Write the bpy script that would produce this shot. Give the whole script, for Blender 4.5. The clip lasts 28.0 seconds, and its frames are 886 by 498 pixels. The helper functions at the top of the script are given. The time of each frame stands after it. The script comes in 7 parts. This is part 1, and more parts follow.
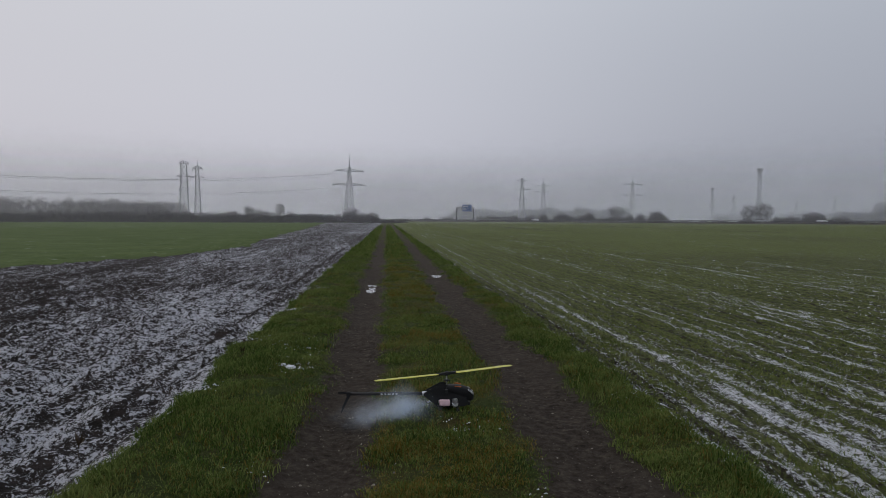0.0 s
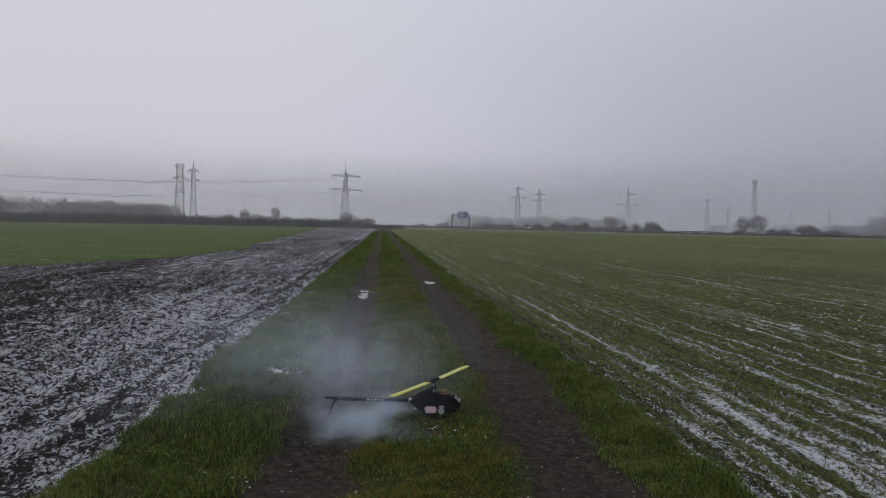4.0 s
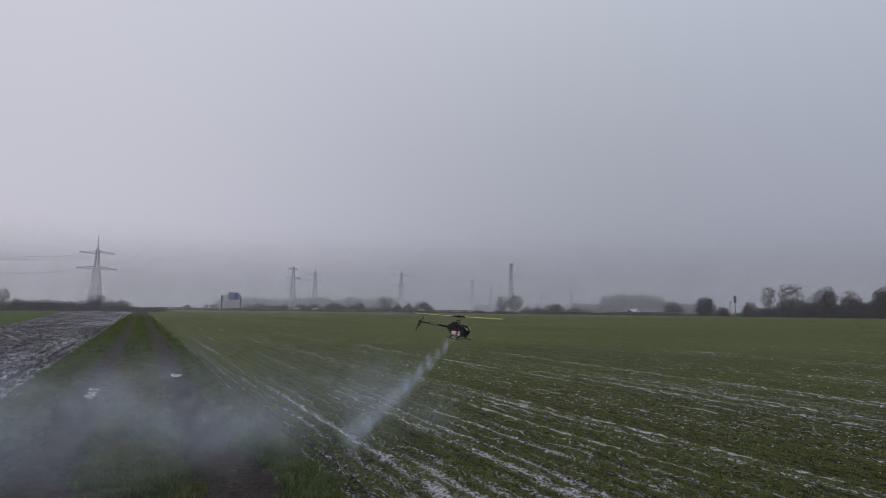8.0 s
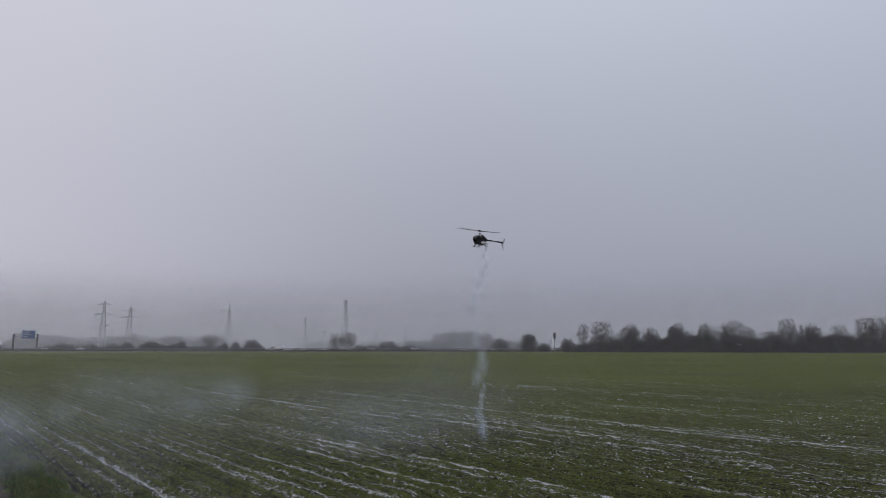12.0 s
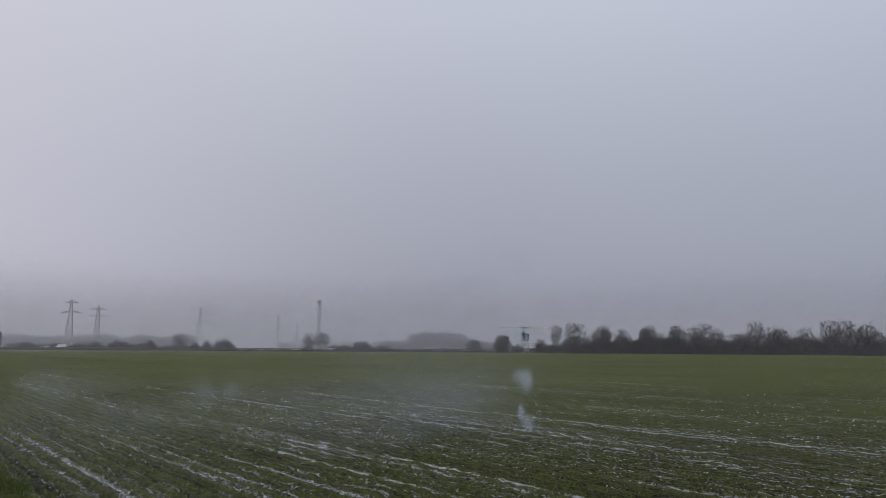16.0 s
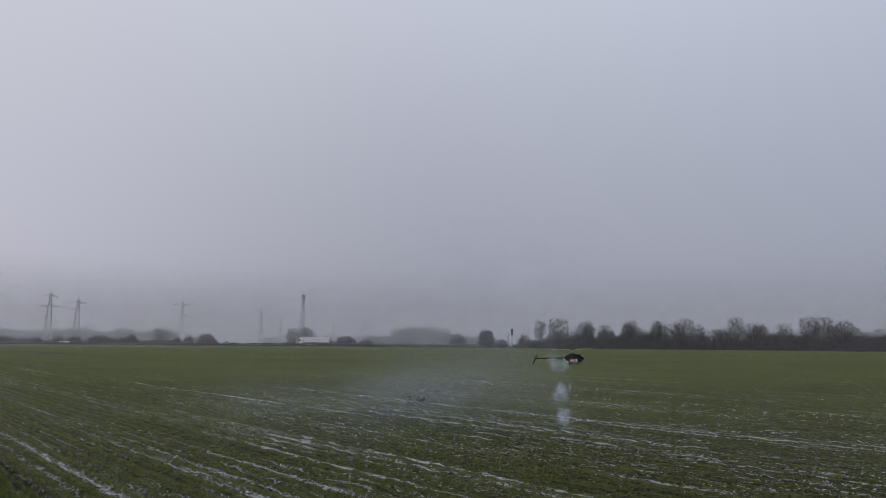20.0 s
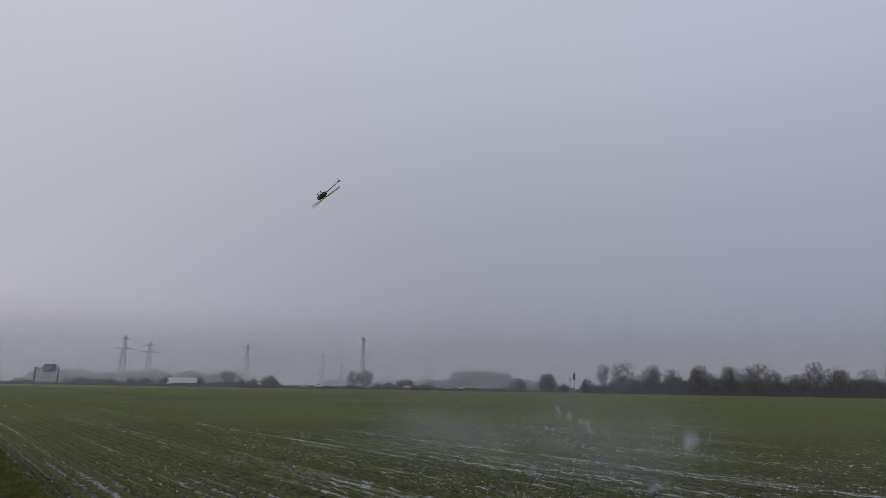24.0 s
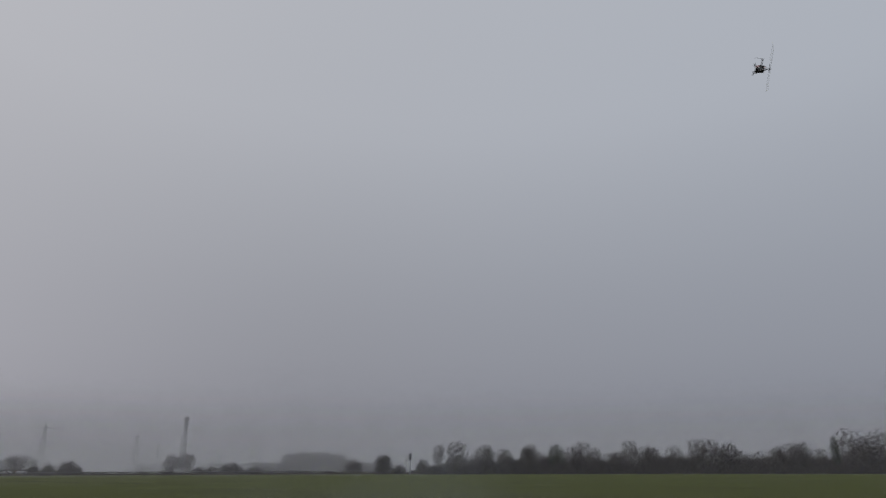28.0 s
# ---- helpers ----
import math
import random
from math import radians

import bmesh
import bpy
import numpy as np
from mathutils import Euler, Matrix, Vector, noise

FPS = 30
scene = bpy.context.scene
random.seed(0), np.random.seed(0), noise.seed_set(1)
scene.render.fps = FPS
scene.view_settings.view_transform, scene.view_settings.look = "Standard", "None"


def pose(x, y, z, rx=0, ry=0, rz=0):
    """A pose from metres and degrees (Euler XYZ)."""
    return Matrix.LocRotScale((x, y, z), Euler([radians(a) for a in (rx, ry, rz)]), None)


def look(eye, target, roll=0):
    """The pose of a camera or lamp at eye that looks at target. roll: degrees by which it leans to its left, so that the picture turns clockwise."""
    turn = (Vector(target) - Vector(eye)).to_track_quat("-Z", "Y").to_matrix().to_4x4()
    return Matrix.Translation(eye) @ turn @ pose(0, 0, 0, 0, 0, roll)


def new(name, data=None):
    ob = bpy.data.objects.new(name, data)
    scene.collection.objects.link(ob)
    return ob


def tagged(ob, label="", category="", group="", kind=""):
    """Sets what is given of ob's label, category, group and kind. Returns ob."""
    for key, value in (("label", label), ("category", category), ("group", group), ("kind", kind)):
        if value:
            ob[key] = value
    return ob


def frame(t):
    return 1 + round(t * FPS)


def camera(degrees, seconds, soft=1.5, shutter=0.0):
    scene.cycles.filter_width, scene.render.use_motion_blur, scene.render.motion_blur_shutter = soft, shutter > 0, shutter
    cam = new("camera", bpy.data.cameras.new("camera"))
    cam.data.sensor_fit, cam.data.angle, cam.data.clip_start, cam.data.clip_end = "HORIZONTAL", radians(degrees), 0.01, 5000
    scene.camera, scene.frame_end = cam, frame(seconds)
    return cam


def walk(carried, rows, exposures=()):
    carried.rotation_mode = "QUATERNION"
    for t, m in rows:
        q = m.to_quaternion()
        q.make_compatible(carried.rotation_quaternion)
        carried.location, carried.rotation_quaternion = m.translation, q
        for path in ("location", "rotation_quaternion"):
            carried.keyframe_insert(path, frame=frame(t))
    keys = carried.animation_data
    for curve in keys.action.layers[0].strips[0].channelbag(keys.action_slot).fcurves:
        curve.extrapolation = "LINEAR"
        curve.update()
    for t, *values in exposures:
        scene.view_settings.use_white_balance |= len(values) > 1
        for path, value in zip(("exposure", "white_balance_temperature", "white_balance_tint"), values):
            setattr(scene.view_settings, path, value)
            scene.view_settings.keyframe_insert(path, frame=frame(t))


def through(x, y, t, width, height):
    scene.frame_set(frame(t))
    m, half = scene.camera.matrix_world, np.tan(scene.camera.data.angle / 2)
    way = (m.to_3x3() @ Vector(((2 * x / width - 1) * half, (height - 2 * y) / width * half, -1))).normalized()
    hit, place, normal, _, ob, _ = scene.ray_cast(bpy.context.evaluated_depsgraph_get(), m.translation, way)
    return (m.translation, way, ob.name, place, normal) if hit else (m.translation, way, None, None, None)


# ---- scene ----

# brightness and white balance by time
EXPOSURES = [(0, -0.03, 6430, 7), (5, 0.02, 6420, 9), (7, -0.03, 6380, 10), (9, -0.15, 6370, 11), (12, -0.08, 6390, 12), (23, -0.08, 6370, 12), (25, -0.45, 6520, 11), (26, -0.47, 6690, 9), (28, -0.45, 6690, 9)]
# the sky's colour by the sine of the height
SKY_STOPS = [(0.0, (0.35, 0.350, 0.396)), (0.07, (0.41, 0.411, 0.460)), (0.16, (0.455, 0.459, 0.508)), (0.30, (0.48, 0.49, 0.535)), (0.5, (0.57, 0.585, 0.63)), (1.0, (0.64, 0.66, 0.71))]
SKY_STRENGTH = 1.14
SIDE_DARK, SIDE_LIGHT = 0.71, 1.23
# fog banks: distance, share of light caught, height
MISTS = ((120, 0.04, 16), (250, 0.13, 26), (345, 0.08, 38), (430, 0.14, 52), (510, 0.13, 66), (580, 0.13, 74), (650, 0.17, 84), (720, 0.17, 92), (800, 0.19, 102), (880, 0.19, 108), (980, 0.21, 116), (1090, 0.21, 124))

# camera and its walk
cam = camera(68.65, 28.0, soft=0.75, shutter=0.14)
scene.cycles.transparent_max_bounces = 160
PATH = [
    (0, (0.000, 0.000, 1.700), (0.867, 9.952, 1.237), 0.22),
    (0.5, (0.004, 0.000, 1.700), (0.880, 9.952, 1.269), 0.40),
    (1, (0.008, 0.000, 1.700), (0.889, 9.952, 1.284), 0.55),
    (1.5, (0.012, 0.000, 1.700), (0.894, 9.953, 1.299), 0.65),
    (2, (0.016, 0.000, 1.700), (0.906, 9.953, 1.311), 0.79),
    (2.5, (0.020, 0.000, 1.700), (0.918, 9.952, 1.322), 0.97),
    (4.5, (0.068, 0.000, 1.700), (1.018, 9.948, 1.342), 1.21),
    (5, (0.080, 0.000, 1.700), (1.052, 9.946, 1.343), 1.21),
    (5.5, (0.110, 0.000, 1.705), (1.345, 9.921, 1.504), 0.08),
    (6, (0.140, 0.000, 1.710), (2.495, 9.717, 1.885), -1.51),
    (6.5, (0.170, -0.040, 1.745), (3.608, 9.339, 2.202), 0.41),
    (7, (0.200, -0.080, 1.780), (4.119, 9.101, 2.374), 1.24),
    (7.5, (0.365, -0.140, 1.820), (4.322, 9.021, 2.468), 0.97),
    (8, (0.530, -0.200, 1.860), (4.707, 8.838, 2.788), 0.57),
    (8.5, (0.565, -0.200, 1.860), (5.627, 8.334, 3.107), 1.26),
    (9, (0.600, -0.200, 1.860), (5.750, 8.278, 3.126), 1.33),
    (9.5, (0.625, -0.200, 1.860), (5.846, 8.233, 3.134), 0.84),
    (10, (0.650, -0.200, 1.860), (6.455, 7.855, 3.054), -1.07),
    (10.5, (0.650, -0.200, 1.860), (6.526, 7.800, 3.072), -1.02),
    (11, (0.650, -0.200, 1.860), (6.606, 7.733, 3.123), -0.88),
    (11.5, (0.650, -0.200, 1.860), (6.784, 7.568, 3.286), -0.34),
    (12, (0.650, -0.200, 1.860), (6.914, 7.448, 3.366), 0.04),
    (12.5, (0.650, -0.200, 1.860), (6.978, 7.390, 3.393), 0.23),
    (13, (0.650, -0.200, 1.860), (7.015, 7.356, 3.410), 0.32),
    (13.5, (0.650, -0.200, 1.860), (7.062, 7.316, 3.412), 0.28),
    (15.5, (0.650, -0.200, 1.860), (7.176, 7.223, 3.379), 0.33),
    (16, (0.650, -0.200, 1.860), (7.205, 7.198, 3.376), 0.32),
    (16.5, (0.650, -0.200, 1.860), (7.233, 7.176, 3.365), 0.29),
    (17, (0.650, -0.200, 1.860), (7.256, 7.158, 3.348), 0.36),
    (17.5, (0.650, -0.200, 1.860), (7.281, 7.137, 3.345), 0.35),
    (18, (0.650, -0.200, 1.860), (7.302, 7.120, 3.334), 0.39),
    (18.5, (0.650, -0.200, 1.860), (7.326, 7.099, 3.327), 0.40),
    (19, (0.650, -0.200, 1.860), (7.349, 7.080, 3.314), 0.42),
    (19.5, (0.650, -0.200, 1.860), (7.372, 7.061, 3.304), 0.40),
    (20, (0.650, -0.200, 1.860), (7.389, 7.046, 3.302), 0.43),
    (20.5, (0.650, -0.200, 1.860), (7.408, 7.032, 3.288), 0.42),
    (22.5, (0.650, -0.200, 1.860), (7.471, 6.974, 3.280), 0.50),
    (23, (0.650, -0.200, 1.860), (7.326, 7.082, 3.412), 0.82),
    (23.5, (0.650, -0.200, 1.860), (7.121, 7.229, 3.573), 1.03),
    (24, (0.650, -0.200, 1.860), (6.619, 7.549, 3.938), 0.88),
    (24.5, (0.650, -0.200, 1.860), (5.563, 8.116, 4.449), 0.13),
    (25, (0.650, -0.200, 1.860), (5.310, 8.242, 4.509), 0.08),
    (25.5, (0.650, -0.200, 1.860), (5.266, 8.276, 4.478), 0.14),
    (26, (0.650, -0.200, 1.860), (5.272, 8.287, 4.430), 0.10),
    (26.5, (0.650, -0.200, 1.860), (5.419, 8.242, 4.306), 0.31),
    (27, (0.650, -0.200, 1.860), (5.986, 7.924, 4.209), 0.27),
    (27.5, (0.650, -0.200, 1.860), (7.010, 7.104, 4.350), -0.02),
    (28, (0.650, -0.200, 1.860), (8.089, 5.654, 5.083), -0.17),
]
walk(cam, [(t, look(eye, target, roll)) for t, eye, target, roll in PATH], EXPOSURES)

# world: a dull foggy winter sky, brighter to the south-west behind the ploughed field
world = bpy.data.worlds.new("foggy_sky")
scene.world = world
world.use_nodes = True
wn, wl = world.node_tree.nodes, world.node_tree.links
wn.clear()


def set_stops(band, stops):
    """The colours of a ramp, place by place."""
    first, last = band.elements[0], band.elements[-1]
    first.position, first.color = stops[0][0], (*stops[0][1], 1)
    last.position, last.color = stops[-1][0], (*stops[-1][1], 1)
    for place, colour in stops[1:-1]:
        band.elements.new(place).color = (*colour, 1)


def wnode(kind, **inputs):
    n = wn.new(kind)
    for key, value in inputs.items():
        n.inputs[key].default_value = value
    return n


def wmath(op, a, b):
    n = wn.new("ShaderNodeMath")
    n.operation = op
    for k, v in enumerate((a, b)):
        if isinstance(v, (int, float)):
            n.inputs[k].default_value = v
        else:
            wl.new(v, n.inputs[k])
    return n.outputs[0]


SUN_AZ, SUN_EL = -75.0, 24.0
sky = wn.new("ShaderNodeTexSky")
sky.sky_type = "NISHITA"
sky.sun_disc = False
sky.sun_elevation, sky.sun_rotation = radians(SUN_EL), radians(SUN_AZ)
sky.air_density, sky.dust_density, sky.ozone_density = 1.0, 6.0, 1.0
coord = wn.new("ShaderNodeTexCoord")
split = wn.new("ShaderNodeSeparateXYZ")
wl.new(coord.outputs["Generated"], split.inputs[0])
ramp = wn.new("ShaderNodeValToRGB")
ramp.color_ramp.interpolation = "B_SPLINE"
set_stops(ramp.color_ramp, SKY_STOPS)
wl.new(split.outputs["Z"], ramp.inputs[0])
# the side away from the hidden sun is darker, most of all low down
side = wmath("ADD", wmath("MULTIPLY", split.outputs["X"], math.sin(radians(SUN_AZ))), wmath("MULTIPLY", split.outputs["Y"], math.cos(radians(SUN_AZ))))
low = wmath("SUBTRACT", 1.0, wmath("MINIMUM", wmath("MULTIPLY", wmath("ABSOLUTE", split.outputs["Z"], 0.0), 1.6), 0.75))
turnto = wn.new("ShaderNodeMapRange")
turnto.interpolation_type = "SMOOTHSTEP"
for k, v in zip((1, 2, 3, 4), (-0.5, 0.45, SIDE_DARK - 1, SIDE_LIGHT - 1)):
    turnto.inputs[k].default_value = v
wl.new(side, turnto.inputs[0])
gain = wmath("ADD", 1.0, wmath("MULTIPLY", turnto.outputs[0], low))
tintmix = wn.new("ShaderNodeMix")
tintmix.data_type = "RGBA"
tintmix.inputs[6].default_value = (0.93, 0.99, 1.07, 1)
tintmix.inputs[7].default_value = (1.05, 0.99, 0.965, 1)
wl.new(wmath("ADD", 0.5, wmath("MULTIPLY", side, 0.5)), tintmix.inputs[0])
mul = wn.new("ShaderNodeVectorMath")
mul.operation = "MULTIPLY"
wl.new(ramp.outputs[0], mul.inputs[0])
wl.new(tintmix.outputs[2], mul.inputs[1])
mul2 = wn.new("ShaderNodeVectorMath")
mul2.operation = "SCALE"
wl.new(mul.outputs[0], mul2.inputs[0])
wl.new(gain, mul2.inputs["Scale"])
cloud = wn.new("ShaderNodeBackground")
wl.new(mul2.outputs[0], cloud.inputs[0])
cloud.inputs[1].default_value = SKY_STRENGTH
clear = wn.new("ShaderNodeBackground")
wl.new(sky.outputs[0], clear.inputs[0])
clear.inputs[1].default_value = 0.05
both = wn.new("ShaderNodeMixShader")
both.inputs[0].default_value = 0.04
wl.new(cloud.outputs[0], both.inputs[1])
wl.new(clear.outputs[0], both.inputs[2])
wout = wn.new("ShaderNodeOutputWorld")
wl.new(both.outputs[0], wout.inputs[0])

sun = new("sun", bpy.data.lights.new("sun", "SUN"))
sun.data.energy, sun.data.angle, sun.data.color = 0.5, radians(40), (1.0, 0.95, 0.9)
sun.matrix_world = look((0, 0, 60), (-math.sin(radians(SUN_AZ)), -math.cos(radians(SUN_AZ)), 60 - math.tan(radians(SUN_EL))))


# materials
def nodes_of(name):
    m = bpy.data.materials.new(name)
    m.use_nodes = True
    return m, m.node_tree.nodes, m.node_tree.links, m.node_tree.nodes["Principled BSDF"]


def link(l, a, b):
    l.new(a, b)


def noise_out(n, l, scale, detail=6.0, rough=0.6, vector=None, distort=0.0):
    t = n.new("ShaderNodeTexNoise")
    t.inputs["Scale"].default_value, t.inputs["Detail"].default_value = scale, detail
    t.inputs["Roughness"].default_value, t.inputs["Distortion"].default_value = rough, distort
    if vector is not None:
        l.new(vector, t.inputs["Vector"])
    return t.outputs["Fac"]


def ramp_out(n, l, fac, stops):
    r = n.new("ShaderNodeValToRGB")
    set_stops(r.color_ramp, stops)
    l.new(fac, r.inputs[0])
    return r.outputs[0]


def map_out(n, l, fac, a, b, c=0.0, d=1.0):
    r = n.new("ShaderNodeMapRange")
    for k, v in zip((1, 2, 3, 4), (a, b, c, d)):
        r.inputs[k].default_value = v
    l.new(fac, r.inputs[0])
    return r.outputs[0]


def math_out(n, l, op, a, b=0.0):
    r = n.new("ShaderNodeMath")
    r.operation = op
    for k, v in enumerate((a, b)):
        if isinstance(v, (int, float)):
            r.inputs[k].default_value = v
        else:
            l.new(v, r.inputs[k])
    return r.outputs[0]


def mix_out(n, l, fac, a, b, blend="MIX"):
    r = n.new("ShaderNodeMix")
    r.data_type, r.blend_type = "RGBA", blend
    for k, v in ((0, fac), (6, a), (7, b)):
        if isinstance(v, (int, float)):
            r.inputs[k].default_value = v
        elif isinstance(v, tuple):
            r.inputs[k].default_value = (*v, 1)
        else:
            l.new(v, r.inputs[k])
    return r.outputs[2]


def bump_in(n, l, bsdf, height, strength, distance=0.02):
    b = n.new("ShaderNodeBump")
    b.inputs["Strength"].default_value, b.inputs["Distance"].default_value = strength, distance
    l.new(height, b.inputs["Height"])
    l.new(b.outputs[0], bsdf.inputs["Normal"])


def place_out(n, l, sx=1.0, sy=1.0, sz=1.0):
    g = n.new("ShaderNodeNewGeometry")
    m = n.new("ShaderNodeMapping")
    m.inputs["Scale"].default_value = (sx, sy, sz)
    l.new(g.outputs["Position"], m.inputs["Vector"])
    return m.outputs[0]


def object_out(n):
    return n.new("ShaderNodeTexCoord").outputs["Object"]


def attr_out(n, name):
    a = n.new("ShaderNodeAttribute")
    a.attribute_name = name
    return a.outputs["Fac"]


def plain(name, c1, c2, rough=0.5, metal=0.0, scale=30.0, bump=0.15, spec=0.5, fine=300.0):
    """A surface of two near colours, worn at two scales."""
    m, n, l, b = nodes_of(name)
    o = object_out(n)
    big, small = noise_out(n, l, scale, vector=o), noise_out(n, l, fine, 3, vector=o)
    l.new(ramp_out(n, l, math_out(n, l, "ADD", math_out(n, l, "MULTIPLY", big, 0.7), math_out(n, l, "MULTIPLY", small, 0.3)), [(0.3, c1), (0.7, c2)]), b.inputs["Base Color"])
    l.new(map_out(n, l, big, 0.3, 0.7, max(rough - 0.08, 0.03), min(rough + 0.1, 1)), b.inputs["Roughness"])
    b.inputs["Metallic"].default_value = metal
    b.inputs["Specular IOR Level"].default_value = spec
    bump_in(n, l, b, small, bump, 0.002)
    return m


def leafy(name, c1, c2, c3, through=0.3, rough=0.85):
    """Blades and twigs: each piece its own shade."""
    m, n, l, b = nodes_of(name)
    g = n.new("ShaderNodeNewGeometry")
    base = ramp_out(n, l, g.outputs["Random Per Island"], [(0.0, c1), (0.55, c2), (1.0, c3)])
    patch = noise_out(n, l, 0.9, 4, vector=place_out(n, l))
    col = mix_out(n, l, map_out(n, l, patch, 0.45, 0.7, 0.0, 0.45), base, c3)
    l.new(col, b.inputs["Base Color"])
    b.inputs["Roughness"].default_value = rough
    b.inputs["Specular IOR Level"].default_value = 0.05
    if through:
        t = n.new("ShaderNodeBsdfTranslucent")
        l.new(col, t.inputs[0])
        mix = n.new("ShaderNodeMixShader")
        mix.inputs[0].default_value = through
        l.new(b.outputs[0], mix.inputs[1])
        l.new(t.outputs[0], mix.inputs[2])
        l.new(mix.outputs[0], n["Material Output"].inputs[0])
    return m


SNOW = (0.74, 0.75, 0.80)


def field_soil():
    """Ploughed clay, damp and dark, with thin snow caught on the crumbs."""
    m, n, l, b = nodes_of("ploughed_soil")
    v = place_out(n, l)
    streak = place_out(n, l, 1.0, 0.75, 1.0)
    clod, grain, wide = noise_out(n, l, 11, 8, 0.68, v), noise_out(n, l, 80, 4, 0.7, v), noise_out(n, l, 0.35, 4, 0.6, streak)
    soil = ramp_out(n, l, clod, [(0.32, (0.006, 0.0045, 0.004)), (0.52, (0.021, 0.015, 0.013)), (0.75, (0.052, 0.037, 0.031))])
    soil = mix_out(n, l, map_out(n, l, wide, 0.35, 0.7, 0, 0.4), soil, (0.036, 0.023, 0.020))
    crumb = noise_out(n, l, 30, 6, 0.72, streak, 0.35)
    lump = noise_out(n, l, 10, 4, 0.6, streak, 0.3)
    band = noise_out(n, l, 2.6, 4, 0.6, place_out(n, l, 1.0, 0.22, 1.0), 0.3)
    cover = math_out(n, l, "ADD", attr_out(n, "snow"), math_out(n, l, "MULTIPLY", math_out(n, l, "SUBTRACT", crumb, 0.5), 2.3))
    cover = math_out(n, l, "ADD", cover, math_out(n, l, "MULTIPLY", math_out(n, l, "SUBTRACT", lump, 0.5), 1.1))
    cover = math_out(n, l, "ADD", cover, math_out(n, l, "MULTIPLY", math_out(n, l, "SUBTRACT", band, 0.5), 0.75))
    cover = math_out(n, l, "ADD", cover, math_out(n, l, "MULTIPLY", math_out(n, l, "SUBTRACT", grain, 0.5), 0.8))
    mask = map_out(n, l, cover, 0.47, 0.68)
    snow = mix_out(n, l, grain, (0.52, 0.52, 0.58), SNOW)
    l.new(mix_out(n, l, mask, soil, snow), b.inputs["Base Color"])
    l.new(map_out(n, l, mask, 0, 1, 0.8, 0.6), b.inputs["Roughness"])
    b.inputs["Specular IOR Level"].default_value = 0.2
    bump_in(n, l, b, math_out(n, l, "ADD", math_out(n, l, "ADD", clod, math_out(n, l, "MULTIPLY", crumb, 0.8)), math_out(n, l, "MULTIPLY", grain, 0.35)), 1.0, 0.08)
    return m


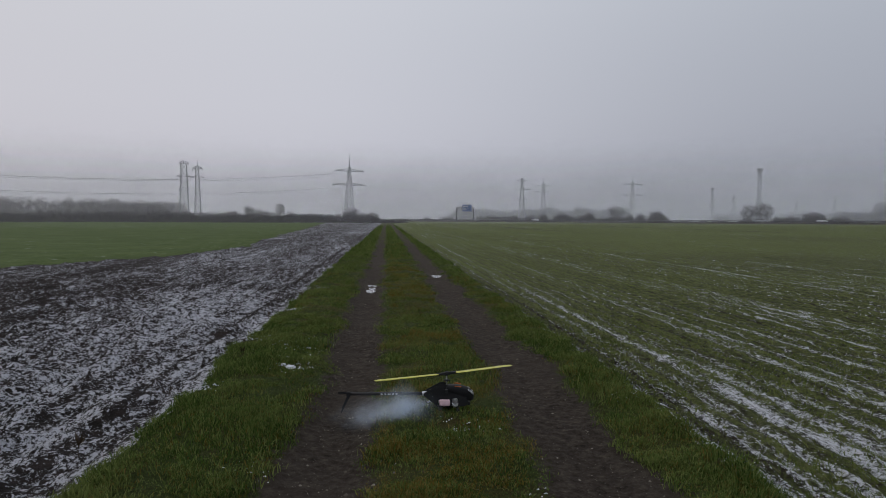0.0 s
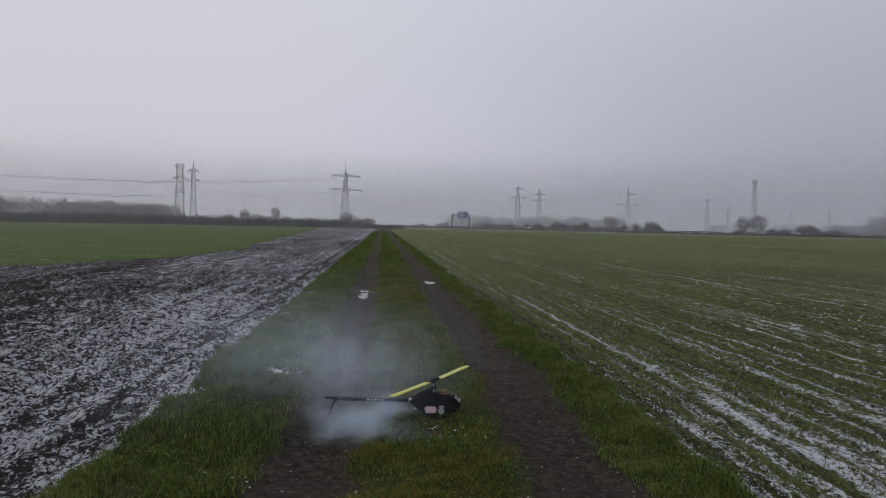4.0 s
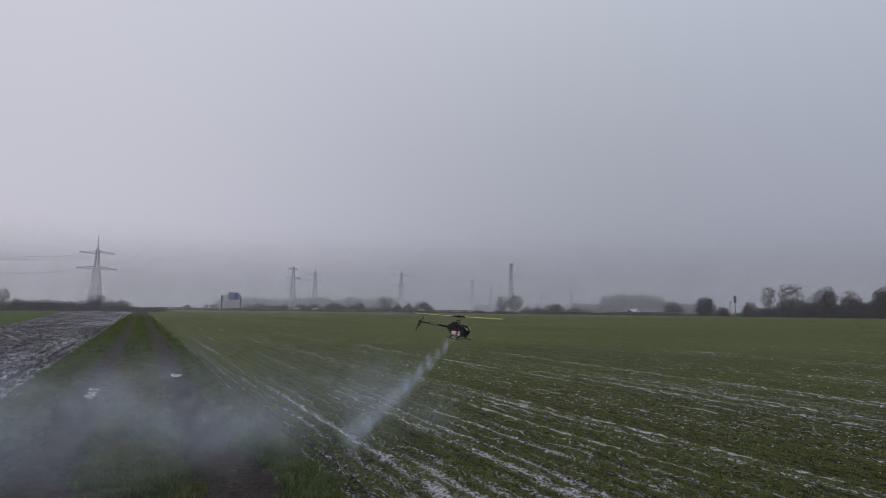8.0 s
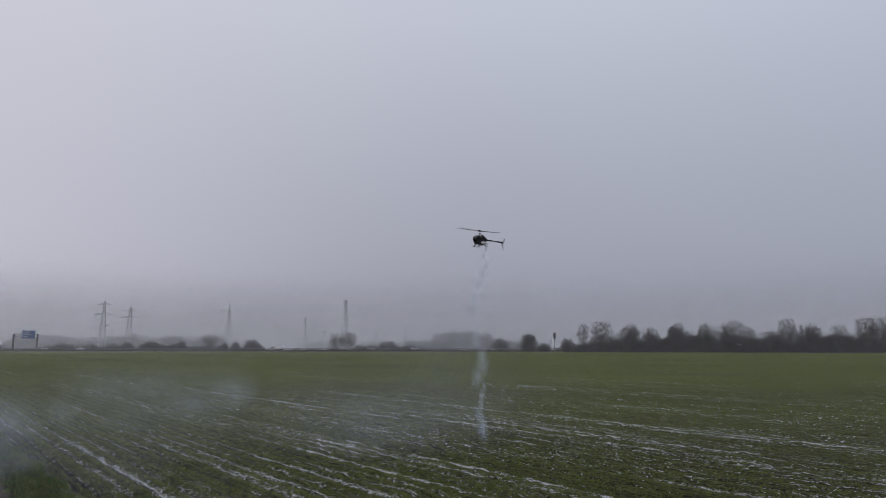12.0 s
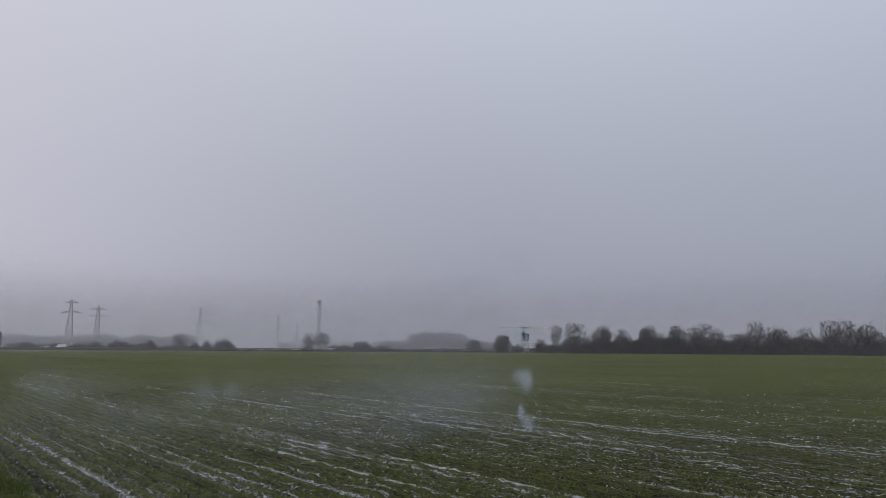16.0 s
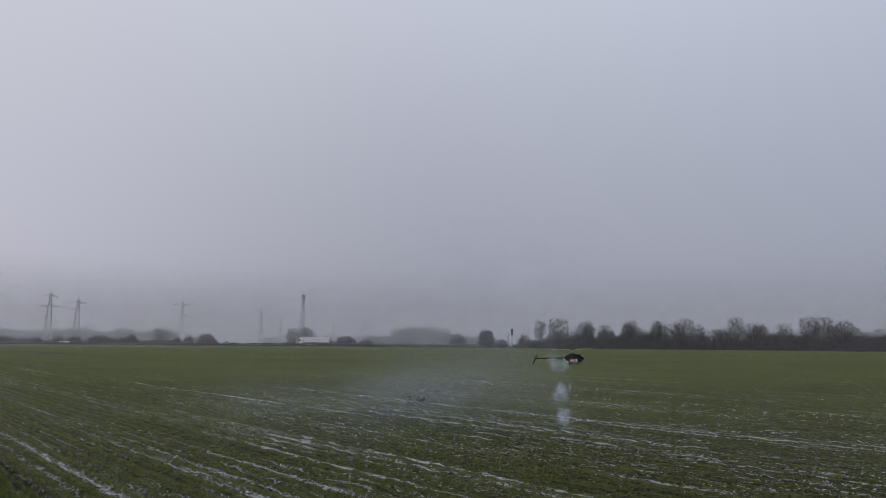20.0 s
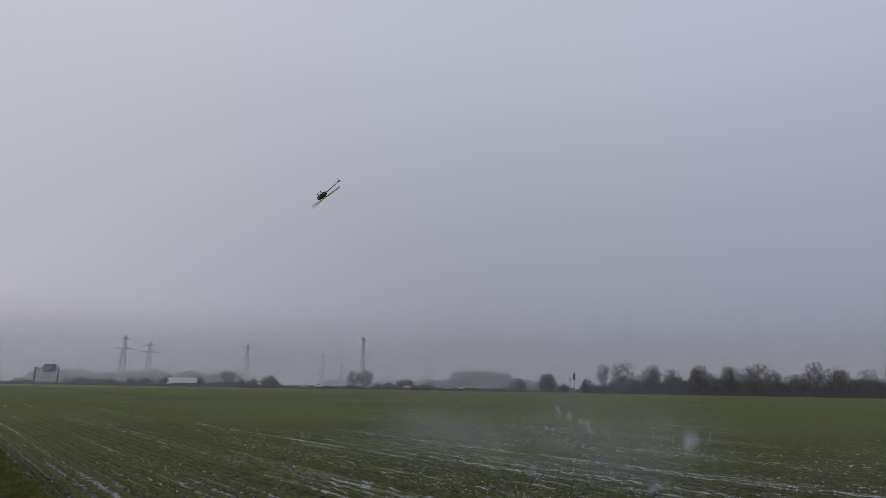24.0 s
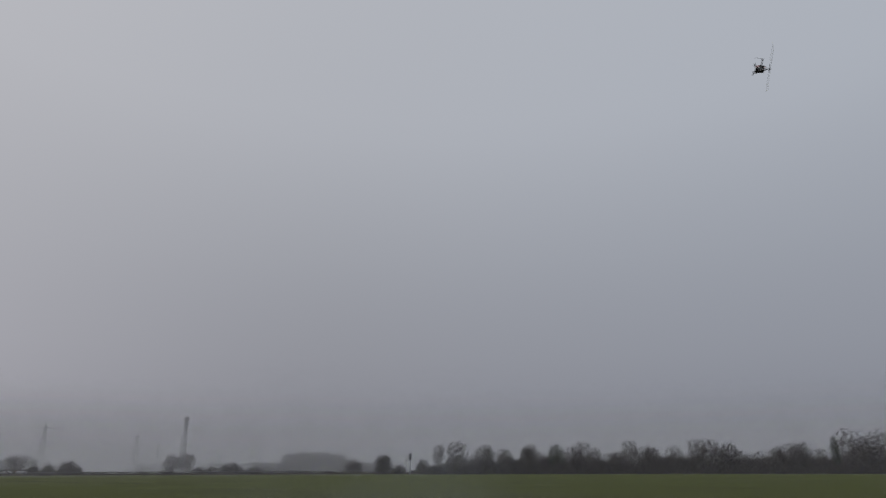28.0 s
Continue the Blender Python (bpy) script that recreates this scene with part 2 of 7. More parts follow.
def crop_ground():
    """Soil under young wheat: drill rows along the field, broken lines of snow between them."""
    m, n, l, b = nodes_of("crop_ground")
    v = place_out(n, l)
    tuft = place_out(n, l, 1.0, 0.6, 1.0)
    clod, grain = noise_out(n, l, 12, 8, 0.68, v), noise_out(n, l, 80, 4, 0.7, v)
    soil = ramp_out(n, l, clod, [(0.32, (0.009, 0.007, 0.005)), (0.55, (0.026, 0.020, 0.014)), (0.75, (0.050, 0.040, 0.029))])
    row = attr_out(n, "row")
    wave = math_out(n, l, "SINE", row)
    half = math_out(n, l, "SINE", math_out(n, l, "MULTIPLY", row, 2.0))
    tram = noise_out(n, l, 0.33, 2, 0.5, place_out(n, l, 1.0, 0.004, 1.0))
    leaf, broad = noise_out(n, l, 22, 7, 0.75, tuft), noise_out(n, l, 0.06, 3, 0.5, v)
    green = ramp_out(n, l, noise_out(n, l, 14.0, 7, 0.72, tuft), [(0.3, (0.034, 0.043, 0.012)), (0.5, (0.097, 0.118, 0.032)), (0.72, (0.195, 0.205, 0.074))])
    amount = math_out(n, l, "SUBTRACT", math_out(n, l, "MULTIPLY", leaf, 1.3), math_out(n, l, "MULTIPLY", wave, 0.07))
    amount = math_out(n, l, "SUBTRACT", amount, math_out(n, l, "MULTIPLY", half, 0.07))
    amount = math_out(n, l, "SUBTRACT", amount, map_out(n, l, tram, 0.66, 0.70, 0, 0.35))
    amount = math_out(n, l, "ADD", amount, attr_out(n, "green"))
    amount = math_out(n, l, "ADD", amount, math_out(n, l, "MULTIPLY", math_out(n, l, "SUBTRACT", broad, 0.5), 0.4))
    col = mix_out(n, l, map_out(n, l, amount, 0.44, 0.78), soil, green)
    ribs = noise_out(n, l, 5.0, 5, 0.7, place_out(n, l, 1.0, 0.06, 1.0))
    col = mix_out(n, l, map_out(n, l, ribs, 0.50, 0.70, 0, 0.35), col, (0.020, 0.021, 0.008))
    crumb = noise_out(n, l, 26, 6, 0.74, tuft, 0.45)
    dash = noise_out(n, l, 6.0, 5, 0.65, place_out(n, l, 1.0, 0.2, 1.0))
    cover = math_out(n, l, "ADD", attr_out(n, "snow"), math_out(n, l, "MULTIPLY", math_out(n, l, "SUBTRACT", crumb, 0.5), 1.75))
    cover = math_out(n, l, "ADD", cover, math_out(n, l, "MULTIPLY", wave, math_out(n, l, "MULTIPLY", map_out(n, l, noise_out(n, l, 1.6, 3, 0.6, place_out(n, l, 1.0, 0.10, 1.0)), 0.35, 0.65), 0.19)))
    cover = math_out(n, l, "ADD", cover, math_out(n, l, "MULTIPLY", half, 0.03))
    cover = math_out(n, l, "ADD", cover, math_out(n, l, "MULTIPLY", math_out(n, l, "SUBTRACT", dash, 0.5), 0.7))
    cover = math_out(n, l, "ADD", cover, math_out(n, l, "MULTIPLY", math_out(n, l, "SUBTRACT", grain, 0.5), 0.7))
    for scale, share in ((2.4, 0.75), (0.75, 0.5)):
        line = noise_out(n, l, scale, 3, 0.55, place_out(n, l, 1.0, 0.010, 1.0))
        cover = math_out(n, l, "ADD", cover, math_out(n, l, "MULTIPLY", math_out(n, l, "SUBTRACT", line, 0.5), share))
    mask = map_out(n, l, cover, 0.48, 0.72)
    l.new(mix_out(n, l, mask, col, mix_out(n, l, grain, (0.50, 0.51, 0.55), SNOW)), b.inputs["Base Color"])
    b.inputs["Roughness"].default_value = 0.85
    b.inputs["Specular IOR Level"].default_value = 0.12
    bump_in(n, l, b, math_out(n, l, "ADD", clod, math_out(n, l, "MULTIPLY", leaf, 0.9)), 0.9, 0.06)
    return m


def track_ground():
    """The farm track: thatch under the grass, giving way to gravelly mud in the ruts."""
    m, n, l, b = nodes_of("track_ground")
    v = place_out(n, l)
    clod, grain, wide = noise_out(n, l, 14, 8, 0.72, v), noise_out(n, l, 110, 3, 0.7, v), noise_out(n, l, 1.6, 5, 0.6, place_out(n, l, 1, 0.4, 1))
    mud = ramp_out(n, l, clod, [(0.34, (0.016, 0.012, 0.009)), (0.5, (0.046, 0.036, 0.028)), (0.66, (0.090, 0.073, 0.058))])
    mud = mix_out(n, l, map_out(n, l, wide, 0.38, 0.68, 0, 0.6), mud, (0.058, 0.047, 0.037))
    mud = mix_out(n, l, map_out(n, l, grain, 0.64, 0.74, 0, 0.5), mud, (0.13, 0.112, 0.093))
    leaf, patch = noise_out(n, l, 34, 8, 0.75, v), noise_out(n, l, 1.1, 5, 0.6, v)
    turf_c = ramp_out(n, l, leaf, [(0.3, (0.010, 0.014, 0.004)), (0.5, (0.036, 0.050, 0.012)), (0.7, (0.085, 0.105, 0.030))])
    dry = ramp_out(n, l, leaf, [(0.3, (0.026, 0.020, 0.007)), (0.7, (0.105, 0.080, 0.028))])
    turf_c = mix_out(n, l, map_out(n, l, patch, 0.45, 0.66, 0, 0.85), turf_c, dry)
    bare = math_out(n, l, "ADD", attr_out(n, "bare"), math_out(n, l, "MULTIPLY", math_out(n, l, "SUBTRACT", noise_out(n, l, 7, 6, 0.7, v), 0.5), 1.3))
    l.new(mix_out(n, l, map_out(n, l, bare, 0.40, 0.60), turf_c, mud), b.inputs["Base Color"])
    l.new(map_out(n, l, math_out(n, l, "ADD", attr_out(n, "wet"), math_out(n, l, "MULTIPLY", clod, 0.1)), 0, 0.9, 0.95, 0.25), b.inputs["Roughness"])
    b.inputs["Specular IOR Level"].default_value = 0.08
    bump_in(n, l, b, math_out(n, l, "ADD", math_out(n, l, "MULTIPLY", grain, 0.4), math_out(n, l, "ADD", clod, math_out(n, l, "MULTIPLY", leaf, 0.4))), 1.0, 0.05)
    return m


def meadow_ground():
    m, n, l, b = nodes_of("far_meadow")
    v = place_out(n, l)
    a, c = noise_out(n, l, 0.25, 6, 0.65, place_out(n, l, 0.5, 1, 1)), noise_out(n, l, 4, 6, 0.7, v)
    col = ramp_out(n, l, math_out(n, l, "ADD", math_out(n, l, "MULTIPLY", a, 0.5), math_out(n, l, "MULTIPLY", c, 0.5)), [(0.3, (0.034, 0.052, 0.010)), (0.5, (0.055, 0.082, 0.018)), (0.68, (0.085, 0.11, 0.034))])
    l.new(mix_out(n, l, map_out(n, l, noise_out(n, l, 1.2, 7, 0.75, place_out(n, l, 0.35, 1, 1)), 0.62, 0.7, 0, 0.7), col, (0.5, 0.51, 0.54)), b.inputs["Base Color"])
    b.inputs["Roughness"].default_value = 0.9
    b.inputs["Specular IOR Level"].default_value = 0.15
    bump_in(n, l, b, c, 0.6, 0.05)
    return m


def smoke_mat(name, amount, scale, tone=1.0):
    """Thin oil smoke: it scatters a little light and lets the rest through, in wisps."""
    m, n, l, b = nodes_of(name)
    n.remove(b)
    d, t, half = n.new("ShaderNodeBsdfDiffuse"), n.new("ShaderNodeBsdfTranslucent"), n.new("ShaderNodeMixShader")
    for s in (d, t):
        s.inputs[0].default_value = (0.78 * tone, 0.87 * tone, 0.98 * tone, 1)
    half.inputs[0].default_value = 0.5
    l.new(d.outputs[0], half.inputs[1])
    l.new(t.outputs[0], half.inputs[2])
    wisp = noise_out(n, l, scale, 4, 0.55, object_out(n), 0.7)
    share = math_out(n, l, "MULTIPLY", map_out(n, l, wisp, 0.34, 0.66, 0.0, amount), attr_out(n, "core"))
    clear_, mix = n.new("ShaderNodeBsdfTransparent"), n.new("ShaderNodeMixShader")
    l.new(share, mix.inputs[0])
    l.new(clear_.outputs[0], mix.inputs[1])
    l.new(half.outputs[0], mix.inputs[2])
    l.new(mix.outputs[0], n["Material Output"].inputs[0])
    return m


def mist_mat(name, amount, top):
    """A bank of fog: it lets most light through and scatters the rest, thinner towards its top."""
    m, n, l, b = nodes_of(name)
    n.remove(b)
    d, t = n.new("ShaderNodeBsdfDiffuse"), n.new("ShaderNodeBsdfTranslucent")
    for s in (d, t):
        s.inputs[0].default_value = (0.86, 0.86, 0.92, 1)
    half = n.new("ShaderNodeMixShader")
    half.inputs[0].default_value = 0.8
    l.new(d.outputs[0], half.inputs[1])
    l.new(t.outputs[0], half.inputs[2])
    g = n.new("ShaderNodeNewGeometry")
    xyz = n.new("ShaderNodeSeparateXYZ")
    l.new(g.outputs["Position"], xyz.inputs[0])
    drift = noise_out(n, l, 0.006, 3, 0.5, g.outputs["Position"])
    fade = n.new("ShaderNodeMapRange")
    fade.interpolation_type = "SMOOTHSTEP"
    for k, v in zip((1, 2, 3, 4), (0.0, top, 1.0, 0.0)):
        fade.inputs[k].default_value = v
    l.new(xyz.outputs["Z"], fade.inputs[0])
    share = math_out(n, l, "MULTIPLY", math_out(n, l, "MULTIPLY", fade.outputs[0], map_out(n, l, drift, 0.3, 0.7, 0.8, 1.2)), amount)
    share = math_out(n, l, "MULTIPLY", share, attr_out(n, "ends"))
    clear_ = n.new("ShaderNodeBsdfTransparent")
    mix = n.new("ShaderNodeMixShader")
    l.new(share, mix.inputs[0])
    l.new(clear_.outputs[0], mix.inputs[1])
    l.new(half.outputs[0], mix.inputs[2])
    l.new(mix.outputs[0], n["Material Output"].inputs[0])
    return m


M_SOIL, M_CROP, M_TRACK, M_MEADOW = field_soil(), crop_ground(), track_ground(), meadow_ground()
M_GRASS = leafy("grass_blades", (0.022, 0.040, 0.009), (0.080, 0.130, 0.027), (0.205, 0.225, 0.072), 0.35)
M_DRYGRASS = leafy("dry_grass_blades", (0.085, 0.064, 0.010), (0.150, 0.108, 0.020), (0.22, 0.165, 0.055), 0.3)
M_WHEAT = leafy("wheat_blades", (0.050, 0.074, 0.013), (0.105, 0.142, 0.030), (0.21, 0.225, 0.075), 0.35)
M_STONE = leafy("rut_stones", (0.030, 0.024, 0.018), (0.070, 0.058, 0.046), (0.26, 0.235, 0.20), 0.0, 0.8)
M_BARK = plain("bark", (0.030, 0.024, 0.020), (0.075, 0.062, 0.052), 0.9, scale=3, bump=0.6, spec=0.2, fine=20)
M_TWIG = leafy("winter_twigs", (0.030, 0.025, 0.025), (0.052, 0.043, 0.043), (0.085, 0.068, 0.064), 0.0, 0.9)
M_BRUSH = leafy("brushwood", (0.022, 0.018, 0.018), (0.038, 0.031, 0.031), (0.062, 0.048, 0.045), 0.0, 0.9)
M_EVERGREEN = leafy("evergreen_sprays", (0.010, 0.015, 0.008), (0.020, 0.028, 0.014), (0.034, 0.042, 0.022), 0.1, 0.8)
M_STEEL = plain("galvanised_steel", (0.16, 0.17, 0.175), (0.27, 0.28, 0.285), 0.6, 0.5, 2.0)
M_WIRE = plain("power_wire", (0.05, 0.05, 0.055), (0.10, 0.10, 0.105), 0.6, 0.3, 0.2)
M_SMOKE = smoke_mat("thin_smoke", 0.058, 2.2)
M_HAZE = smoke_mat("smoke_haze", 0.019, 1.2, 0.85)
M_WISP = smoke_mat("near_smoke", 0.11, 6.0)
M_MIDCLOUD = smoke_mat("rolling_smoke", 0.055, 1.6, 0.85)
M_CLOUD = smoke_mat("spreading_smoke", 0.025, 0.8, 0.78)
M_STREAM = smoke_mat("dense_smoke", 0.20, 6.0)
M_RUST = plain("dull_dark_steel", (0.045, 0.045, 0.046), (0.085, 0.083, 0.080), 0.8, 0.2, 1.0)
M_SILENCER = plain("pale_silencer", (0.55, 0.55, 0.56), (0.72, 0.72, 0.73), 0.35, 0.2, 30, 0.05)


# mesh helpers
def mesh_from(name, verts, faces, mats, attrs=None, smooth=False):
    """A mesh from arrays: verts (n,3), faces (m,3 or 4)."""
    verts, faces = np.asarray(verts, np.float32), np.asarray(faces, np.int32)
    me = bpy.data.meshes.new(name)
    k = faces.shape[1]
    me.vertices.add(len(verts))
    me.vertices.foreach_set("co", verts.ravel())
    me.loops.add(faces.size)
    me.loops.foreach_set("vertex_index", faces.ravel())
    me.polygons.add(len(faces))
    me.polygons.foreach_set("loop_start", np.arange(0, faces.size, k, dtype=np.int32))
    me.polygons.foreach_set("loop_total", np.full(len(faces), k, dtype=np.int32))
    if smooth:
        me.polygons.foreach_set("use_smooth", np.ones(len(faces), dtype=bool))
    for key, values in (attrs or {}).items():
        me.attributes.new(key, "FLOAT", "POINT").data.foreach_set("value", np.asarray(values, np.float32))
    for m in mats if isinstance(mats, (list, tuple)) else [mats]:
        me.materials.append(m)
    me.update()
    me.validate()
    return me


def value_noise(x, y, scale, seed):
    """Smooth noise from -1 to 1 over arrays."""
    rng = np.random.default_rng(seed)
    table = rng.uniform(-1, 1, (256, 256))
    u, v = np.asarray(x) * scale + 1000.3, np.asarray(y) * scale + 1000.7
    i, j = np.floor(u).astype(int), np.floor(v).astype(int)
    a, b = u - i, v - j
    a, b = a * a * (3 - 2 * a), b * b * (3 - 2 * b)
    g = lambda p, q: table[p % 256, q % 256]
    return (g(i, j) * (1 - a) + g(i + 1, j) * a) * (1 - b) + (g(i, j + 1) * (1 - a) + g(i + 1, j + 1) * a) * b


def fbm(x, y, scale, seed, octaves=4, gain=0.5):
    total, amp = 0, 1.0
    for k in range(octaves):
        total = total + amp * value_noise(x, y, scale * 2**k, seed + k)
        amp *= gain
    return total


def graded(a, fine_from, fine_to, b, step, growth=1.06):
    """Grid lines from a to b, dense between fine_from and fine_to and wider beyond."""
    mid = np.arange(fine_from, fine_to + step / 2, step)
    right, s, v = [], step, mid[-1]
    while v < b:
        s *= growth
        v += s
        right.append(min(v, b))
    left, s, v = [], step, mid[0]
    while v > a:
        s *= growth
        v -= s
        left.append(max(v, a))
    return np.array(left[::-1] + list(mid) + right)


# the plan: the track runs along +y; the motorway crosses far ahead, square to a bearing of 40.5 degrees
ROAD_AZ, ROAD_D = 40.5, 340.0
RA = radians(ROAD_AZ)
L_EDGE, RUT_L0, RUT_L1, RUT_R0, RUT_R1, R_EDGE = -1.90, -0.76, -0.02, 1.08, 1.90, 2.38


def polar(az, r, z=0.0):
    a = radians(az)
    return Vector((math.sin(a) * r, math.cos(a) * r, z))


def road_place(s, off=0.0, z=0.0):
    """A place along the motorway: s metres to the right of its nearest point, off metres beyond its axis."""
    d = ROAD_D + off
    return Vector((math.sin(RA) * d + math.cos(RA) * s, math.cos(RA) * d - math.sin(RA) * s, z))


def shift(x, y):
    """How far the edges of the strips wander."""
    near = np.exp(-((np.asarray(x) - 0.25) / 4.0) ** 2)
    return near * (0.12 * value_noise(0 * y, y, 0.9, 31) + 0.07 * value_noise(0 * y + 3, y, 3.1, 32) + 0.05 * value_noise(x, y, 2.2, 33))


def plough_edge(y):
    """The line where the ploughed land meets the green field to its left."""
    return np.interp(y, [-40, 8, 24, 30.5, 39.5, 63, 131, 260, 900], [-40, -20, -12.6, -9.9, -8.6, -10.5, -15, -24, -60])


def bareness(x, y):
    """How worn the track is, from 0 on grass to 1 in the ruts."""
    x, y = np.asarray(x, float), np.asarray(y, float)
    wander = 0.06 * value_noise(0 * y + 5, y, 0.7, 37)
    worn = np.exp(-(np.abs(x + wander - (RUT_L0 + RUT_L1) / 2) / 0.40) ** 3) + np.exp(-(np.abs(x + wander - (RUT_R0 + RUT_R1) / 2) / 0.46) ** 3)
    return worn * (1 - 0.45 * np.clip((y - 14) / 50, 0, 1)) + 0.18 * value_noise(x, y, 1.4, 38) + 0.10 * value_noise(x, y, 4.0, 39)


def height(x, y):
    """The lie of the land."""
    x, y = np.asarray(x, float), np.asarray(y, float)
    z = 0.02 * fbm(x, y, 0.15, 5, 3)
    rut = lambda c, w: np.exp(-(((x - c) / w) ** 2))
    bumps = 1 + 0.5 * value_noise(x, y, 0.5, 8)
    z = z - 0.075 * bumps * rut((RUT_L0 + RUT_L1) / 2, 0.30) - 0.065 * bumps * rut((RUT_R0 + RUT_R1) / 2, 0.34)
    z = z + 0.03 * rut(-1.4, 0.5) + 0.025 * rut(0.52, 0.35)
    on_track = ((x > L_EDGE) & (x < R_EDGE)) * 1.0
    z = z + on_track * 0.015 * fbm(x, y, 3.0, 11, 3)
    soft = np.clip((L_EDGE - x) / 0.25, 0, 1)
    clod = np.abs(fbm(x, y * 0.75, 3.2, 17, 4, 0.62))
    furrow = np.sin(x * 2 * np.pi / 0.62 + 2.0 * value_noise(x, y, 0.25, 19))
    z = z + soft * (-0.07 + 0.085 * clod + 0.028 * furrow * np.clip((x + 9) / 6, 0.25, 1))
    soft = np.clip((x - R_EDGE) / 0.25, 0, 1)
    z = z + soft * (-0.05 + 0.022 * fbm(x, y, 5.0, 23, 3) + 0.012 * np.sin(x * 2 * np.pi / 0.125))
    return z


YS = graded(-6.0, 3.0, 15.0, 700.0, 0.055, 1.035)


def strip(x0, x1, step, fine0=None, fine1=None, grow=1.05):
    xs = graded(x0, fine0 if fine0 is not None else x0, fine1 if fine1 is not None else x1, x1, step, grow)
    xs[0], xs[-1] = x0, x1
    gx, gy = np.meshgrid(xs, YS)
    gx = gx + shift(gx, gy)
    n, k = len(YS), len(xs)
    idx = np.arange(n * k).reshape(n, k)
    faces = np.stack([idx[:-1, :-1], idx[:-1, 1:], idx[1:, 1:], idx[1:, :-1]], -1).reshape(-1, 4)
    gx, gy = gx.ravel(), gy.ravel()
    return gx, gy, height(gx, gy), faces


def keep_faces(gx, gy, gz, faces, want):
    """The mesh with the faces whose middle is wanted."""
    cx, cy = gx[faces].mean(1), gy[faces].mean(1)
    faces = faces[want(cx, cy)]
    used, back = np.unique(faces, return_inverse=True)
    return gx[used], gy[used], gz[used], back.reshape(-1, 4), used


def before_road(cx, cy):
    return cx * math.sin(RA) + cy * math.cos(RA) < ROAD_D - 14


def ground_piece(name, label, category, mats, gx, gy, gz, faces, attrs=None):
    ob = new(name, mesh_from(name, np.stack([gx, gy, gz], -1), faces, mats, attrs, True))
    return tagged(ob, label, category, kind="structure")


# one sheet of land under and beyond everything, out to the horizon
far = np.array([-2600, -1200, -600, -330, -180, -90, -40, 0, 40, 90, 180, 330, 600, 1200, 2600.0])
fx, fy = np.meshgrid(far, far)
idx = np.arange(far.size**2).reshape(far.size, far.size)
ff = np.stack([idx[:-1, :-1], idx[:-1, 1:], idx[1:, 1:], idx[1:, :-1]], -1).reshape(-1, 4)
ground_piece("ground", "flat misty farmland reaching to the horizon", "ground", M_MEADOW, fx.ravel(), fy.ravel(), np.full(fx.size, -0.42), ff)

# ploughed land and the green field beyond it
gx, gy, gz, faces = strip(-330.0, L_EDGE, 0.055, -9.0, L_EDGE, 1.05)
px, py, pz, pf, _ = keep_faces(gx, gy, gz, faces, lambda cx, cy: (cx > plough_edge(cy) + 0.5 * value_noise(cx, cy, 0.3, 41)) & (cy < 262))
dist = np.hypot(px, py)
snow = 0.47 + 0.10 * value_noise(px, py * 0.5, 0.33, 43) + 0.08 * value_noise(px, py * 0.12, 0.9, 45) + 0.05 * np.clip((px + 5) / 3, -1, 1) - 0.005 * np.clip(dist - 9, 0, 14)
snow = snow + 0.9 * (pz + 0.055) - 0.08 * np.exp(-(((px + 2.15) / 0.25) ** 2)) - 0.30 * np.exp(-(((px + 2.42 + 0.05 * value_noise(px * 0, py, 0.8, 44)) / 0.08) ** 2)) - 0.12 * np.exp(-(((px + 3.0) / 0.08) ** 2))
ground_piece("ploughed_field", "dark ploughed soil with thin snow on the clods", "field", M_SOIL, px, py, pz, pf, {"snow": snow})
px, py, pz, pf, _ = keep_faces(gx, gy, gz, faces, lambda cx, cy: (cx <= plough_edge(cy) + 0.5 * value_noise(cx, cy, 0.3, 41)) & (cy < 262))
ground_piece("green_field", "flat green winter field beyond the ploughed land", "field", M_MEADOW, px, py, pz, pf)

# the track: verge, rut, grass strip, rut, verge
PUDDLES = ((-0.36, 16.5, 0.16, 0.9), (1.45, 19.5, 0.16, 0.6))
for name, x0, x1, m, label, cat in (
    ("grass_verge_1", L_EDGE, RUT_L0, M_TRACK, "rough wet grass verge beside the ploughed field", "verge"),
    ("track_rut_1", RUT_L0, RUT_L1, M_TRACK, "muddy gravel wheel rut of a farm track", "track"),
    ("grass_strip", RUT_L1, RUT_R0, M_TRACK, "strip of grass between the wheel ruts", "verge"),
    ("track_rut_2", RUT_R0, RUT_R1, M_TRACK, "stony muddy wheel rut of a farm track", "track"),
    ("grass_verge_2", RUT_R1, R_EDGE, M_TRACK, "narrow grass verge beside the wheat field", "verge"),
):
    gx, gy, gz, faces = strip(x0, x1, 0.05)
    gx, gy, gz, faces, _ = keep_faces(gx, gy, gz, faces, lambda cx, cy: before_road(cx, cy) & (cy < 300))
    wet = np.clip(sum(1.2 - np.hypot((gx - a) / c, (gy - b) / d) for a, b, c, d in PUDDLES), 0, 1)
    ground_piece(name, label, cat, m, gx, gy, gz, faces, {"wet": wet, "bare": bareness(gx, gy)})

# the wheat field: drill rows along the track, with snow lying in some of them
def row_phase(x, y):
    """The phase of the drill rows, which wander a little."""
    return 2 * np.pi * x / 0.31 + 1.5 * value_noise(x * 0.4, y * 0.05, 0.6, 94)


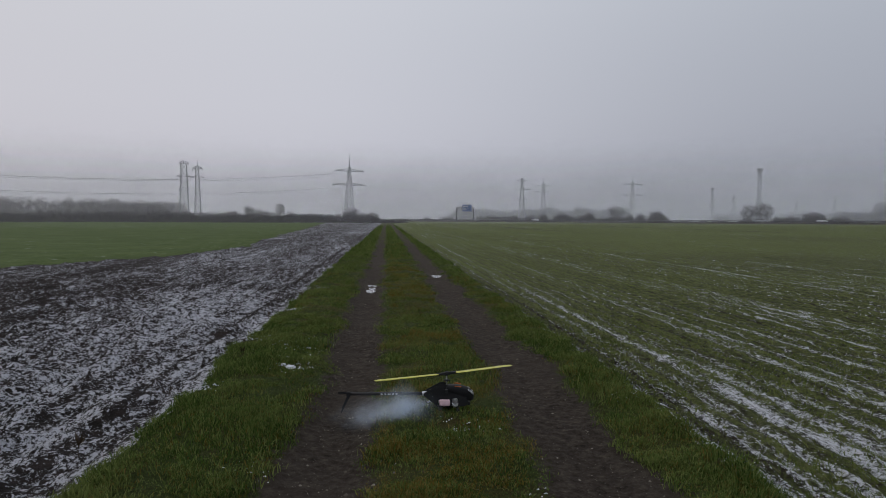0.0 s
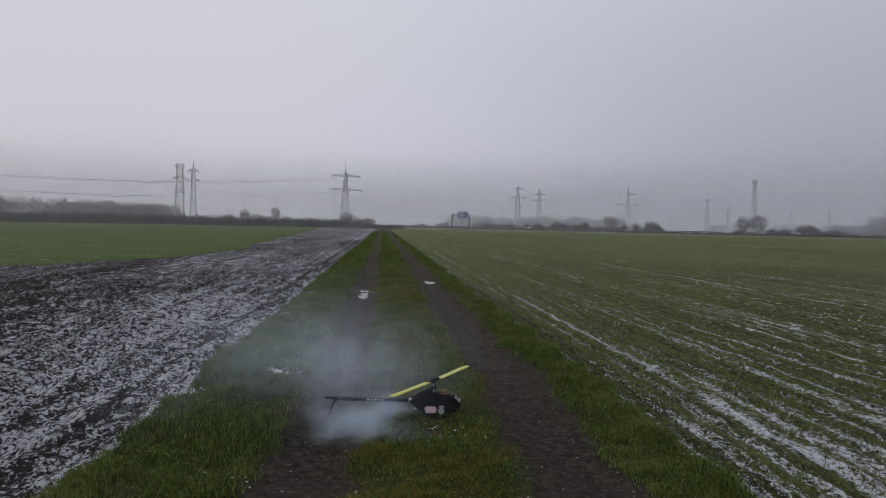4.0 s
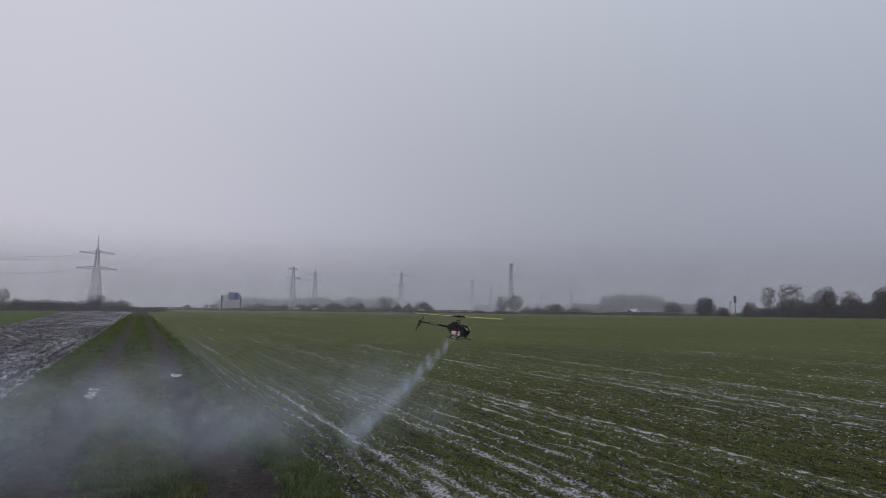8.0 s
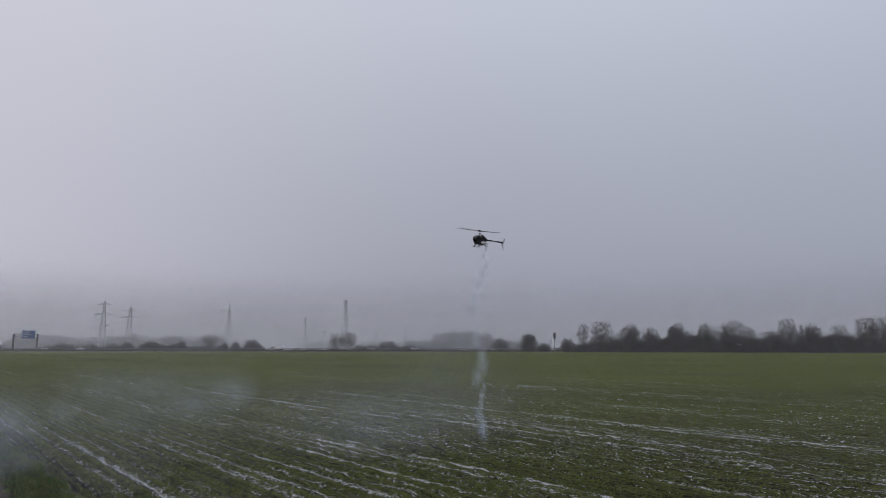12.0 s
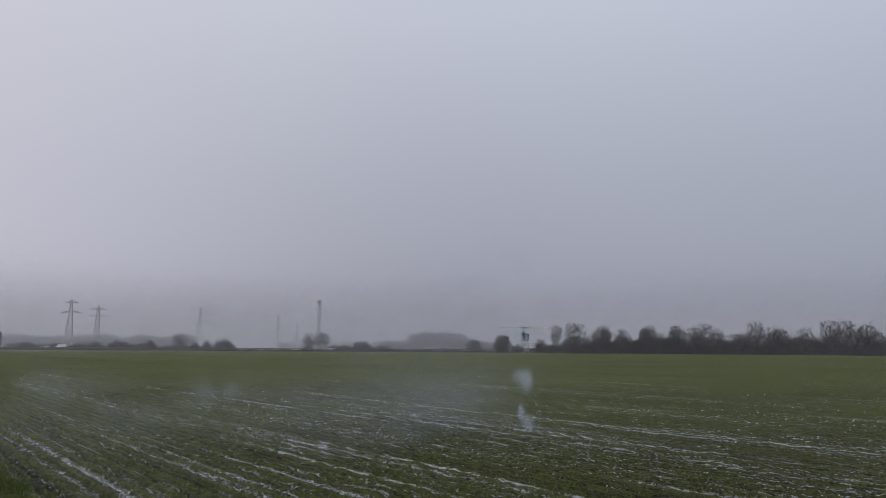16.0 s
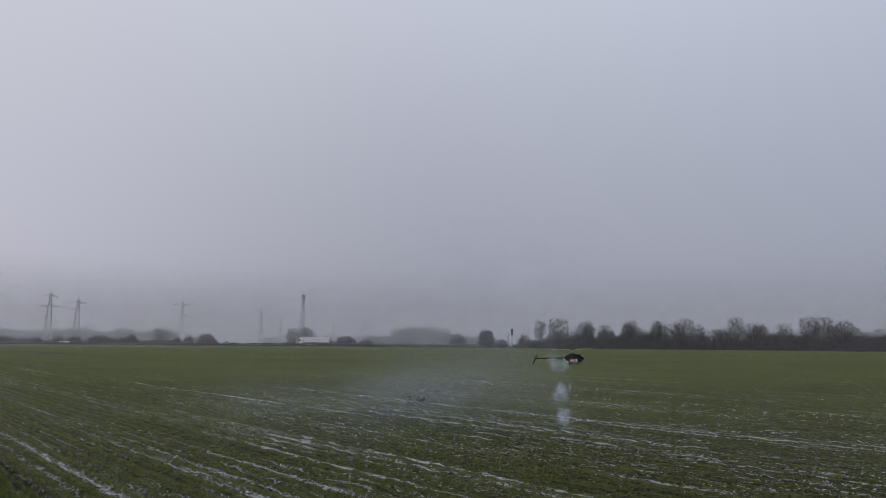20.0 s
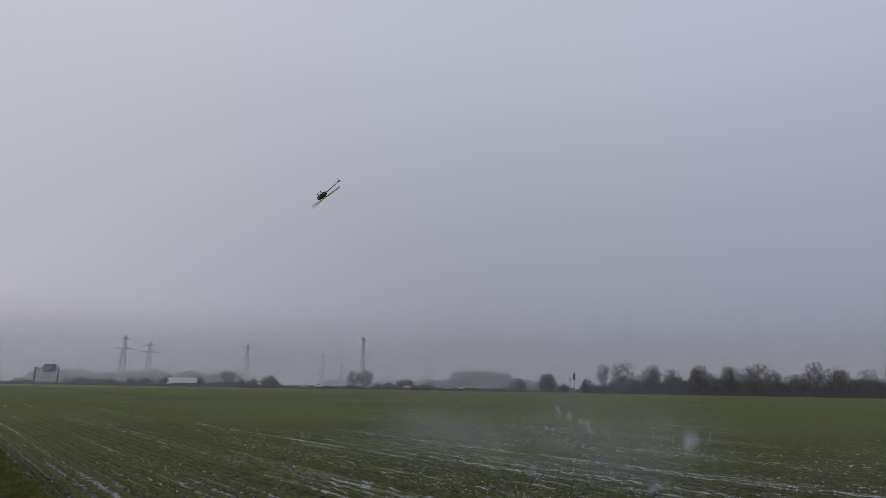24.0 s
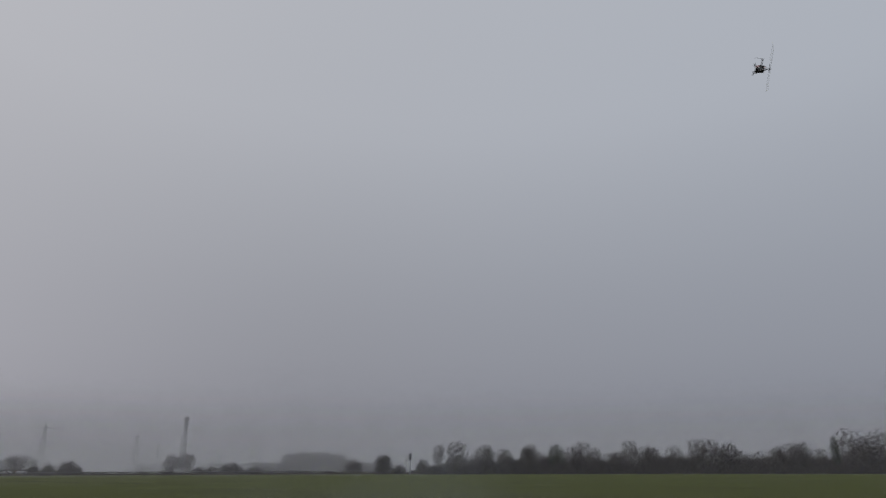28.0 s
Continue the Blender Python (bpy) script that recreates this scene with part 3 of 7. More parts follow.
def row_snow(x, y):
    """How much snow lies along a drill row, from about -1 to 1."""
    p = row_phase(x, y)
    return 0.34 * np.sin(p) * (1 + 0.9 * value_noise(x, y * 0.1, 1.4, 90)) + 0.10 * np.sin(2 * p) + 0.22 * value_noise(x, y * 0.02, 1.1, 91) + 0.22 * value_noise(x, y * 0.2, 0.5, 92) + 0.20 * value_noise(x, y * 0.12, 3.6, 93) + 0.22 * value_noise(x, y * 0.6, 5.0, 96)


gx, gy, gz, faces = strip(R_EDGE, 640.0, 0.05, R_EDGE, 11.0, 1.04)
gx, gy, gz, faces, _ = keep_faces(gx, gy, gz, faces, before_road)
gx_d = np.hypot(gx - 3, gy)
snow = 0.372 + 0.09 * value_noise(gx, gy * 0.3, 0.35, 92) + 0.05 * value_noise(gx, gy * 0.02, 0.8, 91) - 0.0085 * np.clip(gx_d - 7, 0, 16) - 0.002 * np.clip(gx_d - 23, 0, 40) - 0.002 * np.clip(gx - 5, 0, 25) + 0.13 * np.exp(-((gx - 2.62) / 0.12) ** 2) + 0.02 * np.exp(-((gx - 3.1) / 0.5) ** 2)
green = -0.03 + 0.0045 * np.clip(gx_d - 8, 0, 30) - 0.15 * np.exp(-((gx - 2.6) / 0.2) ** 2)
ground_piece("wheat_field", "young green wheat in drill rows with patches of snow", "field", M_CROP, gx, gy, gz, faces, {"snow": snow, "green": green, "row": row_phase(gx, gy)})


# grass and wheat as blades
def blades(rng, x, y, tall, wide, lean, segments):
    n = len(x)
    turn, tip = rng.uniform(0, 2 * np.pi, n), rng.uniform(0, 2 * np.pi, n)
    h, w, le = tall * rng.uniform(0.5, 1.25, n), wide * rng.uniform(0.7, 1.3, n), lean * rng.uniform(0.2, 1.4, n)
    base = np.stack([x, y, height(x, y) - 0.01], -1)
    across = np.stack([np.cos(turn), np.sin(turn), 0 * turn], -1) * w[:, None] / 2
    out = np.stack([np.cos(tip), np.sin(tip), 0 * tip], -1) * (h * le)[:, None]
    up = np.zeros((n, 3))
    up[:, 2] = h
    if segments == 1:
        v = np.stack([base - across, base + across, base + out + up], 1).reshape(-1, 3)
        return v, np.arange(3 * n).reshape(-1, 3)
    mid = base + out * 0.35 + up * 0.65
    v = np.stack([base - across, base + across, mid - across * 0.8, mid + across * 0.8, base + out + up * (1 - 0.25 * le[:, None])], 1).reshape(-1, 3)
    f = np.array([[0, 1, 3], [0, 3, 2], [2, 3, 4]])
    return v, (np.arange(n)[:, None, None] * 5 + f[None]).reshape(-1, 3)


def sown(rng, x0, x1, y0, y1, count, power=1.6):
    """Places in a strip, thicker towards its near end, in tufts."""
    u = rng.uniform(0, 1, count) ** power
    y = y0 + (y1 - y0) * u
    x = rng.uniform(x0, x1, count)
    keep = value_noise(x, y, 3.3, 61) + 0.6 * value_noise(x, y, 9.0, 62) + rng.uniform(-0.9, 0.9, count) > -0.25
    return x[keep], y[keep]


def turf(name, label, m, bands, seed, patch=-9.0):
    rng = np.random.default_rng(seed)
    vs, fs, k = [], [], 0
    for x0, x1, y0, y1, count, tall, wide, seg in bands:
        x, y = sown(rng, x0, x1, y0, y1, count)
        keep = value_noise(x, y, 1.3, 65) + 0.5 * value_noise(x, y, 3.7, 66) > patch
        x, y = x[keep], y[keep]
        keep = bareness(x, y) + rng.uniform(-0.35, 0.35, len(x)) < 0.45
        x, y = x[keep], y[keep]
        x = x + shift(x, y)
        tuft = np.clip(1 + 0.75 * value_noise(x, y, 2.4, 63) + 0.45 * value_noise(x, y, 7.0, 64), 0.35, 2.2)
        v, f = blades(rng, x, y, tall * tuft, wide, 0.9, seg)
        vs.append(v)
        fs.append(f + k)
        k += len(v)
    ob = new(name, mesh_from(name, np.concatenate(vs), np.concatenate(fs), m))
    return tagged(ob, label, "grass", kind="stuff")


turf("verge_grass", "short wet green grass on the track's verges", M_GRASS, [
    (L_EDGE - 0.04, RUT_L0 + 0.25, 3.0, 11, 105000, 0.062, 0.0062, 2), (L_EDGE - 0.02, RUT_L0 + 0.2, 7.5, 40, 76000, 0.060, 0.012, 1),
    (RUT_L1 - 0.25, RUT_R0 + 0.25, 3.0, 11, 90000, 0.046, 0.0060, 2), (RUT_L1 - 0.2, RUT_R0 + 0.2, 7.5, 40, 60000, 0.052, 0.012, 1),
    (RUT_R1 - 0.25, R_EDGE + 0.12, 3.0, 11, 66000, 0.068, 0.0062, 2), (RUT_R1 - 0.2, R_EDGE + 0.12, 7.5, 40, 48000, 0.066, 0.012, 1),
    (L_EDGE + 0.02, RUT_L0, -4, 3.2, 16000, 0.05, 0.010, 1), (RUT_L1, RUT_R0, -4, 3.2, 15000, 0.05, 0.010, 1), (RUT_R1, R_EDGE, -4, 3.2, 8000, 0.05, 0.010, 1),
    (RUT_L0, RUT_L1, 14, 60, 9000, 0.05, 0.02, 1), (RUT_R0, RUT_R1, 14, 60, 9000, 0.05, 0.02, 1),
    (L_EDGE, RUT_L0, 30, 160, 16000, 0.10, 0.05, 1), (RUT_L1, RUT_R0, 30, 160, 12000, 0.10, 0.05, 1), (RUT_R1, R_EDGE, 30, 160, 12000, 0.10, 0.05, 1)], 71)
turf("dry_grass", "yellowed dry grass among the green", M_DRYGRASS, [
    (RUT_L1 - 0.1, RUT_R0 + 0.1, 3.0, 12, 60000, 0.050, 0.0052, 2), (RUT_L1, RUT_R0, 9, 45, 36000, 0.06, 0.012, 1),
    (L_EDGE + 0.1, RUT_L0 + 0.1, 3.0, 20, 26000, 0.045, 0.006, 2), (RUT_R1 - 0.1, R_EDGE + 0.05, 3.0, 20, 18000, 0.055, 0.006, 2)], 72, 0.12)
turf("straw_blades", "scattered pale straw in the grass", M_DRYGRASS, [
    (RUT_L1 + 0.02, RUT_R0 - 0.02, 3.0, 25, 10000, 0.055, 0.006, 2), (L_EDGE + 0.1, RUT_L0, 3.0, 20, 5000, 0.05, 0.006, 2), (RUT_R1, R_EDGE, 3.0, 20, 5000, 0.06, 0.006, 2)], 74)


M_ICE = plain("puddle_ice", (0.05, 0.05, 0.052), (0.34, 0.35, 0.38), 0.25, 0.0, 14, 0.3, 0.5, 60)
M_SNOW = plain("old_snow", (0.42, 0.43, 0.46), (0.74, 0.75, 0.80), 0.6, 0.0, 25, 0.5, 0.2, 120)


def lumps(name, label, cat, m, rng, x, y, size, sink, attrs=None, tall=1.0, long=1.0):
    """Many small angular lumps lying on the land."""
    n = len(x)
    base = np.array([[1, 0, 0], [0, 1, 0], [-1, 0, 0], [0, -1, 0], [0, 0, 0.8]], float)
    f = np.array([[0, 1, 4], [1, 2, 4], [2, 3, 4], [3, 0, 4]])
    v = base[None] * rng.uniform(0.55, 1.3, (n, 5, 1)) * np.stack([rng.uniform(0.7, 1.4, n), rng.uniform(0.7, 1.4, n), tall * rng.uniform(0.5, 0.9, n)], -1)[:, None]
    a = rng.uniform(0, 6.28, n)
    c, s = np.cos(a)[:, None], np.sin(a)[:, None]
    v = np.stack([v[..., 0] * c - v[..., 1] * s, long * (v[..., 0] * s + v[..., 1] * c), v[..., 2]], -1) * size[:, None, None]
    v = v + np.stack([x, y, height(x, y) - size * sink], -1)[:, None]
    v[:, :4, 2] -= 0.4 * size[:, None]
    ob = new(name, mesh_from(name, v.reshape(-1, 3), (np.arange(n)[:, None, None] * 5 + f[None]).reshape(-1, 3), m, {k: np.repeat(w, 5) for k, w in (attrs or {}).items()}))
    return tagged(ob, label, cat, kind="stuff")


rg = np.random.default_rng(81)
n_st = 12000
sy = 3.0 + 22 * rg.uniform(0, 1, n_st) ** 2.0
sx = np.where(rg.uniform(0, 1, n_st) < 0.5, rg.normal(-0.37, 0.22, n_st), rg.normal(1.49, 0.28, n_st))
lumps("track_stones", "small grey and pale stones pressed into the ruts", "stones", M_STONE, rg, sx, sy, 0.004 + 0.020 * rg.uniform(0, 1, n_st) ** 4.0, 0.2)
n_cl = 26000
cr = 2.6 * (34 / 2.6) ** (rg.uniform(0, 1, n_cl) ** 0.9)
ca = radians(-75) + radians(72) * rg.uniform(0, 1, n_cl)
cx, cy = cr * np.sin(ca), cr * np.cos(ca)
keep = (cx < L_EDGE - 0.12) & (cx > plough_edge(cy) + 0.3)
cx, cy, cr = cx[keep], cy[keep], cr[keep]
n_cl = len(cx)
lumps("soil_clods", "crumbled clods of ploughed soil flecked with snow", "clods", M_SOIL, rg, cx, cy, (0.010 + 0.030 * rg.uniform(0, 1, n_cl) ** 2.5) * np.clip(cr / 7, 0.9, 2.0), 0.25, {"snow": 0.40 + 0.14 * rg.uniform(-1, 1, n_cl)})


def fan(rng, count, near, far_, az0=4, az1=106):
    """Places in the wheat, thinning with distance from the track's near end."""
    r = near * (far_ / near) ** rng.uniform(0, 1, count)
    a = np.radians(az0 + (az1 - az0) * rng.uniform(0, 1, count))
    x, y = r * np.sin(a), r * np.cos(a)
    keep = (x > R_EDGE + 0.06) & (rng.uniform(0, 1, count) > (r / far_) ** 2)
    return x[keep], y[keep], r[keep]


def wheat():
    rng = np.random.default_rng(73)
    vs, fs, k = [], [], 0
    for count, near, far_, tall, seg in ((170000, 3.0, 14, 0.052, 2), (190000, 7, 60, 0.040, 1)):
        x, y, r = fan(rng, count, near, far_)
        clump = value_noise(x, y * 0.5, 3.0, 75) + 0.6 * value_noise(x, y * 0.08, 0.4, 76)
        keep = (clump + rng.uniform(-0.8, 0.8, len(x)) - 1.2 * np.clip(row_snow(x, y), -0.4, 1) > -0.15) & (x > R_EDGE + 0.08)
        x, y, r = x[keep], y[keep], r[keep]
        v, f = blades(rng, x, y, tall * np.clip(1.15 - r / 60, 0.5, 1), np.clip(0.0010 * r, 0.006, 0.04), 1.1, seg)
        vs.append(v)
        fs.append(f + k)
        k += len(v)
    ob = new("wheat_shoots", mesh_from("wheat_shoots", np.concatenate(vs), np.concatenate(fs), M_WHEAT))
    tagged(ob, "short green wheat shoots in drill rows", "wheat", kind="stuff")
    x, y, r = fan(rng, 420000, 3.2, 42)
    keep = row_snow(x, y) + rng.uniform(-0.45, 0.45, len(x)) > 0.54 + 0.006 * r
    x, y, r = x[keep], y[keep], r[keep]
    lumps("snow_flecks", "broken crumbs of old snow along the drill rows", "snow", M_SNOW, rng, x, y, np.clip(0.0009 * r, 0.006, 0.016) * rng.uniform(0.4, 1.5, len(x)), -0.1, None, 0.5, 1.5)


wheat()


# ice on the puddles and scraps of snow on the verge
def flat_patch(name, label, cat, m, x, y, w, d, lift, seed, kind=""):
    rng = random.Random(seed)
    bm = bmesh.new()
    z0 = float(height(np.array([x]), np.array([y]))[0])
    rings, n = [], 22
    for r, up in ((1.0, -0.012), (0.85, lift), (0.4, lift + 0.003)):
        ring = []
        for k in range(n):
            a = 2 * math.pi * k / n
            q = r * (1 + 0.35 * noise.noise(Vector((math.cos(a) * 1.3 + seed, math.sin(a) * 1.3, 0.3))) + 0.12 * rng.uniform(-1, 1))
            px_, py_ = x + w * q * math.cos(a), y + d * q * math.sin(a)
            ring.append(bm.verts.new((px_, py_, (z0 if kind else float(height(np.array([px_]), np.array([py_]))[0])) + up)))
        rings.append(ring)
    for r0, r1 in zip(rings, rings[1:]):
        for k in range(n):
            bm.faces.new((r0[k], r0[(k + 1) % n], r1[(k + 1) % n], r1[k]))
    bm.faces.new(rings[-1])
    me = bpy.data.meshes.new(name)
    bmesh.ops.recalc_face_normals(bm, faces=bm.faces)
    bm.to_mesh(me)
    bm.free()
    me.materials.append(m)
    return tagged(new(name, me), label, cat)


flat_patch("frozen_puddle", "shallow puddle with whitish ice in the wheel rut", "puddle", M_ICE, -0.36, 16.5, 0.22, 0.95, 0.003, 3, "flat")
flat_patch("frozen_puddle", "small icy puddle in the stony wheel rut", "puddle", M_ICE, 1.45, 19.6, 0.26, 0.5, 0.003, 5, "flat")
for k, (x, y, w, d) in enumerate(((-1.06, 7.25, 0.06, 0.05), (-1.15, 7.32, 0.03, 0.03), (-1.16, 7.7, 0.03, 0.03), (-0.98, 8.3, 0.03, 0.03), (-1.3, 8.5, 0.03, 0.03))):
    flat_patch("snow_patch", "small scrap of old snow in the grass", "snow", M_SNOW, x, y, w, d, 0.022, 11 + k)
rv = np.random.default_rng(95)
spots = ((-1.10, 7.3, 0.13, 90), (-1.15, 7.75, 0.12, 40), (-1.0, 8.35, 0.15, 50), (-1.3, 8.6, 0.2, 50), (0.66, 5.15, 0.12, 50), (0.5, 4.9, 0.05, 14), (-1.7, 9.0, 0.12, 60), (-1.75, 12.0, 0.1, 60), (-1.78, 6.5, 0.08, 40), (-0.9, 4.4, 0.1, 20), (2.3, 6.0, 0.08, 60), (-1.7, 16, 0.15, 70), (1.0, 3.9, 0.06, 10))
vx = np.concatenate([rv.normal(a, d, n) for a, b, d, n in spots])
vy = np.concatenate([rv.normal(b, d, n) for a, b, d, n in spots])
lumps("snow_crumbs", "small crumbs of snow caught in the grass", "snow", M_SNOW, rv, vx, vy, rv.uniform(0.003, 0.011, len(vx)), -1.5, None, 0.5)


def dead_weed(x, y, h, seed):
    rng = random.Random(seed)
    z = float(height(np.array([x]), np.array([y]))[0])
    top = new("dead_weed")
    tagged(top, "dry brown weed stalk beside the ploughed field", "weed", "dead weeds")
    top.matrix_world = Matrix.Translation((x, y, z - 0.01))
    for nm, count, tall in (("stalk", 5, 1.0), ("seed_head", 14, 0.35)):
        vs, fs = [], []
        for k in range(count):
            a = rng.uniform(0, 6.28)
            low = Vector((0, 0, 0)) if nm == "stalk" else Vector((math.cos(a), math.sin(a), 0)) * h * 0.12 + Vector((0, 0, h * rng.uniform(0.5, 0.85)))
            tip = low + Vector((math.cos(a) * 0.25, math.sin(a) * 0.25, tall)) * h * rng.uniform(0.6, 1.0)
            w = Vector((-math.sin(a), math.cos(a), 0)) * (0.003 if nm == "stalk" else 0.006)
            i = len(vs)
            vs += [tuple(low - w), tuple(low + w), tuple(tip + w * 0.4), tuple(tip - w * 0.4)]
            fs.append((i, i + 1, i + 2, i + 3))
        ob = new(nm, mesh_from(nm, vs, fs, M_WEED))
        ob.parent = top
        tagged(ob)


M_WEED = leafy("dead_weed", (0.020, 0.014, 0.010), (0.040, 0.028, 0.018), (0.075, 0.055, 0.035), 0.1)
for k, (x, y, h) in enumerate(((-2.25, 4.9, 0.16), (-1.85, 8.6, 0.10), (-2.05, 6.3, 0.09), (-1.72, 7.9, 0.12), (-2.0, 11.2, 0.12), (-1.8, 14.0, 0.12), (-2.3, 17.5, 0.15))):
    dead_weed(x, y, h, 300 + k)


# parts and solids
def thing(name, label, category, group="", at=None, kind=""):
    ob = new(name)
    ob.empty_display_size = 0.2
    tagged(ob, label, category, group, kind)
    if at is not None:
        ob.matrix_world = at
    return ob


def part(name, data, parent, label="", at=None):
    """One mesh object under a thing or under a part."""
    ob = new(name, data)
    ob.parent = parent
    if at is not None:
        ob.matrix_local = at
    return tagged(ob, label)


def bm_mesh(name, bm, m, smooth=False):
    me = bpy.data.meshes.new(name)
    bmesh.ops.recalc_face_normals(bm, faces=bm.faces)
    bm.to_mesh(me)
    bm.free()
    me.materials.append(m)
    if smooth:
        for p in me.polygons:
            p.use_smooth = True
    return me


def bar(bm, a, b, r0, r1=None, sides=4):
    """A tapered bar between two points."""
    a, b = Vector(a), Vector(b)
    r1 = r0 if r1 is None else r1
    d = b - a
    if d.length < 1e-6:
        return
    q = d.to_track_quat("Z", "Y")
    rings = []
    for p, r in ((a, r0), (b, r1)):
        rings.append([bm.verts.new(p + q @ Vector((math.cos(2 * math.pi * k / sides + 0.7854) * r, math.sin(2 * math.pi * k / sides + 0.7854) * r, 0))) for k in range(sides)])
    for k in range(sides):
        bm.faces.new((rings[0][k], rings[0][(k + 1) % sides], rings[1][(k + 1) % sides], rings[1][k]))
    bm.faces.new(rings[0][::-1])
    bm.faces.new(rings[1])


def box(bm, x0, x1, y0, y1, z0, z1, bevel=0.0):
    r = bmesh.ops.create_cube(bm, size=1.0, matrix=Matrix.Translation(((x0 + x1) / 2, (y0 + y1) / 2, (z0 + z1) / 2)) @ Matrix.Diagonal((x1 - x0, y1 - y0, z1 - z0, 1)))
    if bevel:
        edges = list({e for v in r["verts"] for e in v.link_edges})
        bmesh.ops.bevel(bm, geom=edges, offset=bevel, segments=2, affect="EDGES", profile=0.6)


# pylons
def lattice(bm, levels, t):
    """Four legs with crossed bracing; levels are (z, half width)."""
    for (z0, w0), (z1, w1) in zip(levels, levels[1:]):
        c0 = [(sx * w0, sy * w0, z0) for sx, sy in ((-1, -1), (1, -1), (1, 1), (-1, 1))]
        c1 = [(sx * w1, sy * w1, z1) for sx, sy in ((-1, -1), (1, -1), (1, 1), (-1, 1))]
        for k in range(4):
            j = (k + 1) % 4
            bar(bm, c0[k], c1[k], t)
            bar(bm, c0[k], c1[j], t * 0.75)
            bar(bm, c0[j], c1[k], t * 0.75)
            bar(bm, c1[k], c1[j], t * 0.5)


def pylon(az, r, h, arms, base, face, label, spike=0.0, t=0.17, neck=0.75):
    """A lattice pylon; arms are (share of the height, half length, droop of the strings)."""
    top = thing("power_pylon", label, "pylon", "power pylons", Matrix.Translation(polar(az, r, -0.4)) @ Matrix.Rotation(radians(face), 4, "Z"))
    bm = bmesh.new()
    body = h - spike
    n = max(7, int(h / 4.5))
    levels = []
    for k in range(n + 1):
        u = (k / n) ** 0.9
        w = neck + (base - neck) * (1 - u) ** 1.15
        levels.append((body * u, w))
    lattice(bm, levels, t)
    part("mast", bm_mesh("pylon_mast", bm, M_STEEL), top)
    if spike:
        bm = bmesh.new()
        bar(bm, (0, 0, body - 0.2), (0, 0, h), 0.35, 0.08)
        part("earth_peak", bm_mesh("earth_peak", bm, M_STEEL), top)
    tips = []
    for u, half, drop in arms:
        z = u * h
        bm = bmesh.new()
        for sx in (-1, 1):
            w = 0.6
            for sy in (-1, 1):
                bar(bm, (sx * w, sy * w, z), (sx * half, 0, z + 0.5), t * 1.7)
                bar(bm, (sx * w, sy * w, z + 1.9), (sx * half, 0, z + 0.6), t * 1.5)
            for k in range(1, 4):
                x = sx * half * k / 4
                bar(bm, (x, 0.45 * (1 - k / 4), z + 0.1), (x + sx * half / 8, -0.4 * (1 - k / 4), z + 1.9 * (1 - k / 4)), t * 0.45)
        arm = part("cross_arm", bm_mesh("cross_arm", bm, M_STEEL), top)
        for sx in (-1, 1):
            for frac in ((1.0,) if half < 9 else (1.0, 0.55)):
                bm = bmesh.new()
                for k in range(5):
                    bar(bm, (sx * half * frac, 0, z + 0.4 - drop * k / 5), (sx * half * frac, 0, z + 0.4 - drop * (k + 0.6) / 5), 0.16, 0.16, 6)
                bar(bm, (sx * half * frac, 0, z + 0.5), (sx * half * frac, 0, z + 0.4 - drop), 0.05)
                part("insulator", bm_mesh("insulator", bm, M_WIRE), arm)
                tips.append(top.matrix_world @ Vector((sx * half * frac, 0, z + 0.3 - drop)))
        top_tip = top.matrix_world @ Vector((0, 0, h))
    return tips + [top_tip]


P_A = pylon(-16.73, 450, 39.5, ((0.93, 2.9, 1.2), (0.72, 4.1, 1.2), (0.50, 3.4, 0.8)), 2.9, 10, "broad grey steel lattice tower with stub arms in the mist", 2.5, 0.13, 1.7)
P_B = pylon(-15.70, 460, 41.0, ((0.84, 3.1, 1.8), (0.69, 4.0, 1.8)), 2.2, 10, "slender grey steel power pylon in the mist", 5.0, 0.13, 0.9)
P_MAIN = pylon(-3.23, 480, 49.5, ((0.735, 11.2, 2.0), (0.53, 13.0, 2.0)), 3.6, 28, "tall grey steel power pylon with two cross arms", 10.0, 0.125)
P_C = pylon(11.88, 700, 47.0, ((0.905, 5.4, 4.2), (0.705, 7.8, 4.2), (0.485, 5.4, 3.0)), 3.6, -4, "grey lattice pylon with three cross arms, fading in fog", 1.0, 0.18)
P_D = pylon(13.73, 740, 48.8, ((0.80, 7.2, 1.5), (0.66, 8.6, 1.5)), 3.6, -4, "grey lattice pylon with two cross arms, fading in fog", 6.0, 0.17)
P_E = pylon(21.20, 860, 59.5, ((0.78, 12.5, 3.0), (0.55, 16.0, 3.0)), 4.6, 10, "large pylon almost lost in the fog", 9.0, 0.17)
P_F = pylon(27.45, 950, 46.8, ((0.92, 6.5, 3.0), (0.66, 9.0, 3.0)), 4.0, 10, "pale lattice pylon almost lost in the fog", 1.0, 0.17)
P_G = pylon(29.05, 1050, 43.5, ((0.80, 6.0, 2.0), (0.66, 9.0, 2.0)), 3.8, 30, "pale lattice pylon almost lost in the fog", 5.0, 0.17)
P_H = pylon(33.50, 1200, 39.0, ((0.80, 6.0, 2.0), (0.62, 8.0, 2.0)), 3.8, 30, "faint pylon in the fog", 4.0, 0.24)
P_I = pylon(36.04, 1200, 42.5, ((0.80, 6.0, 2.0), (0.62, 8.0, 2.0)), 3.8, 30, "faint pylon in the fog", 4.0, 0.24)


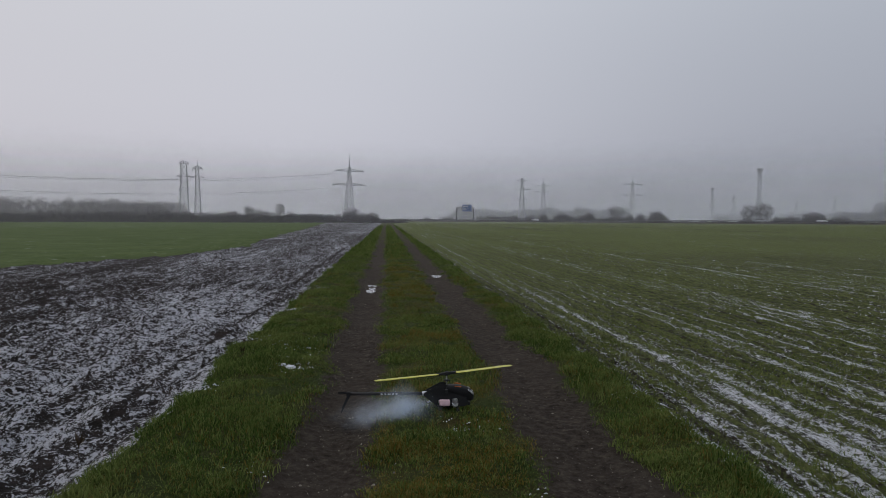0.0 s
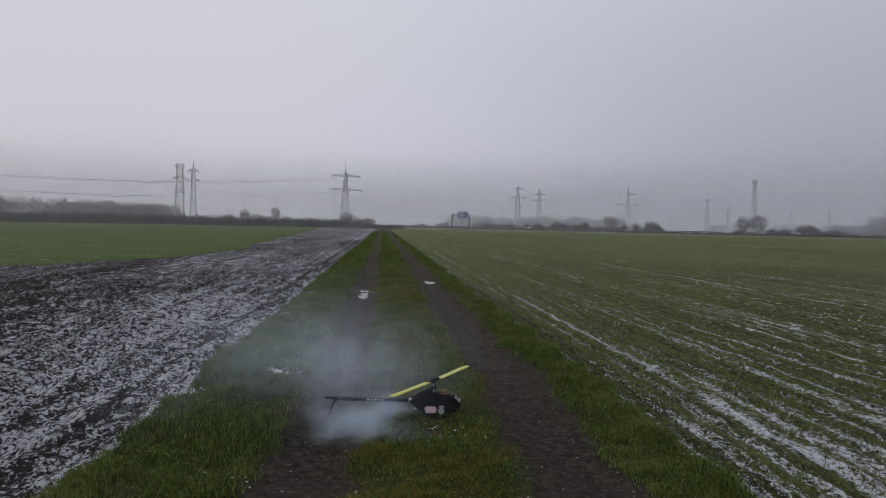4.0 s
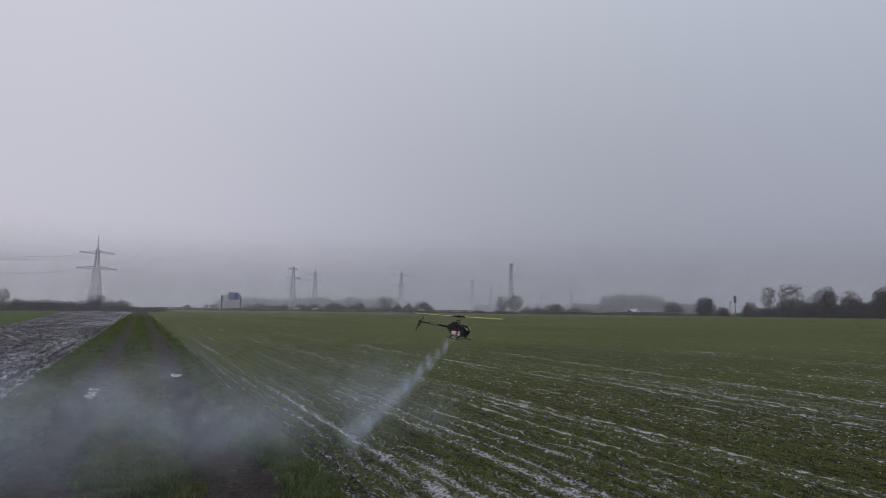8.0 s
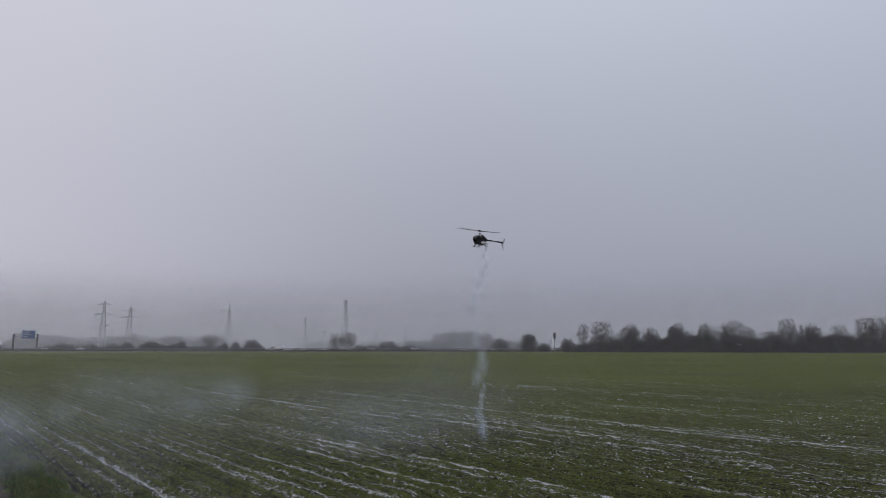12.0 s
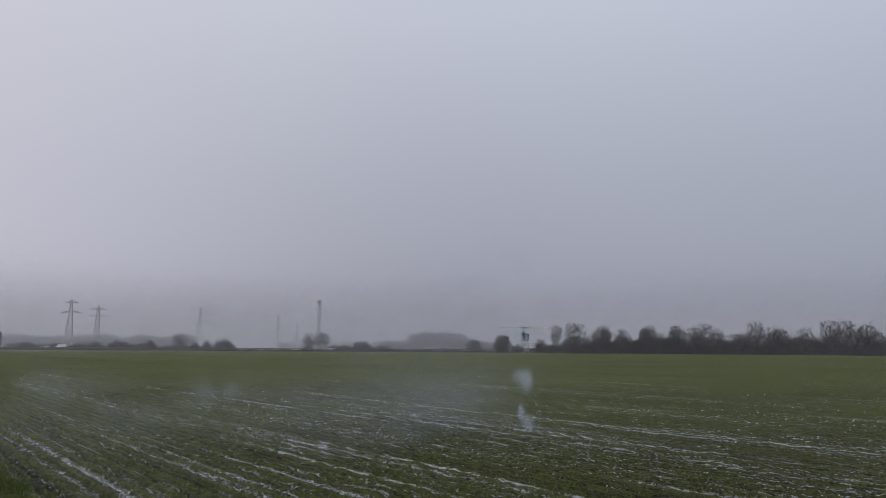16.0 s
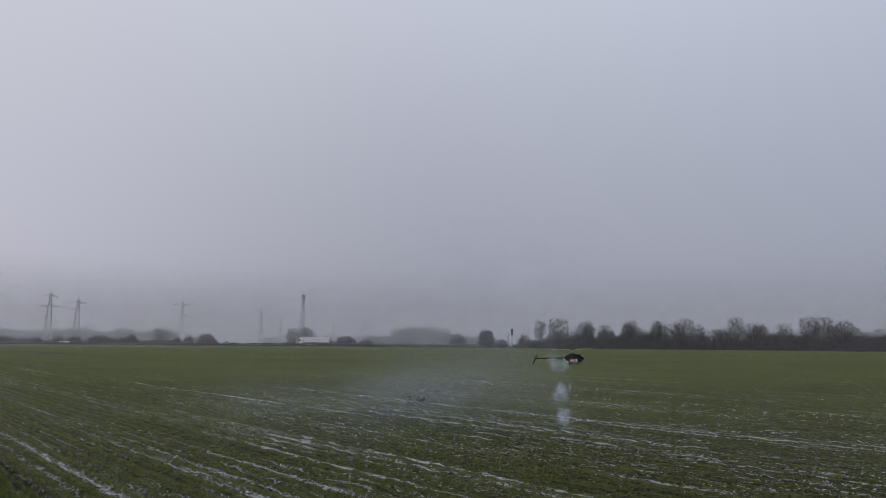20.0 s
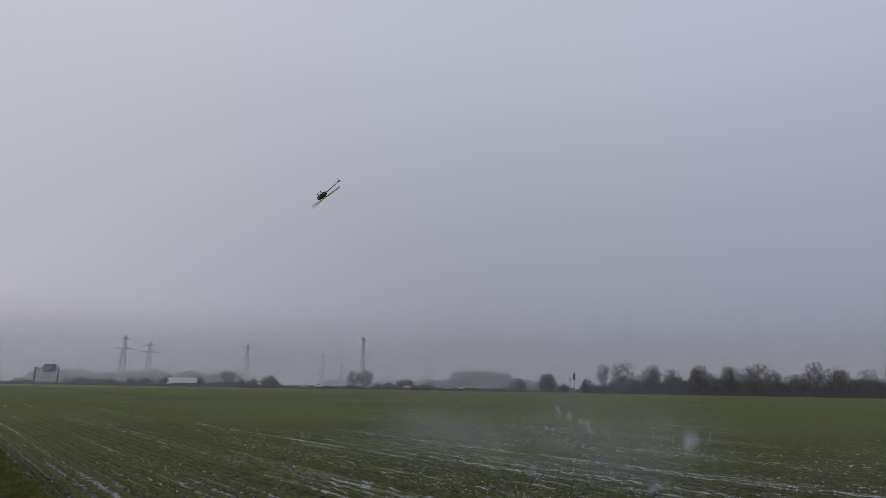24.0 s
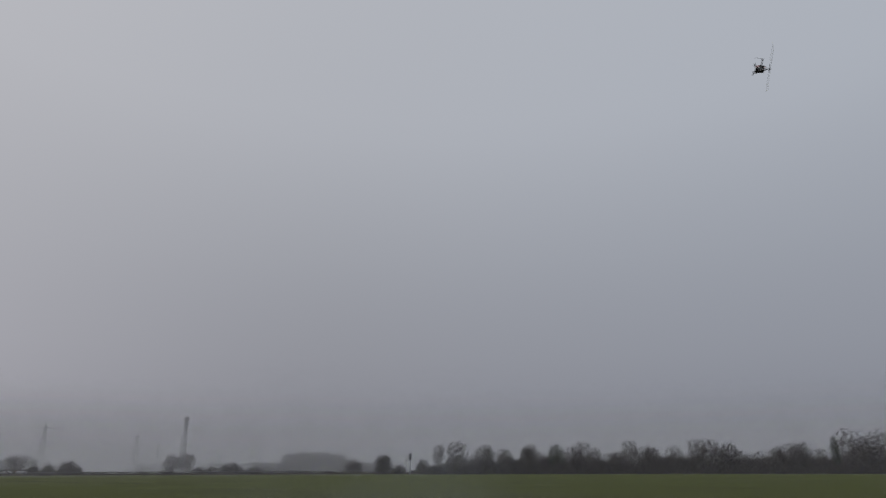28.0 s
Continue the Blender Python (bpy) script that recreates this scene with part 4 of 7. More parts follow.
def wire(a, b, sag, r):
    """A sagging conductor between two points."""
    c = bpy.data.curves.new("power_line", "CURVE")
    c.dimensions, c.bevel_depth, c.bevel_resolution = "3D", r, 0
    s = c.splines.new("POLY")
    n = 22
    s.points.add(n)
    for k in range(n + 1):
        u = k / n
        p = a.lerp(b, u)
        s.points[k].co = (p.x, p.y, p.z - sag * 4 * u * (1 - u), 1)
    c.materials.append(M_WIRE)
    tagged(new("power_line", c), "thin sagging power line between pylons", "power line", "power lines")


for k, tip in enumerate(P_MAIN[:8]):
    if k in (0, 1, 2, 4, 5, 6):
        side_end = polar(-58 - 2.2 * (k % 4), 430, 38 - 2.5 * (k // 2))
        wire(tip, side_end, 13, 0.05 if k < 5 else 0.04)
for a, b, sag in ((P_MAIN[0], P_D[0], 12), (P_MAIN[2], P_D[2], 13), (P_MAIN[4], P_D[4] if len(P_D) > 4 else P_D[0], 14), (P_C[0], P_E[0], 13), (P_C[2], P_E[2], 13), (P_D[1], P_F[1], 12), (P_D[0], P_F[0], 12), (P_E[0], P_G[0], 14), (P_A[0], P_MAIN[0] + Vector((60, 60, -6)), 15), (P_B[0], P_MAIN[1] + Vector((60, 80, -8)), 16), (P_A[2], polar(-60, 470, 37), 15), (P_A[3], polar(-61, 470, 33), 15), (P_B[2], polar(-60, 490, 30), 15), (P_C[1], polar(-8, 600, 30), 14)):
    wire(a, b, sag, 0.026)


# the radio mast
def radio_mast():
    top = thing("radio_mast", "slim lattice radio mast with panel antennas, hazy", "mast", "", Matrix.Translation(polar(30.89, 560, -0.4)))
    bm = bmesh.new()
    lattice(bm, [(42.0 * k / 13, 1.9 - 1.15 * k / 13) for k in range(14)], 0.085)
    part("mast", bm_mesh("radio_lattice", bm, M_STEEL), top)
    for z in (36.2, 40.2):
        bm = bmesh.new()
        bar(bm, (-1.8, -1.8, z), (1.8, -1.8, z), 0.1)
        bar(bm, (-1.8, 1.8, z), (1.8, 1.8, z), 0.1)
        bar(bm, (-1.8, -1.8, z), (-1.8, 1.8, z), 0.1)
        bar(bm, (1.8, -1.8, z), (1.8, 1.8, z), 0.1)
        part("platform", bm_mesh("platform", bm, M_STEEL), top)
    bm = bmesh.new()
    box(bm, -0.16, 0.16, -0.1, 0.1, -1.6, 1.6, 0.05)
    me = bm_mesh("panel_antenna", bm, M_STEEL)
    for k in range(6):
        a = k * math.pi / 3
        part("panel_antenna", me, top, at=pose(2.0 * math.cos(a), 2.0 * math.sin(a), 40.6, 0, 0, math.degrees(a) + 90))


radio_mast()


# signal post at the wood's corner
def signal_post():
    top = thing("signal_post", "dark rail signal on a steel post", "signal", "", Matrix.Translation(polar(49.1, 322, -0.4)) @ Matrix.Rotation(radians(-49), 4, "Z"))
    bm = bmesh.new()
    bar(bm, (0, 0, 0), (0, 0, 7.0), 0.16, 0.14, 8)
    part("post", bm_mesh("post", bm, M_STEEL), top)
    bm = bmesh.new()
    box(bm, -0.55, 0.55, -0.25, 0.25, 6.6, 9.6, 0.1)
    part("signal_head", bm_mesh("signal_head", bm, M_DARK), top)
    bm = bmesh.new()
    for x in (-2.3, -1.7):
        bar(bm, (x, 0, 0), (x, 0, 7.4), 0.07)
    for k in range(12):
        bar(bm, (-2.3, 0, 0.6 + k * 0.58), (-1.7, 0, 0.6 + k * 0.58), 0.05)
    for z in (3.2, 6.6):
        bar(bm, (-1.7, 0, z), (0, 0, z), 0.07)
    part("ladder", bm_mesh("ladder", bm, M_STEEL), top)
    bm = bmesh.new()
    box(bm, -2.7, -1.5, -0.3, 0.3, 6.4, 6.55)
    part("platform", bm_mesh("platform", bm, M_STEEL), top)


M_DARK = plain("dark_paint", (0.015, 0.015, 0.017), (0.035, 0.035, 0.038), 0.5, 0.0, 8)
signal_post()


# motorway on a low bank
M_ASPHALT = plain("asphalt", (0.040, 0.040, 0.042), (0.065, 0.065, 0.067), 0.85, 0.0, 0.6, 0.4, 0.2, 40)
M_BANK = plain("rough_bank", (0.030, 0.028, 0.014), (0.065, 0.056, 0.030), 0.95, 0.0, 0.8, 0.8, 0.1, 12)


def profile_strip(name, label, cat, m, profile, s0=-1300.0, s1=1300.0, n=130):
    """A long piece swept along the motorway; profile is (offset, height)."""
    vs, fs = [], []
    k = len(profile)
    for j in range(n + 1):
        s = s0 + (s1 - s0) * j / n
        vs += [road_place(s, o, z + 0.15 * math.sin(s * 0.011)) for o, z in profile]
    for j in range(n):
        fs += [(j * k + i, j * k + i + 1, (j + 1) * k + i + 1, (j + 1) * k + i) for i in range(k - 1)]
    ob = new(name, mesh_from(name, [tuple(v) for v in vs], fs, m))
    return tagged(ob, label, cat, kind="structure")


ROAD_Z = 0.85
profile_strip("embankment", "low rough grassy motorway bank", "bank", M_BANK, [(-15.5, -0.5), (-13.5, 0.15), (-9.5, ROAD_Z - 0.05), (-8.2, ROAD_Z - 0.02), (17.5, ROAD_Z - 0.02), (21, 0.2), (25, -0.5)])
profile_strip("road_1", "grey asphalt motorway carriageway", "road", M_ASPHALT, [(-8.0, ROAD_Z), (4.2, ROAD_Z)])
profile_strip("road_2", "grey asphalt motorway carriageway", "road", M_ASPHALT, [(6.2, ROAD_Z), (17.2, ROAD_Z)])


def guard_rail(off):
    top = thing("guard_rail", "weathered steel guard rail along the motorway", "guard rail")
    vs, fs = [], []
    prof = [(-0.02, 0.42), (0.05, 0.50), (0.0, 0.58), (0.05, 0.66), (-0.02, 0.75), (-0.05, 0.58)]
    k, n = len(prof), 60
    for j in range(n + 1):
        s = -480 + 780 * j / n
        vs += [tuple(road_place(s, off + o, ROAD_Z + z + 0.15 * math.sin(s * 0.011))) for o, z in prof]
    for j in range(n):
        fs += [(j * k + i, j * k + (i + 1) % k, (j + 1) * k + (i + 1) % k, (j + 1) * k + i) for i in range(k)]
    part("rail", mesh_from("rail", vs, fs, M_RUST), top)
    bm = bmesh.new()
    box(bm, -0.05, 0.05, 0, 0.1, -0.3, 0.72)
    me = bm_mesh("rail_post", bm, M_RUST)
    for j in range(130):
        s = -478 + 6 * j
        p = road_place(s, off + 0.06, ROAD_Z + 0.15 * math.sin(s * 0.011))
        part("post", me, top, at=Matrix.Translation(p) @ Matrix.Rotation(-RA, 4, "Z"))


guard_rail(-8.4)
guard_rail(5.2)


# sign gantry
M_SIGN = plain("blue_sign", (0.020, 0.075, 0.24), (0.030, 0.095, 0.28), 0.5, 0, 0.8)
M_WHITE = plain("white_paint", (0.62, 0.63, 0.64), (0.78, 0.79, 0.80), 0.45, 0, 0.8)


def gantry():
    s = ROAD_D * math.tan(radians(6.9 - ROAD_AZ))
    top = thing("sign_gantry", "grey steel motorway gantry with a blue direction sign", "gantry", "", Matrix.Translation(polar(6.9, 408, 0.4)) @ Matrix.Rotation(radians(-6.9), 4, "Z"))
    for x in (-5.3, 5.3):
        bm = bmesh.new()
        box(bm, x - 0.42, x + 0.42, -0.35, 0.35, 0, 8.6, 0.04)
        part("post", bm_mesh("post", bm, M_RUST), top)
    bm = bmesh.new()
    for z in (7.0, 8.5):
        for y in (-0.5, 0.5):
            bar(bm, (-5.6, y, z), (5.6, y, z), 0.13)
    for k in range(10):
        x = -5.6 + 1.12 * k
        for y in (-0.5, 0.5):
            bar(bm, (x, y, 7.0), (x + 1.12, y, 8.5), 0.07)
            bar(bm, (x + 1.12, y, 7.0), (x + 1.12, y, 8.5), 0.07)
    part("truss", bm_mesh("truss", bm, M_RUST), top)
    bm = bmesh.new()
    box(bm, -1.8, 4.2, -0.85, -0.65, 6.0, 10.3, 0.05)
    board = part("sign_board", bm_mesh("sign_board", bm, M_SIGN), top, "blue sign board")
    bm = bmesh.new()
    for x0, x1, z0, z1 in ((-1.65, 4.05, 10.08, 10.16), (-1.65, 4.05, 6.14, 6.22), (-1.65, -1.57, 6.2, 10.1), (3.97, 4.05, 6.2, 10.1)):
        box(bm, x0, x1, -0.875, -0.854, z0, z1)
    part("border", bm_mesh("border", bm, M_WHITE), board)
    for x0, x1, z in ((-1.1, 1.9, 9.1), (-1.1, 2.6, 8.1), (-1.1, 1.2, 7.1)):
        bm = bmesh.new()
        box(bm, x0, x1, -0.875, -0.854, z - 0.11, z + 0.11)
        part("lettering_bar", bm_mesh("lettering_bar", bm, M_WHITE), board)


gantry()


# bare winter trees and scrub
def limb(vs, fs, a, b, r0, r1, sides=4):
    d = b - a
    if d.length < 1e-5:
        return
    q = d.to_track_quat("Z", "Y")
    k0 = len(vs)
    for p, r in ((a, r0), (b, r1)):
        for k in range(sides):
            w = 2 * math.pi * k / sides
            vs.append(tuple(p + q @ Vector((math.cos(w) * r, math.sin(w) * r, 0))))
    for k in range(sides):
        j = (k + 1) % sides
        fs.append((k0 + k, k0 + j, k0 + sides + j, k0 + sides + k))


def twig(vs, fs, rng, a, d, w):
    """A thin flat spray."""
    side = Vector((rng.uniform(-1, 1), rng.uniform(-1, 1), rng.uniform(-1, 1))).cross(d)
    if side.length < 1e-6:
        return
    side = side.normalized() * w
    k = len(vs)
    vs += [tuple(a - side), tuple(a + side), tuple(a + d + side * 0.3), tuple(a + d - side * 0.3)]
    fs.append((k, k + 1, k + 2, k + 3))


def make_tree(seed, h, width, low=0.2, tips=260, stems=1, twigs=4, tw=0.028, m=None, top=0.62, girth=0.016, piece=0.05):
    """Meshes of the trunk with limbs and of the twiggy crown: limbs reach out to points spread through an egg between low * h and h."""
    rng = np.random.default_rng(seed)
    pos, parent, wood = [], [], []

    def add(p, k, kind):
        pos.append(np.array(p, float))
        parent.append(k)
        wood.append(kind)
        return len(pos) - 1

    for s_ in range(stems):
        a = rng.uniform(0, 6.28)
        off = np.array([math.cos(a), math.sin(a)]) * (0.05 * width * min(stems - 1, 3) * rng.uniform(0.5, 1.2))
        k, n = add((off[0] * 0.4, off[1] * 0.4, -0.4), -1, 1), 8
        lean = off * 0.35 + rng.normal(0, 0.02 * h, 2)
        for q in range(1, n + 1):
            u = q / n
            k = add((off[0] + lean[0] * u + rng.normal(0, 0.006 * h), off[1] + lean[1] * u + rng.normal(0, 0.006 * h), top * h * u), k, 1)
    d = rng.normal(0, 1, (tips, 3))
    d /= np.linalg.norm(d, axis=1)[:, None]
    lumpy = np.array([1 + 0.22 * noise.noise(Vector(tuple(q * 1.7 + seed * 1.37))) for q in d])
    f = rng.uniform(0.12, 1, tips) ** 0.55 * lumpy
    mid, tall = (low + 1) / 2 * h, (1 - low) / 2 * h
    goal = np.stack([d[:, 0] * f * width / 2, d[:, 1] * f * width / 2, mid + d[:, 2] * f * tall], -1)
    goal[:, :2] *= np.clip(0.55 + 0.9 * (goal[:, 2] - low * h) / (h * (1 - low)), 0.5, 1.0)[:, None]
    order = np.argsort(np.linalg.norm(goal - np.array([0, 0, low * h]), axis=1))
    ends = []
    for g in goal[order]:
        p = np.array(pos)
        away = g - p
        far_ = np.linalg.norm(away, axis=1)
        cost = far_ + 1.5 * np.clip(-away[:, 2] + 0.35 * np.hypot(away[:, 0], away[:, 1]), 0, None)
        k = int(np.argmin(cost))
        a = p[k]
        bend = a + (g - a) * 0.5 + np.array([0, 0, -0.06 * far_[k]]) + rng.normal(0, 0.05 * far_[k], 3)
        k = add(bend, k, 0)
        ends.append(add(g, k, 0))
    load = np.zeros(len(pos))
    load[ends] = 1
    for k in range(len(pos) - 1, -1, -1):
        if parent[k] >= 0:
            load[parent[k]] += load[k]
    r = np.maximum(girth * h * np.sqrt(load / load.max()), 0.022)
    tv, tf, cv, cf = [], [], [], []
    for k in range(len(pos)):
        if parent[k] >= 0:
            vs, fs = (tv, tf) if wood[k] or r[k] > 0.25 * r.max() else (cv, cf)
            limb(vs, fs, Vector(pos[parent[k]]), Vector(pos[k]), min(float(r[parent[k]]), 1.7 * float(r[k])), float(r[k]), 6 if wood[k] else 3)
    rr = random.Random(seed)
    for k in ends:
        out = Vector(pos[k]) - Vector(pos[parent[k]])
        out.normalize()
        for _ in range(twigs):
            e = (out * 0.7 + Vector((rr.uniform(-1, 1), rr.uniform(-1, 1), rr.uniform(-0.6, 1.0)))).normalized()
            start = Vector(pos[k]).lerp(Vector(pos[parent[k]]), rr.uniform(0, 0.7))
            twig(cv, cf, rr, start, e * h * piece * rr.uniform(0.5, 1.5), tw)
    return mesh_from("trunk", tv, tf, M_BARK), mesh_from("crown", cv, cf, m or M_TWIG)


def make_scrub(seed, w, h, count, m, piece=0.5, thick=0.05, wide_at=0.45):
    """A dense rounded bush or thicket: stems and many short sprays, thinner and uneven at its edge."""
    rng = random.Random(seed)
    tv, tf, cv, cf = [], [], [], []
    for k in range(9):
        a = rng.uniform(0, 6.28)
        limb(tv, tf, Vector((0.3 * math.cos(a), 0.3 * math.sin(a), -0.3)), Vector((0.3 * w * math.cos(a), 0.3 * w * math.sin(a), h * rng.uniform(0.5, 0.8))), 0.07, 0.025)
    for _ in range(count):
        d = Vector((rng.gauss(0, 1), rng.gauss(0, 1), rng.gauss(0, 1))).normalized()
        f = rng.random() ** 0.55 * (1 + 0.30 * noise.noise(d * 1.9 + Vector((seed * 2.3, 0, 0))) + 0.14 * noise.noise(d * 4.5 + Vector((0, seed, 0))))
        p = Vector((d.x * w * 0.5 * f, d.y * w * 0.5 * f, h * (wide_at + d.z * f * (1 - wide_at if d.z > 0 else wide_at))))
        p.z = max(p.z, 0.03)
        e = (Vector((d.x, d.y, abs(d.z) + 0.6)) + Vector((rng.uniform(-1, 1), rng.uniform(-1, 1), rng.uniform(-1, 1))) * 0.7).normalized()
        twig(cv, cf, rng, p, e * piece * rng.uniform(0.5, 1.4), thick)
    return mesh_from("stems", tv, tf, M_BARK), mesh_from("sprays", cv, cf, m)


TREES = [make_tree(1, 12, 8, 0.18, 420, 1, 7), make_tree(2, 12, 6.5, 0.22, 380, 1, 7), make_tree(3, 12, 9, 0.12, 480, 2, 7), make_tree(4, 12, 4, 0.22, 260, 1, 6, 0.020, top=0.85), make_tree(5, 12, 8.5, 0.10, 480, 3, 7), make_tree(6, 12, 7, 0.12, 480, 1, 8)]
ROUND_TREES = [make_tree(s, 10.5, 11.0, 0.12, 760, st, 9, 0.024, top=0.40) for s, st in ((21, 2), (22, 1))]
SCRUBS = [make_scrub(30 + k, 6, 4, 2600, M_BRUSH, 0.45, 0.044, 0.38) for k in range(4)]
DENSE = [make_scrub(40 + k, 8, 11, 3600, M_BRUSH, 0.75, 0.058, 0.42) for k in range(3)]
EVERGREENS = [make_scrub(50 + k, 6, 12, 5000, M_EVERGREEN, 0.7, 0.035, 0.5) for k in range(2)]


def spread_of(me):
    """Height and breadth of a mesh, without its stray tips."""
    co = np.empty(len(me.vertices) * 3, np.float32)
    me.vertices.foreach_get("co", co)
    co = co.reshape(-1, 3)
    return float(np.percentile(co[:, 2], 99.7)), 2 * float(np.percentile(np.hypot(co[:, 0], co[:, 1]), 93))


SPREADS = {}


def put_plant(kind, pair, az, r, h, w, label, cat, group, turn, names=("trunk", "crown")):
    p = polar(az, r, -0.4)
    if pair[1].name not in SPREADS:
        SPREADS[pair[1].name] = spread_of(pair[1])
    own_h, own_w = SPREADS[pair[1].name]
    top = thing(kind, label, cat, group)
    top.matrix_world = Matrix.Translation(p) @ Matrix.Rotation(turn, 4, "Z") @ Matrix.Diagonal((w / own_w, w / own_w, h / own_h, 1))
    for nm, me in zip(names, pair):
        part(nm, me, top)
    return top


rt = random.Random(8)


def tree(az, r, h, w, k=None, label="bare winter tree, grey in the mist", group="field trees"):
    pair = TREES[rt.randrange(len(TREES)) if k is None else k]
    put_plant("tree", pair, az, r, h + 0.4, w, label, "tree", group, rt.uniform(0, 6.28))


def scrub(az, r, h, w, label="dense leafless scrub bush", group="scrub", bank=SCRUBS):
    put_plant("bush", bank[rt.randrange(len(bank))], az, r, h + 0.4, w, label, "bush", group, rt.uniform(0, 6.28), ("stems", "sprays"))


# the wood to the right of the motorway: bearing, height, width
WOOD_1 = ((51.5, 12.8, 5, 0), (53.1, 13.9, 8, 0), (55.4, 12.5, 7, 5), (57.0, 10.9, 6, 1), (59.1, 12.5, 7, 5), (62.7, 12.1, 6, 1), (63.5, 13.5, 6, 0), (64.4, 10.8, 5, 5), (66.0, 9.1, 4, 1), (67.2, 13.9, 6, 0), (70.6, 11.3, 6, 2), (72.3, 14.0, 6.4, 0), (73.2, 13.9, 7, 0))
for az, h, w, k in WOOD_1:
    tree(az, 305, h, w * 1.15, k, "bare tree at the edge of a dark wood", "wood edge trees")
for az, h, w in ((68.7, 11.4, 10), (74.6, 12.2, 12), (58.9, 11.5, 7), (55.6, 11.0, 6), (79.6, 11.8, 8), (78.2, 10.5, 9), (84.0, 12.0, 12), (88.0, 11, 12), (92, 12, 12)):
    scrub(az, 307, h, w, "dense dark thicket of tall bare scrub", "wood thickets", DENSE)
for az, h, w in ((61.3, 12.4, 7.5), (81.8, 14.0, 3.2)):
    scrub(az, 306, h, w, "dark evergreen tree at the wood's edge", "wood evergreens", EVERGREENS)
for az, h, w in ((79.1, 16.6, 10), (82.6, 23.3, 13), (83.6, 21.4, 14), (84.7, 22.2, 15), (86.5, 20, 14)):
    tree(az, 440, h, w, None, "tall bare tree dimmed by fog", "misty trees")
az = 50.3
while az < 96:
    scrub(az, 302 + rt.uniform(0, 10), rt.uniform(3.6, 7.6) if az > 52 else rt.uniform(3, 4.5), rt.uniform(6, 8.5), "dark leafless undergrowth of the wood", "wood undergrowth")
    if az > 52.5:
        scrub(az + 0.4, 316 + rt.uniform(0, 12), rt.uniform(4.5, 8.0), rt.uniform(6, 9.0), "dark leafless undergrowth of the wood", "wood undergrowth", DENSE)
    az += rt.uniform(0.5, 0.75)
for k in range(44):
    tree(52.5 + 43 * k / 44 + rt.uniform(-0.5, 0.5), 322 + rt.uniform(0, 20), rt.uniform(8.0, 11.5), rt.uniform(6, 8.5), None, "bare tree inside a dark wood", "wood trees")

# along the motorway
for az, h, w in ((3.5, 3.3, 6.4), (5.3, 4.0, 9), (9.2, 4.7, 9), (11.2, 4.1, 6), (12.7, 4.4, 6), (13.7, 5.0, 7), (15.4, 5.7, 11), (17.0, 3.8, 5), (17.6, 5.7, 5.5), (21.0, 4.9, 5), (21.9, 5.7, 6), (23.3, 6.6, 8.5), (32.2, 3.5, 6), (33.2, 3.8, 9), (34.2, 5.2, 5), (35.0, 5.4, 7), (36.5, 3.5, 9), (46.9, 8.4, 8.5), (50.1, 6.6, 6), (44.4, 7.4, 9), (48.2, 4.4, 6)):
    r = (ROAD_D + 27) / math.cos(radians(az - ROAD_AZ)) if az < 46 else 318
    scrub(az, r, h, w, "rounded bare bush beside the motorway", "motorway bushes")
for az, h, w, k in ((19.9, 9.4, 10, 0), (17.6, 6.0, 5, 1), (34.6, 6.0, 6, 1), (22.9, 6.6, 7, 2), (46.9, 8.6, 7, 5)):
    tree(az, (ROAD_D + 26) / math.cos(radians(az - ROAD_AZ)) if az < 46 else 317, h, w, k, "small bare tree beside the motorway", "motorway trees")
for az, h, w, k in ((30.15, 9.6, 7.2, 0), (31.2, 10.2, 9.2, 1)):
    put_plant("tree", ROUND_TREES[k], az, 362, h + 0.4, w, "broad round-headed bare tree with fine twigs", "tree", "field trees", 0.6 + k)
az = 8.2
while az < 24.5:
    scrub(az, (ROAD_D + 34) / math.cos(radians(az - ROAD_AZ)), rt.uniform(2.4, 4.4), rt.uniform(5, 9), "rounded bare bush beside the motorway", "motorway bushes")
    az += rt.uniform(0.6, 1.1)
s = -430
while s < 60:
    p = road_place(s, 24, -0.4)
    scrub(math.degrees(math.atan2(p.x, p.y)), math.hypot(p.x, p.y), rt.uniform(1.3, 2.6), rt.uniform(4, 8), "low scrub on the motorway bank", "bank scrub")
    s += rt.uniform(5, 14)

# woods dissolving in the fog behind
for az0, az1, r, h, step in ((6.0, 21.0, 740, 15, 0.6), (38.9, 43.4, 690, 22, 0.5), (36.5, 39.6, 640, 9.5, 0.6), (43.4, 47.0, 640, 11, 0.6), (28.0, 38.0, 900, 12, 0.9)):
    az = az0
    while az < az1:
        scrub(az, r * rt.uniform(0.97, 1.06), h * rt.uniform(0.75, 1.05), 13, "far trees dissolving in the fog", "far woods", DENSE)
        az += step * rt.uniform(0.7, 1.2)

# left: a belt of bare trees behind a hedge
az, k = -46.0, 0
while az < -16.6:
    tree(az, 395 + rt.uniform(-12, 12), rt.uniform(10.0, 12.8), rt.uniform(6.0, 9.0), rt.choice((0, 1, 2, 4, 5, 5)), "bare tree in a misty shelter belt", "shelter belt")
    if k % 3 == 0:
        scrub(az + 0.5, 388, rt.uniform(4.5, 6.5), 9, "leafless scrub in a shelter belt", "shelter belt scrub")
    az += rt.uniform(0.34, 0.55)
    k += 1
for az, h, w, k in ((-11.6, 7.1, 4.5, 5), (-10.7, 5.9, 6, 2), (-9.1, 8.6, 4.5, 1), (-3.1, 6.7, 8, 0), (-13.2, 5.0, 6, 2)):
    tree(az, 300, h, w, k, "small bare tree behind a hedge", "hedge trees")
az = -48.0
